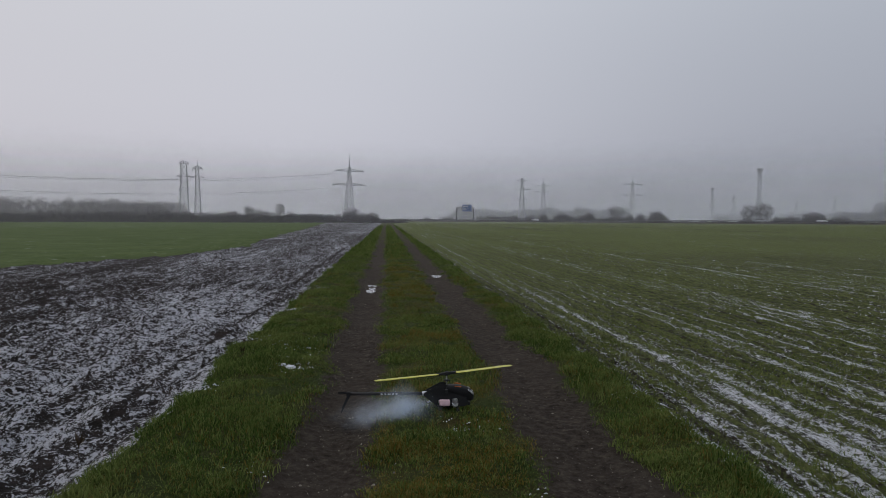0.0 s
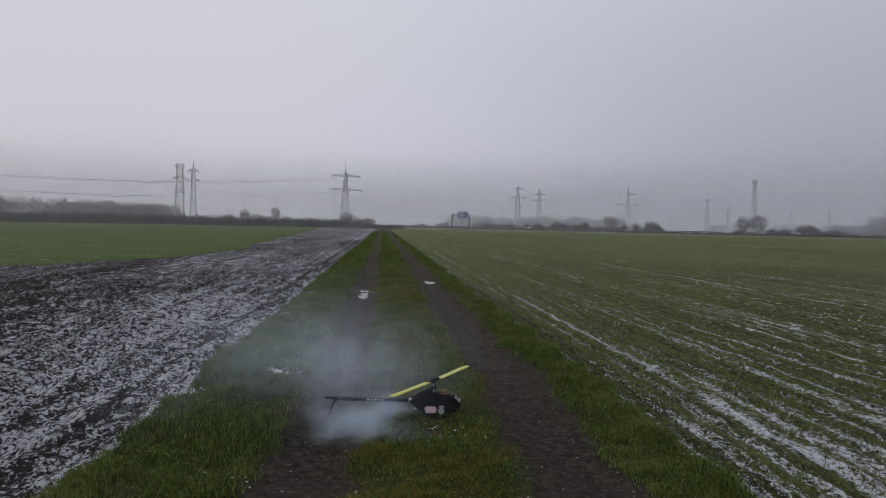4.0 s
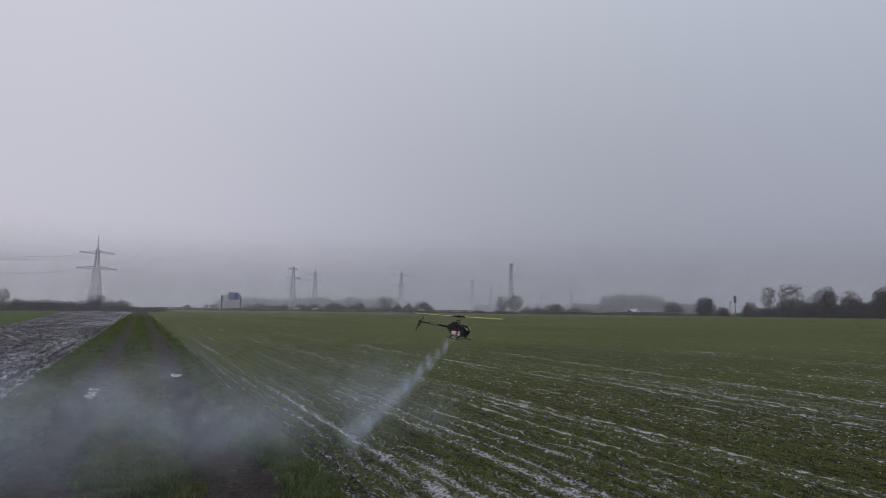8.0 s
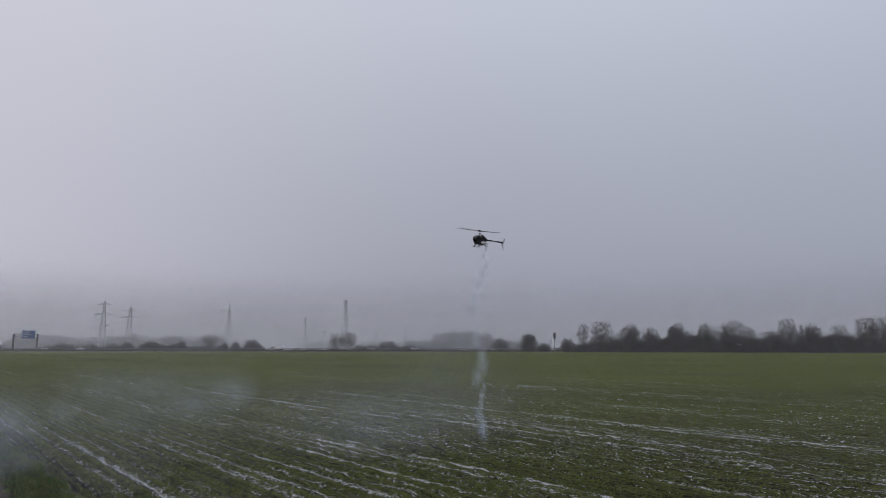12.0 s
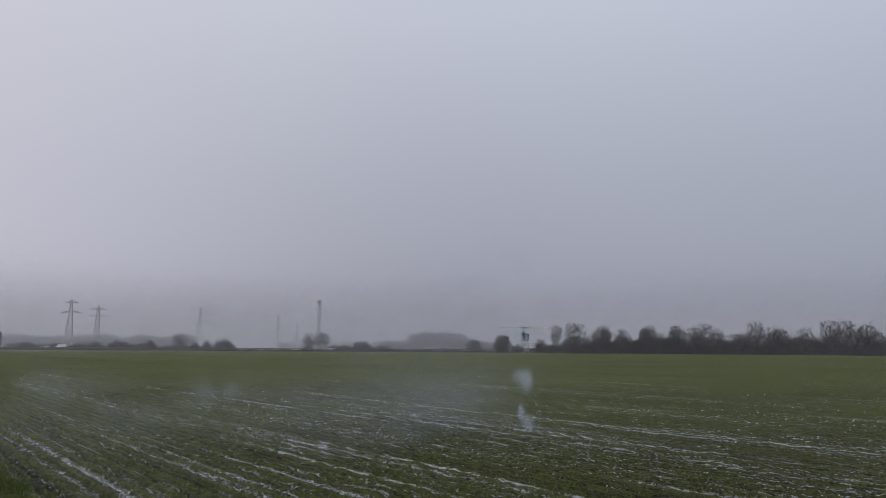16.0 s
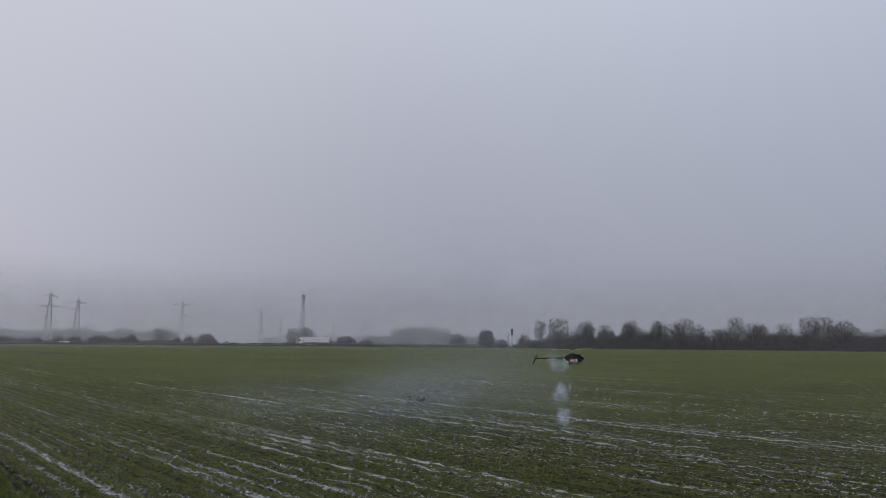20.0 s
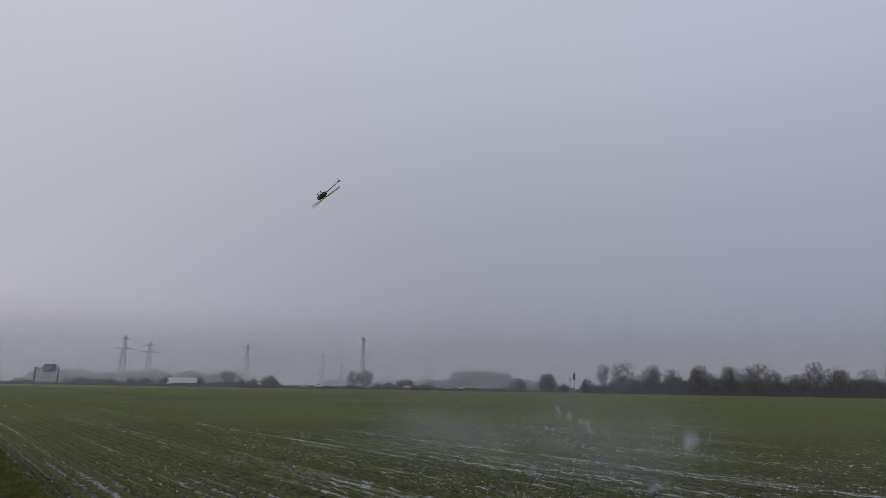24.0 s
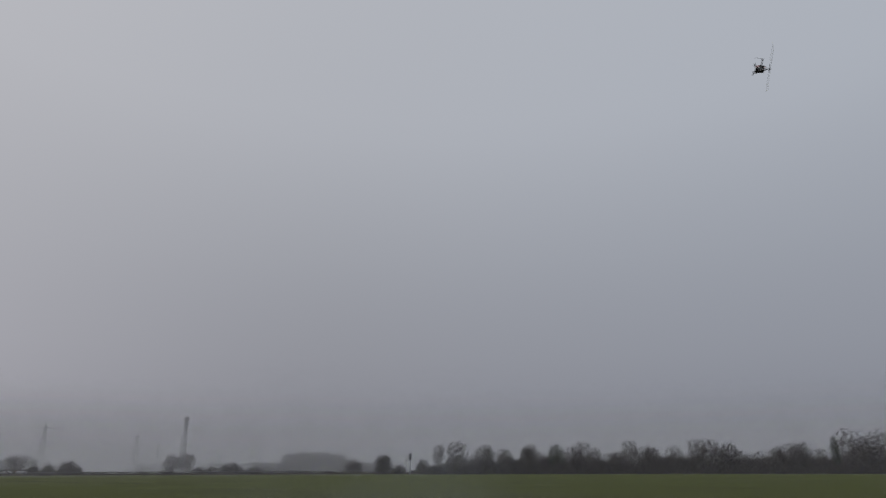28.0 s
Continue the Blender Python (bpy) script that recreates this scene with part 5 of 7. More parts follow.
while az < 2.2:
    h = 3.9 if az < -1.2 else 1.6
    scrub(az, 268 + rt.uniform(0, 8), rt.uniform(0.85, 1.15) * h, rt.uniform(6.5, 8.5), "dense dark leafless hedge", "field hedge")
    az += rt.uniform(0.75, 1.0)


# fog banks, thin and wide, one behind another
def mist_bank(r, amount, top, az0=-105.0, az1=150.0):
    n, rows = 48, 8
    vs, fs, ends = [], [], []
    for j in range(rows + 1):
        for k in range(n + 1):
            ends.append(min(1.0, k / 7, (n - k) / 7))
            vs.append(tuple(polar(az0 + (az1 - az0) * k / n, r, -0.45 + (top + 0.45) * j / rows)))
    for j in range(rows):
        for k in range(n):
            a = j * (n + 1) + k
            fs.append((a, a + 1, a + n + 2, a + n + 1))
    ob = new("mist_bank", mesh_from("mist_bank", vs, fs, mist_mat("mist", amount, top), {"ends": ends}, True))
    tagged(ob, "thin pale fog hanging over the fields", "fog", "fog banks", "stuff")


for r, amount, top in MISTS:
    mist_bank(r, amount, top, -105.0, 150.0 if r > 200 else 50.0)
# thicker where the low ground to the west holds it
mist_bank(335, 0.05, 26, -80.0, 2.0)


M_SHED = plain("dull_cladding", (0.16, 0.165, 0.17), (0.22, 0.225, 0.23), 0.6, 0.0, 0.4)
M_ROOF = plain("pale_roof_sheet", (0.55, 0.56, 0.57), (0.70, 0.71, 0.72), 0.5, 0.0, 0.4)


def shed(az0, az1, r, eaves, rise):
    wide = 2 * r * math.tan(radians(az1 - az0) / 2)
    mid = (az0 + az1) / 2
    top = thing("warehouse", "low grey warehouse with a pale flat roof", "warehouse", "", Matrix.Translation(polar(mid, r, -0.42)) @ Matrix.Rotation(radians(-mid), 4, "Z"))
    bm = bmesh.new()
    box(bm, -wide / 2, wide / 2, 0, 18, 0, eaves, 0.05)
    part("wall", bm_mesh("wall", bm, M_SHED), top)
    bm = bmesh.new()
    box(bm, -wide / 2 - 0.5, wide / 2 + 0.5, -0.5, 18.5, eaves, eaves + rise, 0.08)
    part("roof", bm_mesh("roof", bm, M_ROOF), top)
    for k in range(5):
        x = -wide / 2 + wide * (k + 0.5) / 5
        bm = bmesh.new()
        box(bm, x - 1.3, x + 1.3, -0.06, 0.02, 0.02, 2.4, 0.02)
        part("door", bm_mesh("door", bm, M_DARK), top)


shed(-8.5, -4.6, 430, 3.9, 0.9)


# brambles and rough grass along the foot of the motorway bank
def verge_scrub(n=16000):
    rng = random.Random(64)
    vs, fs = [], []
    for k in range(n):
        s_ = -440 + 520 * rng.random()
        tall = 0.35 + 0.5 * max(0, noise.noise(Vector((s_ * 0.06, 3.3, 0))))
        p = road_place(s_, rng.uniform(-13.5, -9.2), 0)
        p.z = rng.uniform(0.0, 0.5) + 0.15 * math.sin(s_ * 0.011)
        twig(vs, fs, rng, p, Vector((rng.uniform(-0.5, 0.5), rng.uniform(-0.5, 0.5), tall * rng.uniform(0.5, 1.6))), 0.16)
    tagged(new("verge_scrub", mesh_from("verge_scrub", vs, fs, M_BRUSH)), "dark brambles and dead grass along the motorway bank", "scrub", kind="stuff")


verge_scrub()


# the model helicopter: +x is its nose, its middle 0.142 m above the skids' soles
M_CANOPY = plain("black_canopy", (0.005, 0.005, 0.006), (0.012, 0.012, 0.014), 0.5, 0.0, 12, 0.05, 0.25)
M_CARBON = plain("carbon_plate", (0.010, 0.010, 0.011), (0.022, 0.022, 0.024), 0.6, 0.0, 60, 0.2, 0.25)
M_BOOM = plain("black_boom", (0.010, 0.010, 0.012), (0.018, 0.018, 0.020), 0.5, 0.0, 20, 0.05, 0.25)
M_ALU = plain("brushed_aluminium", (0.45, 0.45, 0.46), (0.65, 0.65, 0.66), 0.35, 1.0, 40, 0.1)
M_TANK = plain("milky_fuel_tank", (0.62, 0.42, 0.46), (0.72, 0.52, 0.55), 0.4, 0.0, 30, 0.03)
M_BLADE = plain("yellow_blade", (0.46, 0.44, 0.055), (0.58, 0.55, 0.10), 0.4, 0.0, 15, 0.05)
M_ORANGE = plain("orange_decal", (0.42, 0.10, 0.02), (0.52, 0.14, 0.03), 0.4, 0.0, 20, 0.03)
M_PALE = plain("pale_decal", (0.55, 0.55, 0.57), (0.70, 0.70, 0.72), 0.4, 0.0, 20, 0.03)
M_RUBBER = plain("black_rubber", (0.012, 0.012, 0.012), (0.022, 0.022, 0.022), 0.8, 0.0, 40, 0.1)


def ring_loft(bm, stations, sides=16):
    """A skin through rounded sections: (x, z low, z high, half width, squareness)."""
    rings = []
    for x, z0, z1, w, p in stations:
        ring = []
        for k in range(sides):
            a = 2 * math.pi * k / sides
            c, s = math.cos(a), math.sin(a)
            y = w * math.copysign(abs(c) ** p, c)
            z = (z0 + z1) / 2 + (z1 - z0) / 2 * math.copysign(abs(s) ** p, s)
            ring.append(bm.verts.new((x, y, z)))
        rings.append(ring)
    for r0, r1 in zip(rings, rings[1:]):
        for k in range(sides):
            bm.faces.new((r0[k], r0[(k + 1) % sides], r1[(k + 1) % sides], r1[k]))
    bm.faces.new(rings[0][::-1])
    bm.faces.new(rings[-1])


def tube(bm, pts, r, sides=8):
    for a, b in zip(pts, pts[1:]):
        bar(bm, a, b, r, r, sides)


def plate(bm, outline, y0, y1):
    """A flat plate cut to an outline in x and z."""
    a = [bm.verts.new((x, y0, z)) for x, z in outline]
    b = [bm.verts.new((x, y1, z)) for x, z in outline]
    bm.faces.new(a)
    bm.faces.new(b[::-1])
    for k in range(len(a)):
        j = (k + 1) % len(a)
        bm.faces.new((a[k], a[j], b[j], b[k]))


def helicopter():
    top = thing("model_helicopter", "black radio-controlled model helicopter with yellow rotor blades", "helicopter")

    def add(name, bm, m, parent=None, label="", smooth=False, at=None):
        return part(name, bm_mesh(name, bm, m, smooth), parent or top, label, at)

    # canopy pod: nose, windscreen slope and the sloping back
    bm = bmesh.new()
    ring_loft(bm, [(-0.012, 0.03, 0.088, 0.034, 0.6), (0.02, 0.02, 0.094, 0.041, 0.5), (0.08, 0.005, 0.092, 0.045, 0.5), (0.14, -0.020, 0.084, 0.045, 0.5), (0.18, -0.046, 0.072, 0.041, 0.55), (0.212, -0.052, 0.053, 0.034, 0.6), (0.234, -0.045, 0.032, 0.024, 0.7), (0.242, -0.028, 0.012, 0.012, 0.8)])
    pod = add("canopy", bm, M_CANOPY, None, "glossy black canopy", True)
    for sy in (-1, 1):
        bm = bmesh.new()
        ring_loft(bm, [(0.070, 0.090, 0.097, 0.003, 1), (0.10, 0.086, 0.097, 0.003, 1), (0.13, 0.083, 0.090, 0.003, 1)], 8)
        add("decal", bm, M_ORANGE, pod, "orange flash", True, pose(0, sy * 0.038, 0.0, sy * -12, 0, 0))
        for k in range(4):
            bm = bmesh.new()
            ring_loft(bm, [(0.190 + 0.013 * k, 0.040 - 0.012 * k, 0.060 - 0.010 * k, 0.003, 1), (0.198 + 0.013 * k, 0.036 - 0.012 * k, 0.056 - 0.010 * k, 0.003, 1)], 8)
            add("decal", bm, M_PALE, pod, "pale stripe", True, pose(0, sy * (0.042 - 0.005 * k), 0.006))
    # frame plates
    for sy in (-1, 1):
        bm = bmesh.new()
        plate(bm, [(-0.20, 0.002), (-0.14, -0.045), (-0.085, -0.090), (-0.07, -0.035), (0.02, -0.030), (0.06, -0.088), (0.165, -0.088), (0.19, -0.05), (0.16, 0.02), (0.02, 0.030), (-0.03, 0.060), (0.01, 0.095), (-0.03, 0.108), (-0.065, 0.100), (-0.20, 0.028)], sy * 0.040 - 0.0015, sy * 0.040 + 0.0015)
        add("side_plate", bm, M_CARBON)
    bm = bmesh.new()
    box(bm, -0.085, 0.15, -0.040, 0.040, -0.094, -0.088, 0.002)
    add("base_plate", bm, M_CARBON)
    # tank, engine, silencer
    for sy in (-1, 1):
        bm = bmesh.new()
        box(bm, -0.065, 0.030, sy * 0.052 - 0.016, sy * 0.052 + 0.016, -0.086, -0.028, 0.012)
        add("fuel_tank", bm, M_TANK, None, "milky pink fuel tank", True)
    bm = bmesh.new()
    for k in range(6):
        bar(bm, (0.075, -0.03, -0.085 + 0.011 * k), (0.075, -0.03, -0.080 + 0.011 * k), 0.030, 0.030, 12)
    bar(bm, (0.075, -0.03, -0.10), (0.075, -0.03, -0.02), 0.018, 0.018, 12)
    add("engine", bm, M_ALU, None, "finned aluminium engine")
    bm = bmesh.new()
    tube(bm, [(0.045, -0.052, -0.055), (0.06, -0.064, -0.075), (0.085, -0.064, -0.085), (0.10, -0.055, -0.06)], 0.005)
    add("fuel_line", bm, M_ALU)
    bm = bmesh.new()
    ring_loft(bm, [(-0.13, -0.100, -0.070, 0.012, 1), (-0.115, -0.106, -0.064, 0.020, 1), (0.05, -0.106, -0.064, 0.021, 1), (0.07, -0.095, -0.075, 0.010, 1)], 12)
    pipe = add("silencer", bm, M_SILENCER, None, "long pale exhaust silencer", True, pose(0, 0.080, 0.012))
    bm = bmesh.new()
    tube(bm, [(-0.125, 0, -0.085), (-0.15, 0, -0.092), (-0.17, 0, -0.105)], 0.007)
    add("tail_pipe", bm, M_ALU, pipe)
    bm = bmesh.new()
    box(bm, 0.035, 0.185, -0.032, 0.032, -0.088, -0.02, 0.006)
    box(bm, 0.165, 0.210, -0.026, 0.026, -0.084, -0.06, 0.005)
    add("battery_tray", bm, M_CARBON)
    for k in range(3):
        bm = bmesh.new()
        box(bm, -0.012, 0.012, -0.02, 0.02, -0.018, 0.018, 0.002)
        add("servo", bm, M_RUBBER, None, "", False, pose(-0.045 + 0.045 * k, 0.046 - 0.092 * (k % 2), 0.045))
    # skids
    for x in (-0.055, 0.10):
        bm = bmesh.new()
        pts = [(x, -0.095, -0.137), (x, -0.086, -0.115), (x, -0.045, -0.094), (x, 0.045, -0.094), (x, 0.086, -0.115), (x, 0.095, -0.137)]
        for dx in (-0.012, -0.004, 0.004, 0.012):
            tube(bm, [(q[0] + dx, q[1], q[2]) for q in pts], 0.0055)
        box(bm, x - 0.016, x + 0.016, -0.045, 0.045, -0.099, -0.088, 0.002)
        add("skid_strut", bm, M_RUBBER)
    for sy in (-1, 1):
        bm = bmesh.new()
        tube(bm, [(-0.135, sy * 0.095, -0.137), (0.165, sy * 0.095, -0.137), (0.188, sy * 0.095, -0.132), (0.203, sy * 0.095, -0.122)], 0.0045)
        add("skid", bm, M_RUBBER)
    # boom and tail
    bm = bmesh.new()
    bar(bm, (-0.17, 0, 0.012), (-0.855, 0, 0.012), 0.0155, 0.0145, 14)
    boom = add("tail_boom", bm, M_BOOM, None, "black tail boom with pale unreadable lettering", True)
    bm = bmesh.new()
    bar(bm, (-0.175, 0, 0.012), (-0.215, 0, 0.012), 0.019, 0.019, 14)
    add("boom_clamp", bm, M_ALU, boom)
    for sy in (-1, 1):
        for k, w in enumerate((0.022, 0.018, 0.026, 0.014, 0.020)):
            bm = bmesh.new()
            x = -0.44 - 0.033 * k
            box(bm, x - w / 2, x + w / 2, sy * 0.0155 - 0.0012, sy * 0.0155 + 0.0012, 0.008, 0.017)
            add("lettering_bar", bm, M_PALE, boom)
    bm = bmesh.new()
    bar(bm, (-0.60, 0.012, -0.002), (-0.20, 0.012, -0.006), 0.002, 0.002, 6)
    add("push_rod", bm, M_ALU, boom)
    bm = bmesh.new()
    box(bm, -0.885, -0.845, -0.016, 0.016, -0.006, 0.030, 0.006)
    add("tail_gearbox", bm, M_CARBON, boom)
    bm = bmesh.new()
    plate(bm, [(-0.845, 0.004), (-0.872, 0.004), (-0.918, -0.095), (-0.930, -0.150), (-0.922, -0.152), (-0.895, -0.095)], -0.020, -0.017)
    add("tail_fin", bm, M_CARBON, boom)
    # main mast and rotor
    bm = bmesh.new()
    bar(bm, (0, 0, 0.05), (0, 0, 0.20), 0.006, 0.006, 10)
    add("mast", bm, M_ALU)
    bm = bmesh.new()
    bar(bm, (0, 0, 0.125), (0, 0, 0.140), 0.026, 0.026, 14)
    for k in range(3):
        a = 2.1 * k + 0.4
        bar(bm, (0.03 * math.cos(a), 0.03 * math.sin(a), 0.13), (0.036 * math.cos(a), 0.036 * math.sin(a), 0.07), 0.0025, 0.0025, 6)
    add("swashplate", bm, M_RUBBER)
    bm = bmesh.new()
    box(bm, -0.030, 0.030, -0.014, 0.014, -0.012, 0.012, 0.004)
    bar(bm, (0, 0, -0.02), (0, 0, 0.018), 0.012, 0.012, 12)
    rotor = add("main_rotor", bm, M_CARBON, None, "rotor head with two yellow blades", False, pose(0, 0, 0.192))
    for sx in (-1, 1):
        turn = Matrix.Rotation(0 if sx > 0 else math.pi, 4, "Z")
        bm = bmesh.new()
        box(bm, 0.028, 0.095, -0.013, 0.013, -0.010, 0.010, 0.005)
        bar(bm, (0.045, 0.012, 0), (0.045, 0.036, -0.004), 0.004, 0.003, 8)
        add("blade_grip", bm, M_CARBON, rotor, "", False, turn)
        bm = bmesh.new()
        st = [(0.085, 0.018, 0.006), (0.11, 0.030, 0.006), (0.16, 0.030, 0.005), (0.64, 0.030, 0.0045), (0.668, 0.024, 0.003), (0.676, 0.014, 0.002)]
        rings = []
        for x, c, t in st:
            prof = [(c, 0), (c * 0.6, t * 0.9), (0, t), (-c * 0.9, t * 0.15), (-c, 0), (-c * 0.9, -t * 0.1), (0, -t * 0.8), (c * 0.6, -t * 0.8)]
            rings.append([bm.verts.new((x, y, z + 0.012 * (x - 0.1))) for y, z in prof])
        for r0, r1 in zip(rings, rings[1:]):
            for k in range(8):
                bm.faces.new((r0[k], r0[(k + 1) % 8], r1[(k + 1) % 8], r1[k]))
        bm.faces.new(rings[0][::-1])
        bm.faces.new(rings[-1])
        blade = add("rotor_blade", bm, M_BLADE, rotor, "long rotor blade, yellow above and black below", True, turn)
        blade.data.materials.append(M_CARBON)
        for face in blade.data.polygons:
            if face.normal.z < -0.15:
                face.material_index = 1
    bm = bmesh.new()
    bar(bm, (0, 0.010, 0), (0, 0.040, 0), 0.006, 0.006, 8)
    tail = add("tail_rotor", bm, M_ALU, None, "small tail rotor", False, pose(-0.866, 0.0, 0.012))
    for sx in (-1, 1):
        bm = bmesh.new()
        box(bm, sx * 0.052 - 0.042, sx * 0.052 + 0.042, 0.030, 0.033, -0.010, 0.010, 0.001)
        add("tail_blade", bm, M_CARBON, tail)
    return top, rotor, tail


HELI, ROTOR, TAIL_ROTOR = helicopter()


# smoke: soft clouds of several thin skins inside one another
def smoke_mesh(seed, radius, skins, m, stretch=1.0, subdivisions=3, heart=1.1, tall=0.85):
    bm = bmesh.new()
    noise.seed_set(seed)
    core = []
    for k in range(skins):
        u = (k + 0.5) / skins
        made = bmesh.ops.create_icosphere(bm, subdivisions=subdivisions, radius=1.0)["verts"]
        for v in made:
            d = v.co.normalized()
            q = d * 1.5 + Vector((seed * 3.1, k * 0.55, k * 0.2))
            f = 1 + 0.6 * noise.noise(q) + 0.3 * noise.noise(q * 2.6)
            v.co = Vector((d.x * stretch, d.y, d.z * tall)) * (radius * (1.08 - u) * f)
            core.append(0.03 + heart * u**1.3)
    me = bm_mesh("smoke", bm, m, True)
    me.attributes.new("core", "FLOAT", "POINT").data.foreach_set("value", np.array(core, np.float32))
    return me


SMALL_PUFFS = [smoke_mesh(90 + k, 0.19, 5, M_WISP, 1.3) for k in range(3)]
MID_CLOUDS = [smoke_mesh(150 + k, 0.85, 4, M_MIDCLOUD, 1.25, 3, 0.8, 0.75) for k in range(3)]
CLOUDS = [smoke_mesh(140 + k, 2.0, 4, M_CLOUD, 1.3, 3, 0.8, 0.55) for k in range(3)]
PUFFS = [smoke_mesh(100 + k, 0.52, 6, M_SMOKE, 1.2, 3, 0.9) for k in range(3)]
BIG_PUFFS = [smoke_mesh(110 + k, 0.95, 6, M_SMOKE, 1.25, 3, 0.75) for k in range(3)]
HAZES = [smoke_mesh(120 + k, 1.5, 6, M_HAZE, 1.4, 3, 0.75) for k in range(3)]
JET_AGES = tuple(0.015 + 0.026 * k + 0.0004 * k * k for k in range(20))
JETS = [smoke_mesh(130 + k, 0.065 + 0.0065 * k, 4, M_STREAM, 1.0, 2, 1.1, 1.7) for k in range(len(JET_AGES))]


# vehicles on the motorway; +x is forward
M_GLASS = plain("car_glass", (0.015, 0.017, 0.020), (0.03, 0.033, 0.037), 0.12, 0.0, 2)
M_TYRE = plain("tyre", (0.012, 0.012, 0.012), (0.025, 0.025, 0.025), 0.85, 0.0, 6)
M_LAMP = plain("lamp_lens", (0.6, 0.6, 0.58), (0.75, 0.75, 0.72), 0.2, 0.0, 6)
M_REAR = plain("rear_lamp", (0.25, 0.01, 0.01), (0.35, 0.02, 0.02), 0.25, 0.0, 6)
PAINTS = {
    "white": plain("white_car_paint", (0.70, 0.71, 0.73), (0.80, 0.81, 0.82), 0.3, 0.0, 1.5),
    "silver": plain("silver_car_paint", (0.34, 0.35, 0.37), (0.44, 0.45, 0.47), 0.3, 0.4, 1.5),
    "dark": plain("dark_car_paint", (0.020, 0.022, 0.026), (0.035, 0.038, 0.042), 0.3, 0.2, 1.5),
    "blue": plain("blue_car_paint", (0.03, 0.07, 0.14), (0.05, 0.10, 0.19), 0.3, 0.2, 1.5),
}


def slab_loft(bm, outline, half, inset=0.0):
    """A body from a side outline, drawn in at its upper edge; outline is (x, z)."""
    zmin, zmax = min(z for _, z in outline), max(z for _, z in outline)
    rings = []
    for sy in (-1, 1):
        rings.append([bm.verts.new((x, sy * (half - inset * (z - zmin) / (zmax - zmin)), z)) for x, z in outline])
    n = len(outline)
    bm.faces.new(rings[0])
    bm.faces.new(rings[1][::-1])
    for k in range(n):
        bm.faces.new((rings[0][k], rings[1][k], rings[1][(k + 1) % n], rings[0][(k + 1) % n]))
    bmesh.ops.bevel(bm, geom=bm.edges[:], offset=0.04, segments=2, affect="EDGES")


def wheel_mesh(r, w):
    bm = bmesh.new()
    bar(bm, (0, -w / 2, 0), (0, w / 2, 0), r, r, 18)
    bmesh.ops.bevel(bm, geom=bm.edges[:], offset=0.03, segments=1, affect="EDGES")
    tyre = bm_mesh("tyre", bm, M_TYRE)
    bm = bmesh.new()
    bar(bm, (0, -w / 2 - 0.01, 0), (0, w / 2 + 0.01, 0), r * 0.62, r * 0.62, 14)
    return tyre, bm_mesh("rim", bm, M_STEEL)


WHEEL, BIG_WHEEL = wheel_mesh(0.32, 0.21), wheel_mesh(0.50, 0.32)


def wheels(top, places, pair):
    for x, y, r in places:
        w = part("wheel", pair[0], top, at=pose(x, y, r))
        part("rim", pair[1], w)


def car(paint, van=False):
    words = {"white": "white", "silver": "silver grey", "dark": "dark", "blue": "dark blue"}[paint]
    top = thing("van" if van else "car", f"{words} {'delivery van' if van else 'passenger car'} driving on the motorway", "van" if van else "car", "motorway traffic")
    bm = bmesh.new()
    if van:
        slab_loft(bm, [(-2.6, 0.35), (2.5, 0.35), (2.6, 0.75), (2.35, 1.15), (1.55, 2.05), (1.2, 2.25), (-2.55, 2.3), (-2.6, 0.6)], 0.95, 0.12)
    else:
        slab_loft(bm, [(-2.15, 0.30), (2.15, 0.28), (2.22, 0.58), (2.05, 0.78), (0.95, 0.95), (-1.75, 0.98), (-2.15, 0.86), (-2.2, 0.5)], 0.88, 0.05)
    body = part("body", bm_mesh("body", bm, PAINTS[paint]), top)
    if not van:
        bm = bmesh.new()
        slab_loft(bm, [(-1.85, 0.93), (1.0, 0.90), (0.25, 1.40), (-0.1, 1.46), (-1.15, 1.45)], 0.80, 0.16)
        part("windows", bm_mesh("windows", bm, M_GLASS), top)
        bm = bmesh.new()
        slab_loft(bm, [(-1.18, 1.43), (0.22, 1.40), (-0.1, 1.50), (-1.0, 1.50)], 0.66, 0.05)
        part("roof", bm_mesh("roof", bm, PAINTS[paint]), top)
    else:
        bm = bmesh.new()
        slab_loft(bm, [(1.30, 1.25), (2.28, 1.22), (1.60, 2.0), (1.30, 2.05)], 0.955, 0.14)
        part("windows", bm_mesh("windows", bm, M_GLASS), top)
    for sy in (-1, 1):
        bm = bmesh.new()
        box(bm, 2.08 if not van else 2.48, 2.20 if not van else 2.60, sy * 0.68 - 0.14, sy * 0.68 + 0.14, 0.56, 0.72, 0.02)
        part("headlight", bm_mesh("headlight", bm, M_LAMP), body)
        bm = bmesh.new()
        box(bm, -2.22 if not van else -2.62, -2.10 if not van else -2.52, sy * 0.70 - 0.12, sy * 0.70 + 0.12, 0.64, 0.80, 0.02)
        part("tail_light", bm_mesh("tail_light", bm, M_REAR), body)
    wheels(top, [(x, y, 0.32) for x in ((-1.3, 1.35) if not van else (-1.6, 1.7)) for y in (-0.80, 0.80)], WHEEL)
    return top


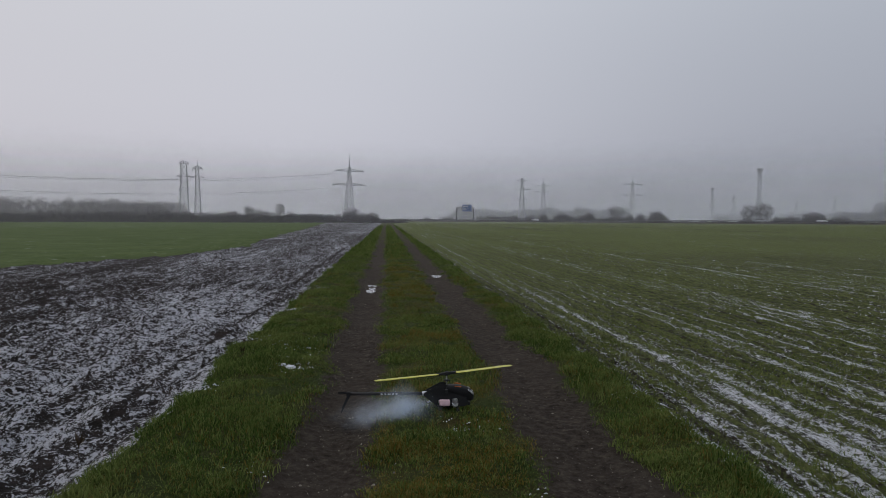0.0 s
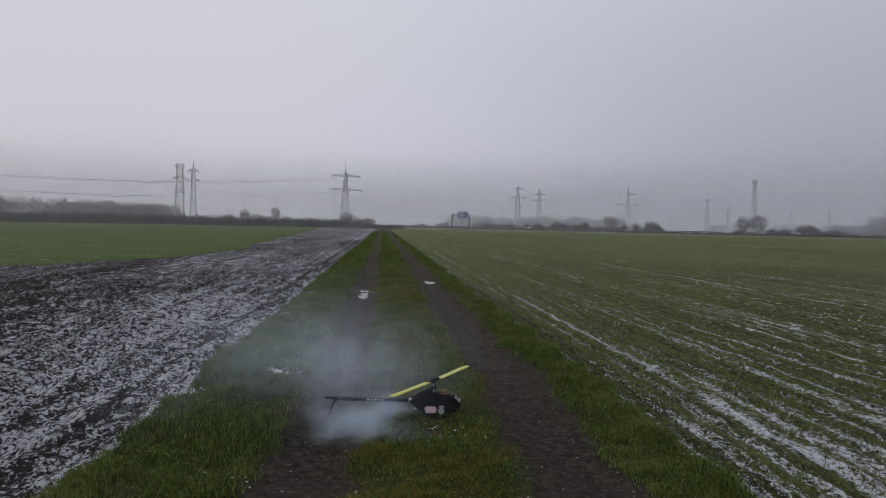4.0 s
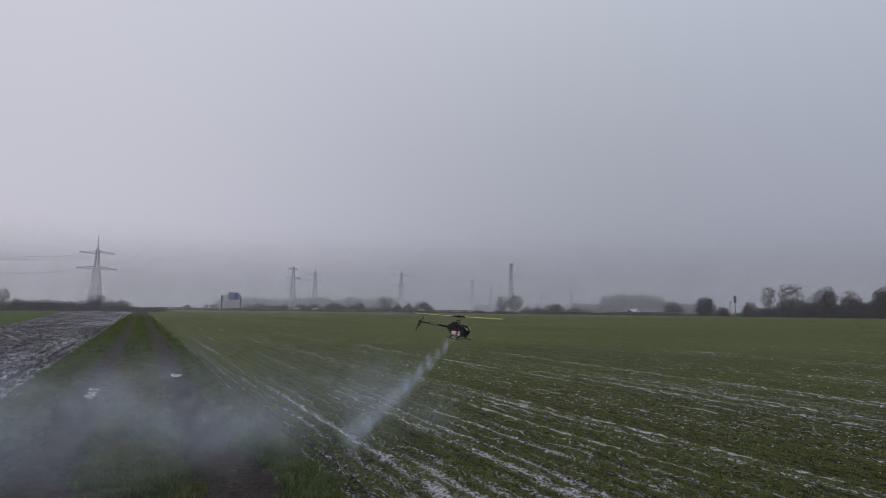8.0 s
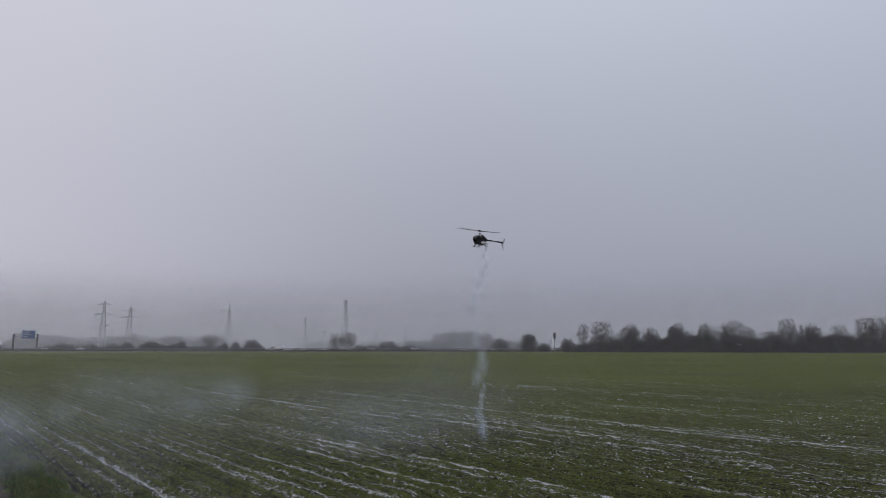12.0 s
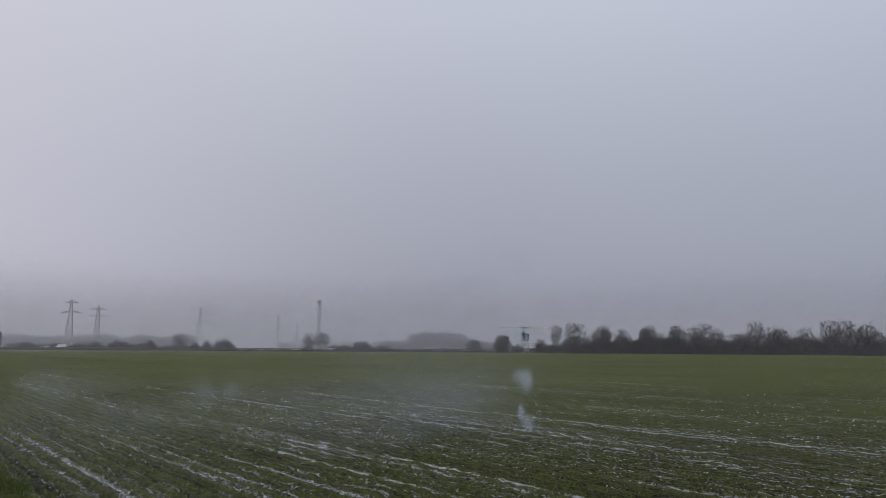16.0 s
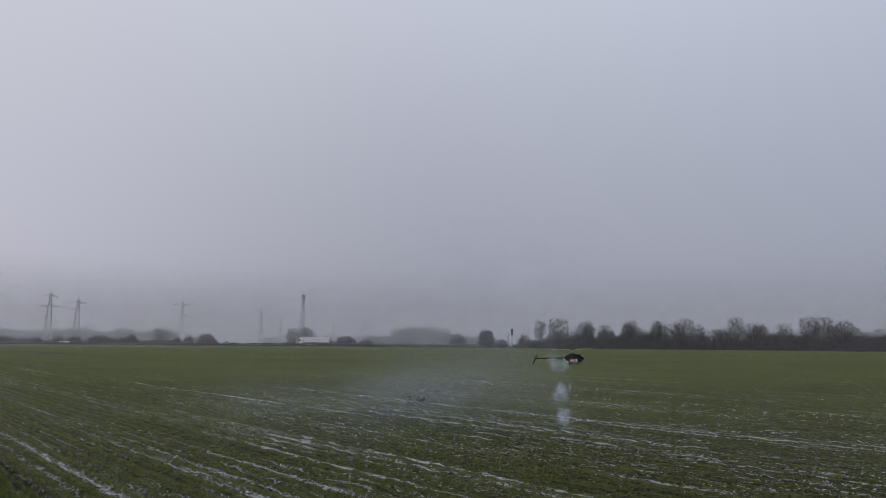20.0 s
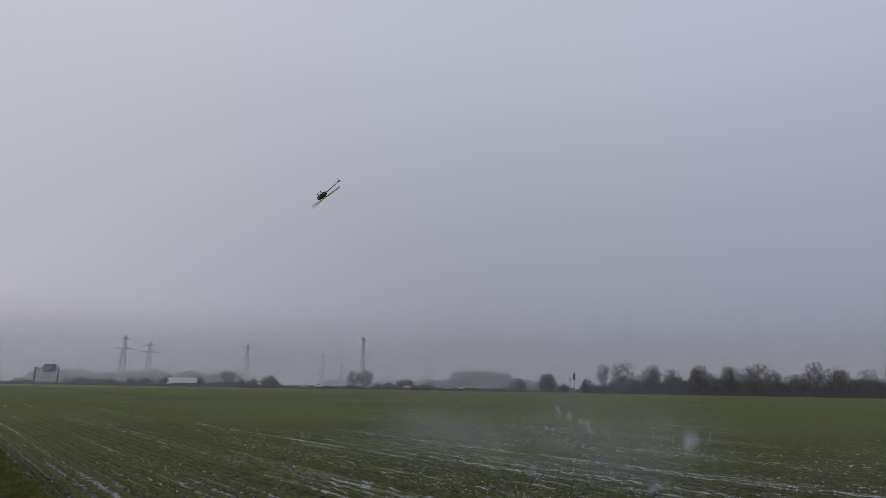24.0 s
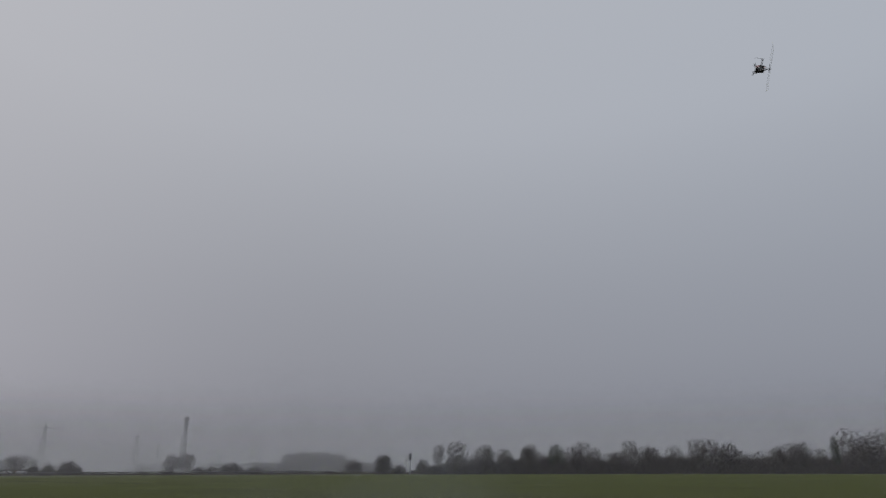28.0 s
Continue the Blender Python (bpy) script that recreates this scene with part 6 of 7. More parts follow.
def lorry():
    top = thing("articulated_lorry", "white articulated lorry with a plain box trailer", "lorry", "motorway traffic")
    bm = bmesh.new()
    slab_loft(bm, [(5.7, 0.5), (7.9, 0.5), (7.95, 1.6), (7.7, 3.2), (7.2, 3.75), (5.75, 3.8)], 1.22, 0.08)
    cab = part("cab", bm_mesh("cab", bm, PAINTS["white"]), top)
    bm = bmesh.new()
    slab_loft(bm, [(6.6, 1.75), (7.98, 1.75), (7.78, 2.75), (6.6, 2.75)], 1.235, 0.05)
    part("windows", bm_mesh("windows", bm, M_GLASS), cab)
    bm = bmesh.new()
    box(bm, -7.9, 5.3, -1.25, 1.25, 1.2, 4.0, 0.05)
    trailer = part("trailer_box", bm_mesh("trailer_box", bm, M_WHITE), top)
    for k in range(12):
        bm = bmesh.new()
        box(bm, -7.75 + 1.16 * k, -7.68 + 1.16 * k, -1.262, -1.245, 1.3, 3.9)
        part("side_rib", bm_mesh("side_rib", bm, M_WHITE), trailer)
    bm = bmesh.new()
    box(bm, -7.7, 6.4, -0.5, 0.5, 0.85, 1.2, 0.03)
    part("chassis", bm_mesh("chassis", bm, M_DARK), top)
    bm = bmesh.new()
    box(bm, -3.2, 2.6, -1.2, -1.14, 0.45, 1.15, 0.02)
    part("side_guard", bm_mesh("side_guard", bm, M_DARK), top)
    wheels(top, [(x, y, 0.5) for x in (-6.2, -4.9, -3.6, 4.6, 7.1) for y in (-1.02, 1.02)], BIG_WHEEL)
    return top


# (seconds, place along the road then, speed, lane offset, paint, van)
TRAFFIC = ((0, -175, 34, -3.0, "white", 0), (0, -55, 30, -6.3, "silver", 0), (0, -31, 35, -3.0, "white", 0), (5, -210, 35, -6.3, "silver", 0), (8, -169, 37, -3.0, "white", 0), (12, -214, 41, -3.0, "white", 0), (13, -9, 34, -6.3, "silver", 0), (17, -14, 36, -3.0, "white", 0), (23, -116, 37, -3.0, "white", 0), (23, -68, 35, -6.3, "white", 0), (25, -39, -32, 9.5, "white", 0))
TRAFFIC_2 = ((23, 14, 36, -3.0, "silver", 0), (28, -124, 37, -3.0, "white", 0), (8, 6, -26, 9.5, "white", 0), (12, -96, -25, 13.0, "white", 1), (5, -153, -32, 9.5, "silver", 0), (17, -24, -31, 9.5, "dark", 0), (13, -163, -33, 9.5, "blue", 0), (0, -60, -31, 9.5, "silver", 0))
VEHICLES = [(car(paint, van), t, s, v, off) for t, s, v, off, paint, van in TRAFFIC + TRAFFIC_2] + [(lorry(), 20, -52.9, -26.3, 13.0), (lorry(), 28, 99.1, -25.0, 13.0)]


# where the helicopter is: seconds, place, turn
HELI_ROWS = [
    (0, 0.529, 5.663, 0.142, -0.0, -0.0, -3.3),
    (1, 0.529, 5.663, 0.142, -0.0, -0.0, -3.9),
    (2, 0.529, 5.663, 0.142, -0.0, -0.0, -4.4),
    (3, 0.529, 5.663, 0.142, -0.0, -0.0, -4.8),
    (4, 0.529, 5.663, 0.142, -0.0, -0.0, -5.0),
    (4.5, 0.529, 5.663, 0.142, -0.0, -0.0, -5.1),
    (4.6, 0.529, 5.663, 0.142, -0.0, -0.0, -5.8),
    (4.7, 0.548, 5.654, 0.139, -0.0, -0.0, -6.4),
    (4.8, 0.569, 5.634, 0.151, -0.0, -0.0, -7.0),
    (4.9, 0.584, 5.593, 0.207, -0.0, -0.0, -7.6),
    (5, 0.589, 5.597, 0.268, -0.0, -0.0, -8.2),
    (5.1, 0.631, 5.694, 0.320, 0.0, 1.0, -7.7),
    (5.2, 0.685, 5.818, 0.363, 0.0, 2.0, -7.2),
    (5.3, 0.722, 5.924, 0.386, 0.0, 3.0, -6.6),
    (5.4, 0.765, 6.025, 0.401, -0.0, 4.0, -6.1),
    (5.5, 0.831, 6.124, 0.415, 0.0, 3.5, -5.7),
    (5.6, 0.910, 6.221, 0.431, 0.0, 3.0, -5.5),
    (5.7, 1.000, 6.311, 0.455, 0.0, 2.5, -5.3),
    (5.8, 1.100, 6.412, 0.485, 0.0, 2.0, -5.2),
    (5.9, 1.207, 6.558, 0.517, 0.0, -0.5, -5.1),
    (6, 1.323, 6.700, 0.560, 0.0, -3.0, -5.0),
    (6.1, 1.449, 6.788, 0.634, 0.0, -3.0, -6.2),
    (6.2, 1.585, 6.863, 0.706, 0.0, -3.0, -7.4),
    (6.3, 1.738, 6.953, 0.742, -0.0, -3.0, -8.8),
    (6.4, 1.892, 7.046, 0.767, 0.0, -3.0, -10.1),
    (6.5, 2.030, 7.134, 0.795, 0.0, -2.0, -11.2),
    (6.6, 2.171, 7.226, 0.822, -0.0, -1.0, -12.3),
    (6.7, 2.334, 7.329, 0.845, 0.0, 0.0, -13.6),
    (6.8, 2.506, 7.435, 0.873, 0.0, 1.0, -14.9),
    (6.9, 2.679, 7.543, 0.920, 0.0, 1.3, -16.2),
    (7, 2.851, 7.638, 0.976, 0.0, 1.7, -17.5),
    (7.1, 3.018, 7.690, 1.031, 0.0, 2.0, -18.6),
    (7.2, 3.185, 7.741, 1.095, 0.0, 2.3, -19.7),
    (7.3, 3.349, 7.834, 1.181, -0.0, 2.7, -20.6),
    (7.4, 3.532, 7.944, 1.273, 0.0, 3.0, -21.6),
    (7.5, 3.764, 8.065, 1.365, 0.0, 3.0, -28.5),
    (7.6, 4.009, 8.192, 1.445, 0.0, 3.0, -35.4),
    (7.7, 4.231, 8.317, 1.491, 0.0, 3.0, -42.6),
    (7.8, 4.449, 8.442, 1.522, -0.0, 3.0, -49.8),
    (7.9, 4.678, 8.566, 1.552, 0.0, 4.5, -60.5),
    (8, 4.893, 8.682, 1.565, -0.0, 6.0, -71.2),
    (8.1, 5.048, 8.782, 1.538, 0.0, 5.5, -83.2),
    (8.2, 5.211, 8.863, 1.504, 0.0, 5.0, -95.2),
    (8.3, 5.449, 8.910, 1.495, 0.0, 4.5, -111.3),
    (8.4, 5.710, 8.942, 1.490, 0.0, 4.0, -127.4),
    (8.5, 5.969, 8.977, 1.487, -0.0, 4.0, -150.5),
    (8.6, 6.211, 9.002, 1.465, -0.0, 4.0, -173.5),
    (8.7, 6.402, 9.010, 1.388, 0.0, 4.0, 166.7),
    (8.8, 6.572, 9.012, 1.301, 0.0, 4.0, 147.0),
    (8.9, 6.747, 9.017, 1.239, 0.0, 4.0, 127.3),
    (9, 6.912, 9.028, 1.195, 0.0, 4.0, 107.6),
    (9.1, 7.064, 9.055, 1.177, -0.0, 1.0, 78.6),
    (9.2, 7.196, 9.079, 1.167, 0.0, -2.0, 49.6),
    (9.3, 7.295, 9.071, 1.142, 0.0, -5.0, 25.7),
    (9.4, 7.381, 9.073, 1.118, 0.0, -8.0, 1.9),
    (9.5, 7.474, 9.124, 1.113, 0.0, -6.5, -16.3),
    (9.6, 7.561, 9.196, 1.105, 0.0, -5.0, -34.4),
    (9.7, 7.620, 9.279, 1.077, 0.0, -3.5, -57.9),
    (9.8, 7.691, 9.350, 1.034, 0.0, -2.0, -81.4),
    (9.9, 7.832, 9.377, 0.979, 0.0, -0.6, -105.4),
    (10, 7.974, 9.385, 0.910, -0.0, 0.8, -129.4),
    (10.1, 8.050, 9.381, 0.801, 0.0, 2.2, -164.9),
    (10.2, 8.112, 9.387, 0.738, 0.0, 3.6, 159.7),
    (10.3, 8.202, 9.467, 0.960, 0.0, 5.0, 127.0),
    (10.4, 8.405, 9.598, 1.534, 0.0, 6.5, 96.6),
    (10.5, 8.653, 9.649, 2.343, 0.0, 8.0, 65.9),
    (10.6, 8.780, 9.621, 2.995, 0.0, 6.8, 27.9),
    (10.7, 8.936, 9.593, 3.222, 0.0, 5.5, -17.7),
    (10.8, 9.045, 9.635, 3.198, -0.0, 4.2, -58.5),
    (10.9, 9.136, 9.725, 2.907, 0.0, 3.0, -94.5),
    (11, 9.194, 9.717, 2.377, 0.0, 5.5, -130.7),
    (11.1, 9.314, 9.758, 1.750, -0.0, 8.0, -177.7),
    (11.2, 9.376, 9.689, 1.293, 0.0, 5.4, 140.2),
    (11.3, 9.492, 9.711, 1.162, -0.0, 2.8, 103.3),
    (11.4, 9.562, 9.657, 1.301, -0.0, 0.2, 66.2),
    (11.5, 9.683, 9.697, 1.779, 0.0, -2.4, 29.6),
    (11.6, 9.723, 9.639, 2.521, 0.0, -5.0, -6.7),
    (11.7, 9.758, 9.649, 3.379, -0.0, -3.0, -42.8),
    (11.8, 9.727, 9.689, 4.045, 0.0, -1.0, -83.5),
    (11.9, 9.698, 9.677, 4.216, 0.0, 1.0, -124.3),
    (12, 9.806, 9.740, 4.108, 0.0, 3.0, -166.9),
    (12.1, 9.885, 9.747, 3.721, 0.0, 1.6, 150.0),
    (12.2, 10.064, 9.800, 3.208, -0.0, 0.2, 113.4),
    (12.3, 10.170, 9.764, 2.596, 0.0, -1.2, 79.6),
    (12.4, 10.219, 9.740, 2.141, 0.0, -2.6, 46.1),
    (12.5, 10.284, 9.680, 1.830, 0.0, -4.0, 0.7),
    (12.6, 10.314, 9.651, 1.825, 0.0, -2.3, -44.5),
    (12.7, 10.325, 9.638, 2.089, 0.0, -0.7, -83.7),
    (12.8, 10.282, 9.655, 2.590, 0.0, 1.0, -122.6),
    (12.9, 10.252, 9.617, 3.224, -0.0, 2.7, -163.0),
    (13, 10.192, 9.617, 3.596, -0.0, 4.3, 156.3),
    (13.1, 10.205, 9.606, 3.586, 0.0, 6.0, 117.7),
    (13.2, 10.294, 9.571, 3.266, 0.0, 3.8, 81.4),
    (13.3, 10.402, 9.524, 2.744, 0.0, 1.5, 44.9),
    (13.4, 10.463, 9.500, 2.106, -0.0, -0.8, -0.3),
    (13.5, 10.495, 9.468, 1.672, 0.0, -3.0, -45.5),
    (13.6, 10.584, 9.521, 1.535, 0.0, -2.7, -83.5),
    (13.7, 10.670, 9.575, 1.642, 0.0, -2.4, -121.5),
    (13.8, 10.725, 9.595, 2.119, 0.0, -2.1, -159.5),
    (13.9, 10.770, 9.605, 2.749, 0.0, -1.8, 162.5),
    (14, 10.811, 9.610, 3.331, 0.0, -1.5, 124.5),
    (14.1, 10.841, 9.600, 3.859, 0.0, -1.2, 86.5),
    (14.2, 10.875, 9.591, 4.267, 0.0, -0.9, 48.5),
    (14.3, 10.955, 9.625, 4.274, 0.0, -0.6, 10.5),
    (14.4, 11.083, 9.705, 3.882, 0.0, -0.3, -27.5),
    (14.5, 11.205, 9.775, 3.359, 0.0, 0.0, -65.6),
    (14.6, 11.294, 9.808, 2.688, 0.0, 0.3, -103.6),
    (14.7, 11.367, 9.822, 2.020, -0.0, 0.7, -141.7),
    (14.8, 11.435, 9.825, 1.846, 0.0, 1.0, -179.7),
    (14.9, 11.496, 9.818, 2.131, 0.0, 1.3, 142.2),
    (15, 11.545, 9.789, 2.605, 0.0, 1.6, 104.1),
    (15.1, 11.575, 9.723, 3.252, -0.0, 1.9, 65.9),
    (15.2, 11.595, 9.641, 3.982, 0.0, 2.2, 27.8),
    (15.3, 11.618, 9.584, 4.463, 0.0, 2.5, -10.4),
    (15.4, 11.644, 9.543, 4.727, -0.0, 2.8, -48.5),
    (15.5, 11.660, 9.525, 4.897, 0.0, 3.1, -93.5),
    (15.6, 11.620, 9.596, 4.808, 0.0, 3.4, -138.2),
    (15.7, 11.694, 9.656, 4.284, 0.0, 3.7, 171.7),
    (15.8, 11.849, 9.792, 3.524, 0.0, 4.0, 123.6),
    (15.9, 12.028, 9.845, 2.687, 0.0, 2.4, 82.4),
    (16, 12.129, 9.911, 2.156, -0.0, 0.8, 41.4),
    (16.1, 12.210, 9.974, 1.791, 0.0, -0.8, 0.4),
    (16.2, 12.284, 10.042, 1.787, 0.0, -2.4, -40.5),
    (16.3, 12.332, 10.135, 2.113, -0.0, -4.0, -74.2),
    (16.4, 12.296, 10.293, 2.740, -0.0, -2.6, -105.8),
    (16.5, 12.286, 10.348, 3.583, -0.0, -1.2, -137.8),
    (16.6, 12.215, 10.406, 4.422, 0.0, 0.2, -178.4),
    (16.7, 12.184, 10.453, 4.938, 0.0, 1.6, 140.9),
    (16.8, 12.223, 10.533, 5.034, 0.0, 3.0, 98.6),
    (16.9, 12.360, 10.612, 4.759, -0.0, 2.8, 55.6),
    (17, 12.419, 10.698, 4.131, -0.0, 2.5, 14.2),
    (17.1, 12.491, 10.759, 3.321, -0.0, 2.2, -26.8),
    (17.2, 12.465, 10.861, 2.568, 0.0, 2.0, -61.9),
    (17.3, 12.395, 10.955, 2.137, -0.0, 1.3, -91.5),
    (17.4, 12.392, 10.898, 1.970, -0.0, 0.6, -121.6),
    (17.5, 12.394, 10.812, 2.011, -0.0, -0.1, -153.5),
    (17.6, 12.368, 10.753, 2.435, 0.0, -0.9, 173.1),
    (17.7, 12.333, 10.666, 3.060, 0.0, -1.6, 139.6),
    (17.8, 12.298, 10.427, 3.910, 0.0, -2.3, 92.4),
    (17.9, 12.202, 10.191, 4.646, 0.0, -3.0, 42.0),
    (18, 12.117, 10.007, 5.149, 0.0, -3.7, -3.3),
    (18.1, 12.091, 9.958, 5.166, 0.0, -4.4, -48.4),
    (18.2, 12.100, 9.970, 4.833, 0.0, -5.1, -89.3),
    (18.3, 12.147, 10.008, 4.109, -0.0, -5.9, -130.2),
    (18.4, 12.204, 10.035, 3.270, 0.0, -6.6, -169.8),
    (18.5, 12.238, 9.991, 2.552, -0.0, -7.3, 150.9),
    (18.6, 12.270, 9.905, 2.029, 0.0, -8.0, 110.6),
    (18.7, 12.312, 9.782, 1.880, 0.0, -7.0, 69.2),
    (18.8, 12.359, 9.647, 2.035, 0.0, -6.0, 28.3),
    (18.9, 12.423, 9.532, 2.543, 0.0, -5.0, -11.3),
    (19, 12.458, 9.433, 3.228, 0.0, -4.0, -50.8),
    (19.1, 12.380, 9.367, 4.018, 0.0, -1.5, -95.8),
    (19.2, 12.305, 9.310, 4.657, 0.0, 1.0, -140.8),
    (19.3, 12.337, 9.237, 4.806, -0.0, 3.5, 178.0),
    (19.4, 12.424, 9.165, 4.647, 0.0, 6.0, 136.7),
    (19.5, 12.563, 9.104, 4.213, 0.0, 4.7, 100.3),
    (19.6, 12.714, 9.046, 3.612, 0.0, 3.3, 65.2),
    (19.7, 12.828, 8.990, 2.923, 0.0, 2.0, 29.0),
    (19.8, 12.923, 8.926, 2.273, 0.0, 0.7, -11.4),
    (19.9, 13.001, 8.844, 1.847, 0.0, -0.7, -51.8),
    (20, 13.053, 8.753, 1.555, -0.0, -2.0, -59.2),
    (20.1, 13.064, 8.664, 1.385, 0.0, -2.6, -69.5),
    (20.2, 13.050, 8.572, 1.286, 0.0, -3.2, -79.7),
    (20.3, 12.999, 8.467, 1.235, 0.0, -3.8, -89.9),
    (20.4, 13.055, 8.391, 1.293, 0.0, -4.4, -100.3),
    (20.5, 12.983, 8.328, 1.455, -0.0, -5.0, -85.3),
    (20.6, 12.954, 8.247, 1.761, 0.0, -3.5, -82.5),
    (20.7, 12.933, 8.163, 2.096, -0.0, -2.1, -79.8),
    (20.8, 12.902, 8.081, 2.455, 0.0, -0.6, -76.9),
    (20.9, 12.853, 7.996, 2.883, -0.0, 0.9, -74.1),
    (21, 12.796, 7.907, 3.361, -0.0, 2.4, -71.3),
    (21.1, 12.738, 7.828, 3.780, -0.0, 3.8, -68.4),
    (21.2, 12.689, 7.770, 4.032, -0.0, 5.3, -65.5),
    (21.3, 12.654, 7.734, 4.073, 0.0, 6.8, -62.5),
    (21.4, 12.627, 7.716, 3.968, 0.0, 8.2, -59.5),
    (21.5, 12.599, 7.713, 3.763, 0.0, 9.7, -56.5),
    (21.6, 12.559, 7.725, 3.509, 0.0, 11.2, -56.4),
    (21.7, 12.506, 7.756, 3.174, 0.0, 12.6, -56.1),
    (21.8, 12.443, 7.806, 2.746, -0.0, 14.1, -55.8),
    (21.9, 12.374, 7.863, 2.306, 0.0, 15.6, -55.5),
    (22, 12.301, 7.918, 1.931, 0.0, 17.1, -55.1),
    (22.1, 12.212, 7.976, 1.657, 0.0, 18.5, -54.7),
    (22.2, 12.117, 8.032, 1.493, 0.0, 20.0, -54.3),
    (22.3, 12.042, 8.065, 1.479, 0.0, 20.0, -54.0),
    (22.4, 11.982, 8.080, 1.616, 6.9, 32.5, -46.5),
    (22.5, 11.946, 8.070, 1.855, 17.1, 43.9, -35.6),
    (22.6, 12.007, 7.967, 2.417, 26.6, 66.4, -24.2),
    (22.7, 12.050, 8.043, 2.815, 58.9, 79.5, 9.5),
    (22.8, 12.044, 8.178, 3.134, 91.2, 81.4, 42.4),
    (22.9, 12.016, 8.357, 3.304, 125.7, 79.9, 77.6),
    (23, 11.986, 8.689, 3.509, 145.9, 76.0, 98.4),
    (23.1, 11.932, 9.216, 3.624, 156.7, 71.1, 110.0),
    (23.2, 11.828, 9.918, 3.789, 162.7, 65.7, 116.8),
    (23.3, 11.621, 10.694, 3.935, 168.8, 59.0, 127.7),
    (23.4, 11.453, 11.646, 4.189, 171.8, 51.9, 135.6),
    (23.5, 11.234, 12.706, 4.513, 179.9, 44.3, 150.2),
    (23.6, 10.991, 13.825, 4.964, -175.4, 35.7, 161.7),
    (23.7, 10.719, 14.993, 5.568, -176.9, 27.4, 169.4),
    (23.8, 10.646, 16.502, 6.454, -179.5, 19.3, 177.0),
    (23.9, 10.684, 18.220, 7.467, -155.3, 32.9, 169.6),
    (24, 10.757, 19.968, 8.445, -128.0, 48.1, 169.6),
    (24.1, 10.881, 21.670, 9.261, -123.8, 68.0, 144.4),
    (24.2, 10.977, 23.379, 10.008, 170.0, 82.4, 50.8),
    (24.3, 10.936, 25.165, 10.752, 21.2, 62.0, -93.4),
    (24.4, 10.851, 26.897, 11.449, 14.5, 27.5, -94.8),
    (24.5, 10.765, 28.436, 12.142, -4.2, -7.3, -95.4),
    (24.6, 10.705, 29.881, 12.643, -28.2, -40.1, -82.3),
    (24.7, 10.730, 31.335, 12.723, -34.2, -50.1, -88.8),
    (24.8, 10.790, 32.651, 12.536, -39.5, -60.5, -95.1),
    (24.9, 10.852, 33.706, 12.159, -33.5, -64.9, -102.0),
    (25, 10.917, 34.528, 11.596, -25.0, -68.8, -111.3),
    (25.1, 10.967, 35.083, 10.840, -34.9, -68.7, -115.1),
    (25.2, 11.030, 35.436, 10.005, -44.9, -69.0, -119.0),
    (25.3, 11.145, 35.673, 9.216, -61.8, -65.6, -124.4),
    (25.4, 11.261, 35.693, 8.425, -77.5, -62.9, -131.3),
    (25.5, 11.334, 35.382, 7.608, -105.6, -55.8, -131.4),
    (25.6, 11.382, 34.861, 6.818, -129.7, -49.5, -136.6),
    (25.7, 11.414, 34.253, 6.107, -146.4, -41.8, -136.8),
    (25.8, 11.411, 33.438, 5.456, -161.6, -34.4, -139.8),
    (25.9, 11.347, 32.298, 4.856, -166.7, -27.7, -140.2),
    (26, 11.253, 30.952, 4.335, -171.6, -21.1, -141.3),
    (26.1, 11.146, 29.462, 3.922, -173.5, -19.1, -143.2),
    (26.2, 11.035, 27.891, 3.603, -175.5, -17.1, -145.1),
    (26.3, 10.938, 26.369, 3.390, -176.5, -17.0, -149.6),
    (26.4, 10.844, 24.764, 3.237, -177.4, -16.9, -154.2),
    (26.5, 10.740, 22.948, 3.098, -178.4, -16.8, -158.8),
    (26.6, 10.645, 21.039, 2.986, -179.3, -16.9, -163.4),
    (26.7, 10.559, 19.102, 2.885, 176.0, -16.2, -172.0),
    (26.8, 10.528, 17.163, 2.837, 171.3, -16.1, 179.4),
    (26.9, 10.625, 15.295, 2.893, 166.8, -14.4, 172.5),
    (27, 10.761, 13.417, 3.018, 162.1, -13.2, 165.4),
    (27.1, 10.846, 11.388, 3.284, 167.6, -6.2, 157.1),
    (27.2, 10.826, 9.258, 3.587, 172.1, 1.5, 149.5),
    (27.3, 10.838, 7.230, 4.059, 178.1, 6.1, 143.5),
    (27.4, 10.876, 5.465, 4.569, -176.4, 11.3, 137.9),
    (27.5, 10.915, 4.074, 5.164, -171.1, 15.4, 134.3),
    (27.6, 11.160, 2.992, 5.890, -165.9, 19.8, 131.0),
    (27.7, 11.669, 2.159, 6.790, -161.7, 27.5, 135.4),
    (27.8, 12.402, 1.596, 7.823, -156.5, 34.8, 140.7),
    (27.9, 13.368, 1.518, 9.028, -120.8, 45.1, 177.1),
    (28, 14.990, 1.937, 10.428, -110.9, 44.0, -178.1),
]
# the way the exhaust blows, by time: to the right, away and up, as seen from the standpoint
JET_WAY = ((0, -0.80, -0.55, -0.25), (2.6, -0.80, -0.5, -0.3), (2.9, -0.85, -0.12, -0.4), (5.0, -0.85, -0.15, -0.55), (5.5, -0.85, -0.1, -0.5), (6.0, -0.6, 0, -0.85), (6.25, -0.35, 0, -0.95), (6.8, -0.7, 0, -0.7), (7.0, -0.5, 0, -0.85), (7.5, -0.35, 0, -0.95), (8.0, -0.35, 0, -0.95), (8.2, -0.6, 0, -0.8), (8.5, -0.5, 0, -0.85), (9.0, -0.2, 0, -1), (9.5, -0.5, 0, -0.85), (10, -0.3, 0, -0.9), (10.5, 0, 0, -1), (22.5, -0.1, 0, -1), (28, 0, 0, -1))
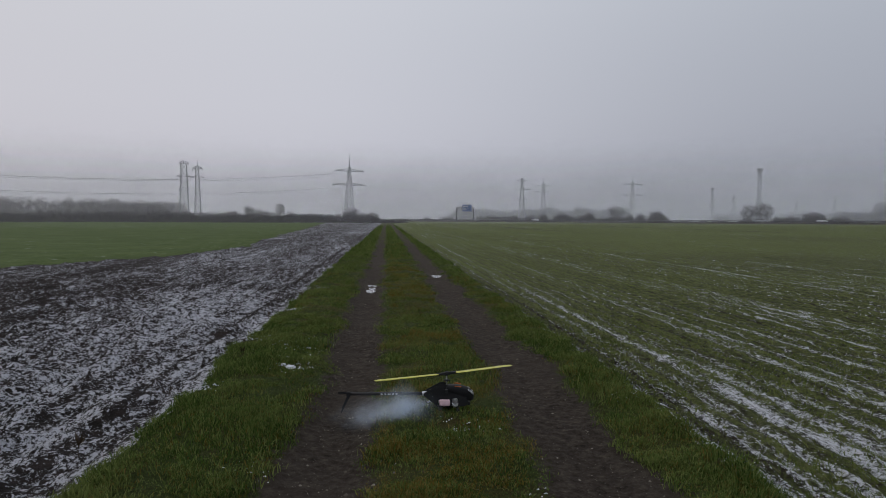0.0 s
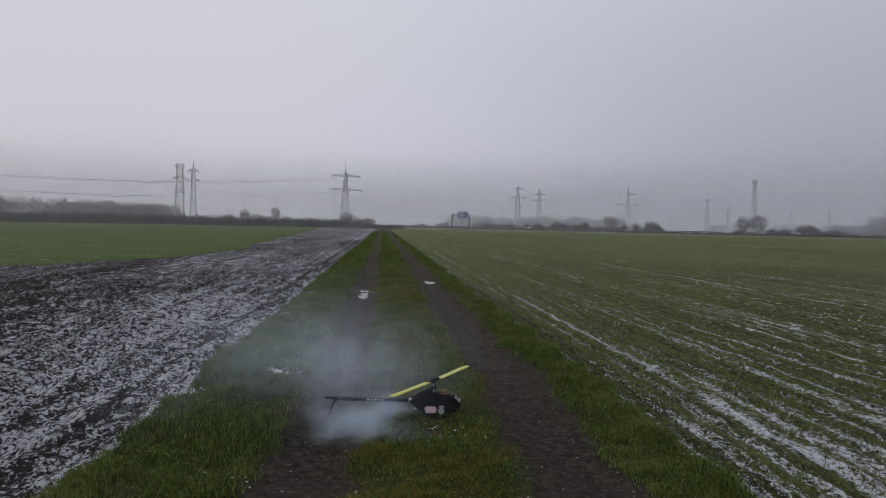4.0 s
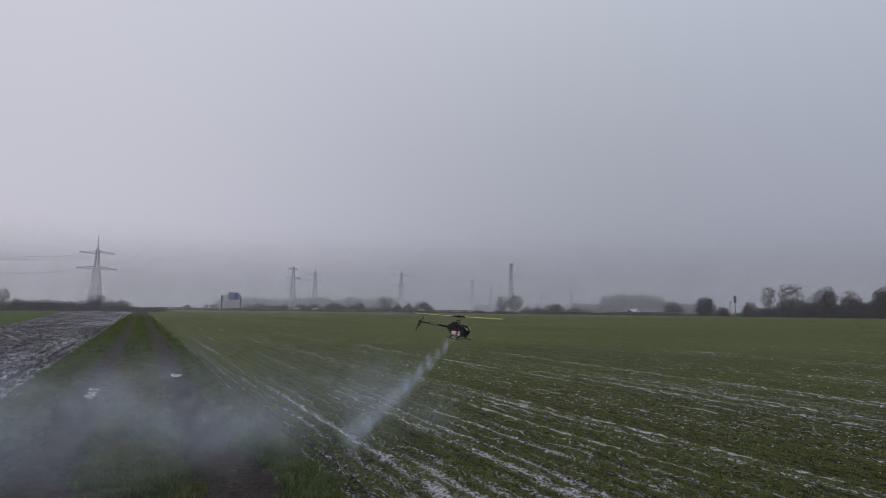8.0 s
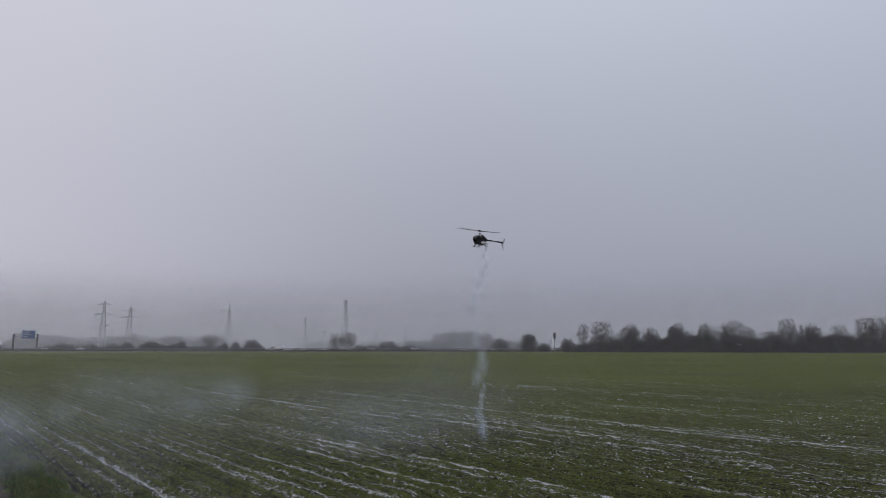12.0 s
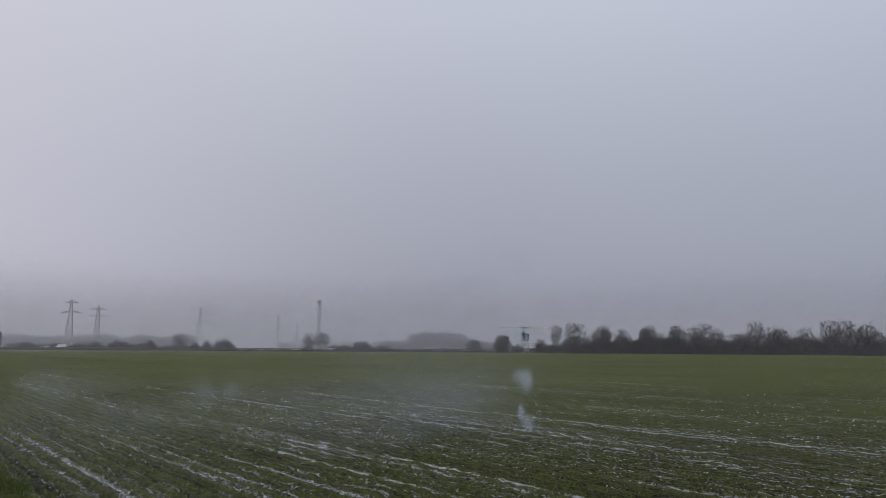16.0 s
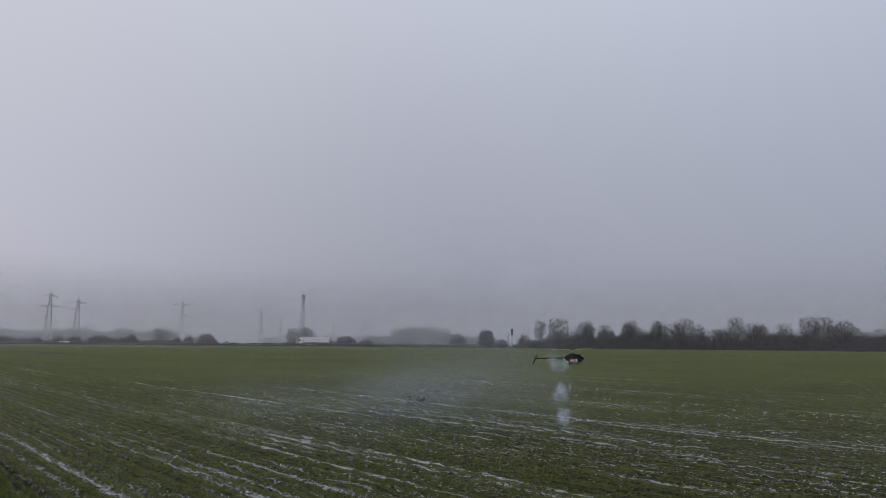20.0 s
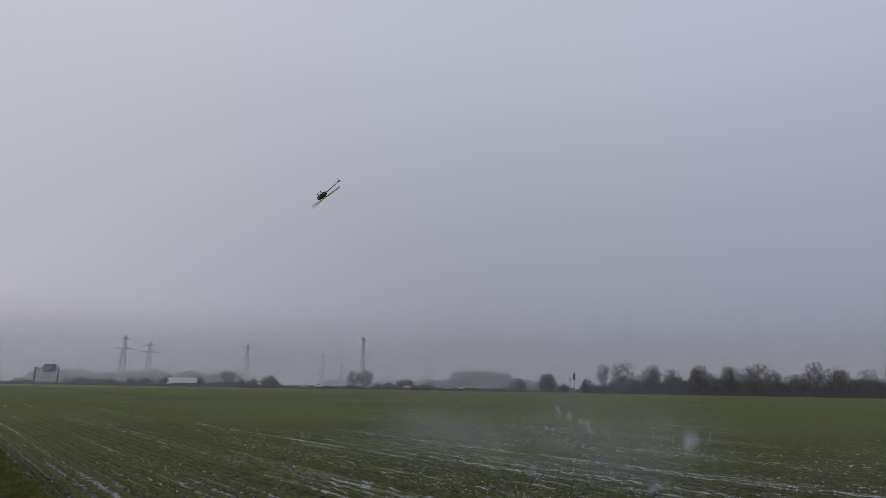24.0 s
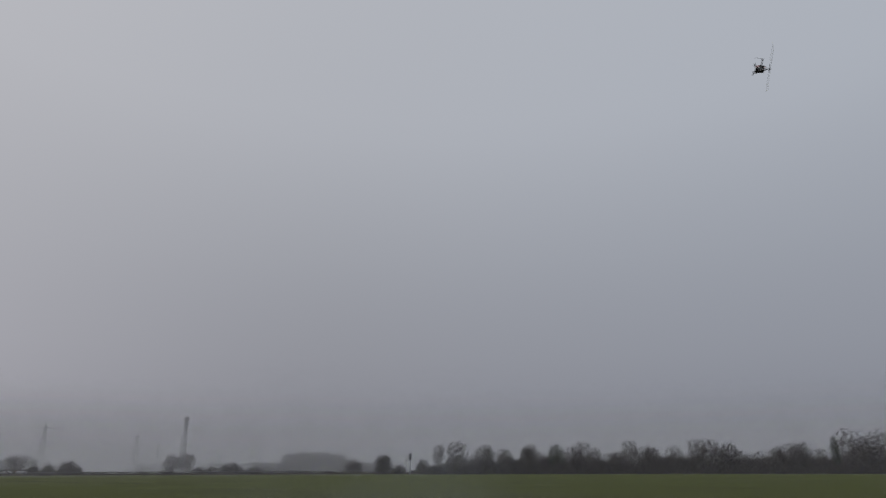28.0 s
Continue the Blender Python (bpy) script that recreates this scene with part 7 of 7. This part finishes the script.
ENGINE_OFF = 22.75


def at_time(t):
    """The helicopter's pose at a time, between its rows."""
    for a, b in zip(HELI_ROWS, HELI_ROWS[1:]):
        if a[0] <= t <= b[0]:
            u = (t - a[0]) / (b[0] - a[0])
            ma, mb = pose(*a[1:]), pose(*b[1:])
            q = ma.to_quaternion().slerp(mb.to_quaternion(), u)
            return Matrix.LocRotScale(ma.translation.lerp(mb.translation, u), q, None)
    return pose(*(HELI_ROWS[0] if t < HELI_ROWS[0][0] else HELI_ROWS[-1])[1:])


POSES = [at_time(0.05 * k) for k in range(561)]


def exhaust(t):
    """Where the tail pipe is, and the way the smoke leaves it."""
    t = max(0.0, min(t, ENGINE_OFF))
    m = POSES[min(560, int(round(t * 20)))]
    p = m @ Vector((-0.12, 0.06, -0.10))
    k = max(i for i, row in enumerate(JET_WAY) if row[0] <= t)
    a, b = JET_WAY[k], JET_WAY[min(k + 1, len(JET_WAY) - 1)]
    u = 0 if b[0] == a[0] else (t - a[0]) / (b[0] - a[0])
    r, f, z = (a[i] + (b[i] - a[i]) * u for i in (1, 2, 3))
    az = math.atan2(m.translation.x, m.translation.y)
    way = Vector((r * math.cos(az) + f * math.sin(az), -r * math.sin(az) + f * math.cos(az), z)).normalized()
    return p, way


def above(p, least):
    """Smoke spreads along the ground instead of sinking into it."""
    if p.z < least:
        p = Vector((p.x, p.y, least))
    return p


def motions():
    walk(HELI, [(row[0], pose(*row[1:])) for row in HELI_ROWS])
    for ob, t0, s0, v, off in VEHICLES:
        rows = []
        for k in range(15):
            t = 2.0 * k
            s = s0 + v * (t - t0)
            turn = -RA if v > 0 else math.pi - RA
            rows.append((t, Matrix.Translation(road_place(s, off, ROAD_Z + 0.01 + 0.15 * math.sin(s * 0.011))) @ Matrix.Rotation(turn, 4, "Z")))
        walk(ob, rows)
    # rotors: slow at first, fast in the air
    rows, tail_rows, turn, tail_turn = [], [], 25.0, 0.0
    for k in range(841):
        t = k / 30
        rows.append((t, pose(0, 0, 0.192, 0, 0, turn)))
        tail_rows.append((t, pose(-0.866, 0, 0.012, 0, tail_turn, 0)))
        turn -= 11.7 if t < 4.0 else 11.7 + (t - 4.0) * 35 if t < 6.0 else 83.0
        tail_turn += 60 if t < 4 else 85
    walk(ROTOR, rows)
    walk(TAIL_ROTOR, tail_rows)
    # the stream that follows the tail pipe
    for k, age in enumerate(JET_AGES):
        rows = []
        for j in range(0, 281):
            t = j / 10
            p, way = exhaust(t - age)
            jet = p + way * ((3.0 if t > 4.4 else 1.3) * 0.3 * (1 - math.exp(-age / 0.3))) + Vector((0, 0, -0.3 * age))
            # when it climbs and sinks on the spot, the smoke hangs below it in a column
            q = exhaust(t - 0.3 * age)[0]
            u = ((k * 7) % len(JET_AGES) + 0.4) / len(JET_AGES)
            column = Vector((q.x - 0.10 * u + 0.26 * u * math.sin(2.4 * k), q.y + 0.26 * u * math.cos(1.7 * k), q.z * (1 - u)))
            p = jet.lerp(column, max(0.0, min(1.0, (t - 10.1) / 0.5)))
            least = 0.05 + 0.010 * k - (0.05 + 0.012 * k) * max(0.0, min(1.0, (5.0 - t) / 0.6))
            if t > ENGINE_OFF:
                w = t - ENGINE_OFF
                p = p + Vector((0.3 * (k - 9) * w, 0.3 * ((k * 3) % 7 - 3) * w, -1.2 * w))
                least -= 1.2 * w
            rows.append((t, Matrix.Translation(above(p, least)) @ Matrix.Rotation(j * 0.21 + k, 4, "Z")))
        ob = new("smoke_stream", JETS[k])
        tagged(ob, "white exhaust smoke streaming from a tail pipe", "smoke", "exhaust stream", "stuff")
        walk(ob, rows)
    # puffs left behind, spreading apart
    rng = random.Random(77)
    births, t = [], -2.4
    while t < ENGINE_OFF:
        births.append(t)
        t += 0.3 if t < 2.5 else 0.13 if t < 5.6 else 0.22 if t < 10.5 else 0.42
    for i, tb in enumerate(births):
        p, way = exhaust(tb)
        big = i % 3 == 0 and tb > 2.8
        least = 0.0 if tb < 2.8 else 0.22 if not big else 0.4
        v = way * (rng.uniform(2.2, 5.5) if 2.8 < tb < 6 else rng.uniform(1.6, 2.8) if tb > 2.8 else rng.uniform(0.7, 1.9))
        wide = Vector((rng.gauss(0, 1), rng.gauss(0, 1), rng.gauss(0, 0.45)))
        drift = Vector((0.05 + rng.gauss(0, 0.25), 0.55 + abs(rng.gauss(0, 0.9)), 0.01)) if tb > 2.8 else Vector((-0.05, -0.02, 0.01))
        if tb > 9:
            drift = Vector((-0.05 + rng.gauss(0, 0.2), 0.25 + rng.gauss(0, 0.2), -0.12))
        spin, rows = rng.uniform(0, 6), []
        if tb >= 0:
            rows.append((0.0, Matrix.Translation((p.x, p.y, -1.8)) @ Matrix.Rotation(spin, 4, "Z")))
        if tb > 0.5:
            rows.append((tb - 0.3, Matrix.Translation((p.x, p.y, -1.8)) @ Matrix.Rotation(spin, 4, "Z")))
        start = 0.3 if not big else 0.7
        for age in ([] if tb >= 0 else [-tb]) + [start, 0.65, 1.0, 1.6, 2.5, 4.0, 6.5, 10.0, 15.0, 22.0]:
            if age < start or tb + age < 0 or (tb < 0 and -1e-6 < tb + age - 0.0 < 0.15 and age != -tb) or tb + age > 27.9 or (age > start and age - start < 0.1):
                continue
            go = v * (0.32 * (1 - math.exp(-age / 0.32))) + wide * (0.07 * age**0.62 if tb < 2.8 else (0.42 if tb < 6 else 0.22) * age**0.85) + drift * age
            thin = 6.0 if tb < 8.5 else 5.0
            spot = above(p + go, least + (0.02 if tb < 2.8 else 0.05) * (i % 5)) - Vector((0, 0, 0.30 * max(0.0, age - thin)))
            rows.append((tb + age, Matrix.Translation(spot) @ Matrix.Rotation(spin + 0.25 * age, 4, "Z")))
        last = rows[-1][1]
        rows.append((28.0, last))
        bank = HAZES if tb > 8.5 else SMALL_PUFFS if tb < 2.8 else BIG_PUFFS if big else PUFFS
        ob = new("smoke_puff", bank[i % 3])
        tagged(ob, "thin drifting puff of pale exhaust smoke", "smoke", "exhaust smoke", "stuff")
        walk(ob, rows)

    # the smoke spreads out thinly over track and field and drifts off to the north-east
    rng = random.Random(91)
    for i in range(22):
        tb = 2.9 + 0.12 * i
        home = Vector((rng.gauss(-0.45, 0.40), 5.3 + rng.gauss(0.0, 0.45), rng.uniform(0.25, 0.75)))
        go = Vector((-0.45 + rng.gauss(0, 0.2), 0.75 + rng.gauss(0, 0.35), 0.05))
        spin, rows = rng.uniform(0, 6.28), []
        for age in (-tb, 0.0, 0.8, 2.0, 3.5, 6.0, 9.0, 13.0, 28.0 - tb):
            slow = 2.2 * (1 - math.exp(-max(age, 0) / 2.2))
            z = -1.5 if age <= 0 else home.z + go.z * slow - 0.30 * max(0.0, age - 3.8)
            rows.append((tb + age, Matrix.Translation((home.x + go.x * slow, home.y + go.y * slow, z)) @ Matrix.Rotation(spin + 0.2 * max(age, 0), 4, "Z")))
        ob = new("smoke_cloud", MID_CLOUDS[i % 3])
        tagged(ob, "rolling cloud of pale exhaust smoke", "smoke", "rolling smoke", "stuff")
        walk(ob, rows)
    tb, i = 4.6, 0
    while tb < ENGINE_OFF:
        p, _ = exhaust(tb)
        early = tb < 8.0
        home = Vector((p.x + rng.gauss(-1.2 if early else -0.4, 1.1), p.y + rng.gauss(0.6 if early else 0.3, 1.0), 0.55 + rng.uniform(-0.15, 0.35)))
        go = Vector((rng.uniform(0.10, 0.45), rng.uniform(0.35, 0.85), 0))
        spin, rows = rng.uniform(0, 6.28), []
        for age in (-tb, -0.1, 0.9, 3.0, 6.0, 9.0, 13.0, 28.0 - tb):
            t = tb + age
            if t > 28.0 or (rows and t <= rows[-1][0] + 0.05):
                continue
            z = -2.4 if age < 0 else home.z - 0.22 * max(0.0, age - 7.0)
            rows.append((t, Matrix.Translation((home.x + go.x * max(age, 0), home.y + go.y * max(age, 0), z)) @ Matrix.Rotation(spin + 0.05 * max(age, 0), 4, "Z")))
        ob = new("smoke_cloud", CLOUDS[i % 3])
        tagged(ob, "thin bluish haze of spreading exhaust smoke", "smoke", "drifting haze", "stuff")
        walk(ob, rows)
        tb += 0.28 if early else 0.6
        i += 1


motions()
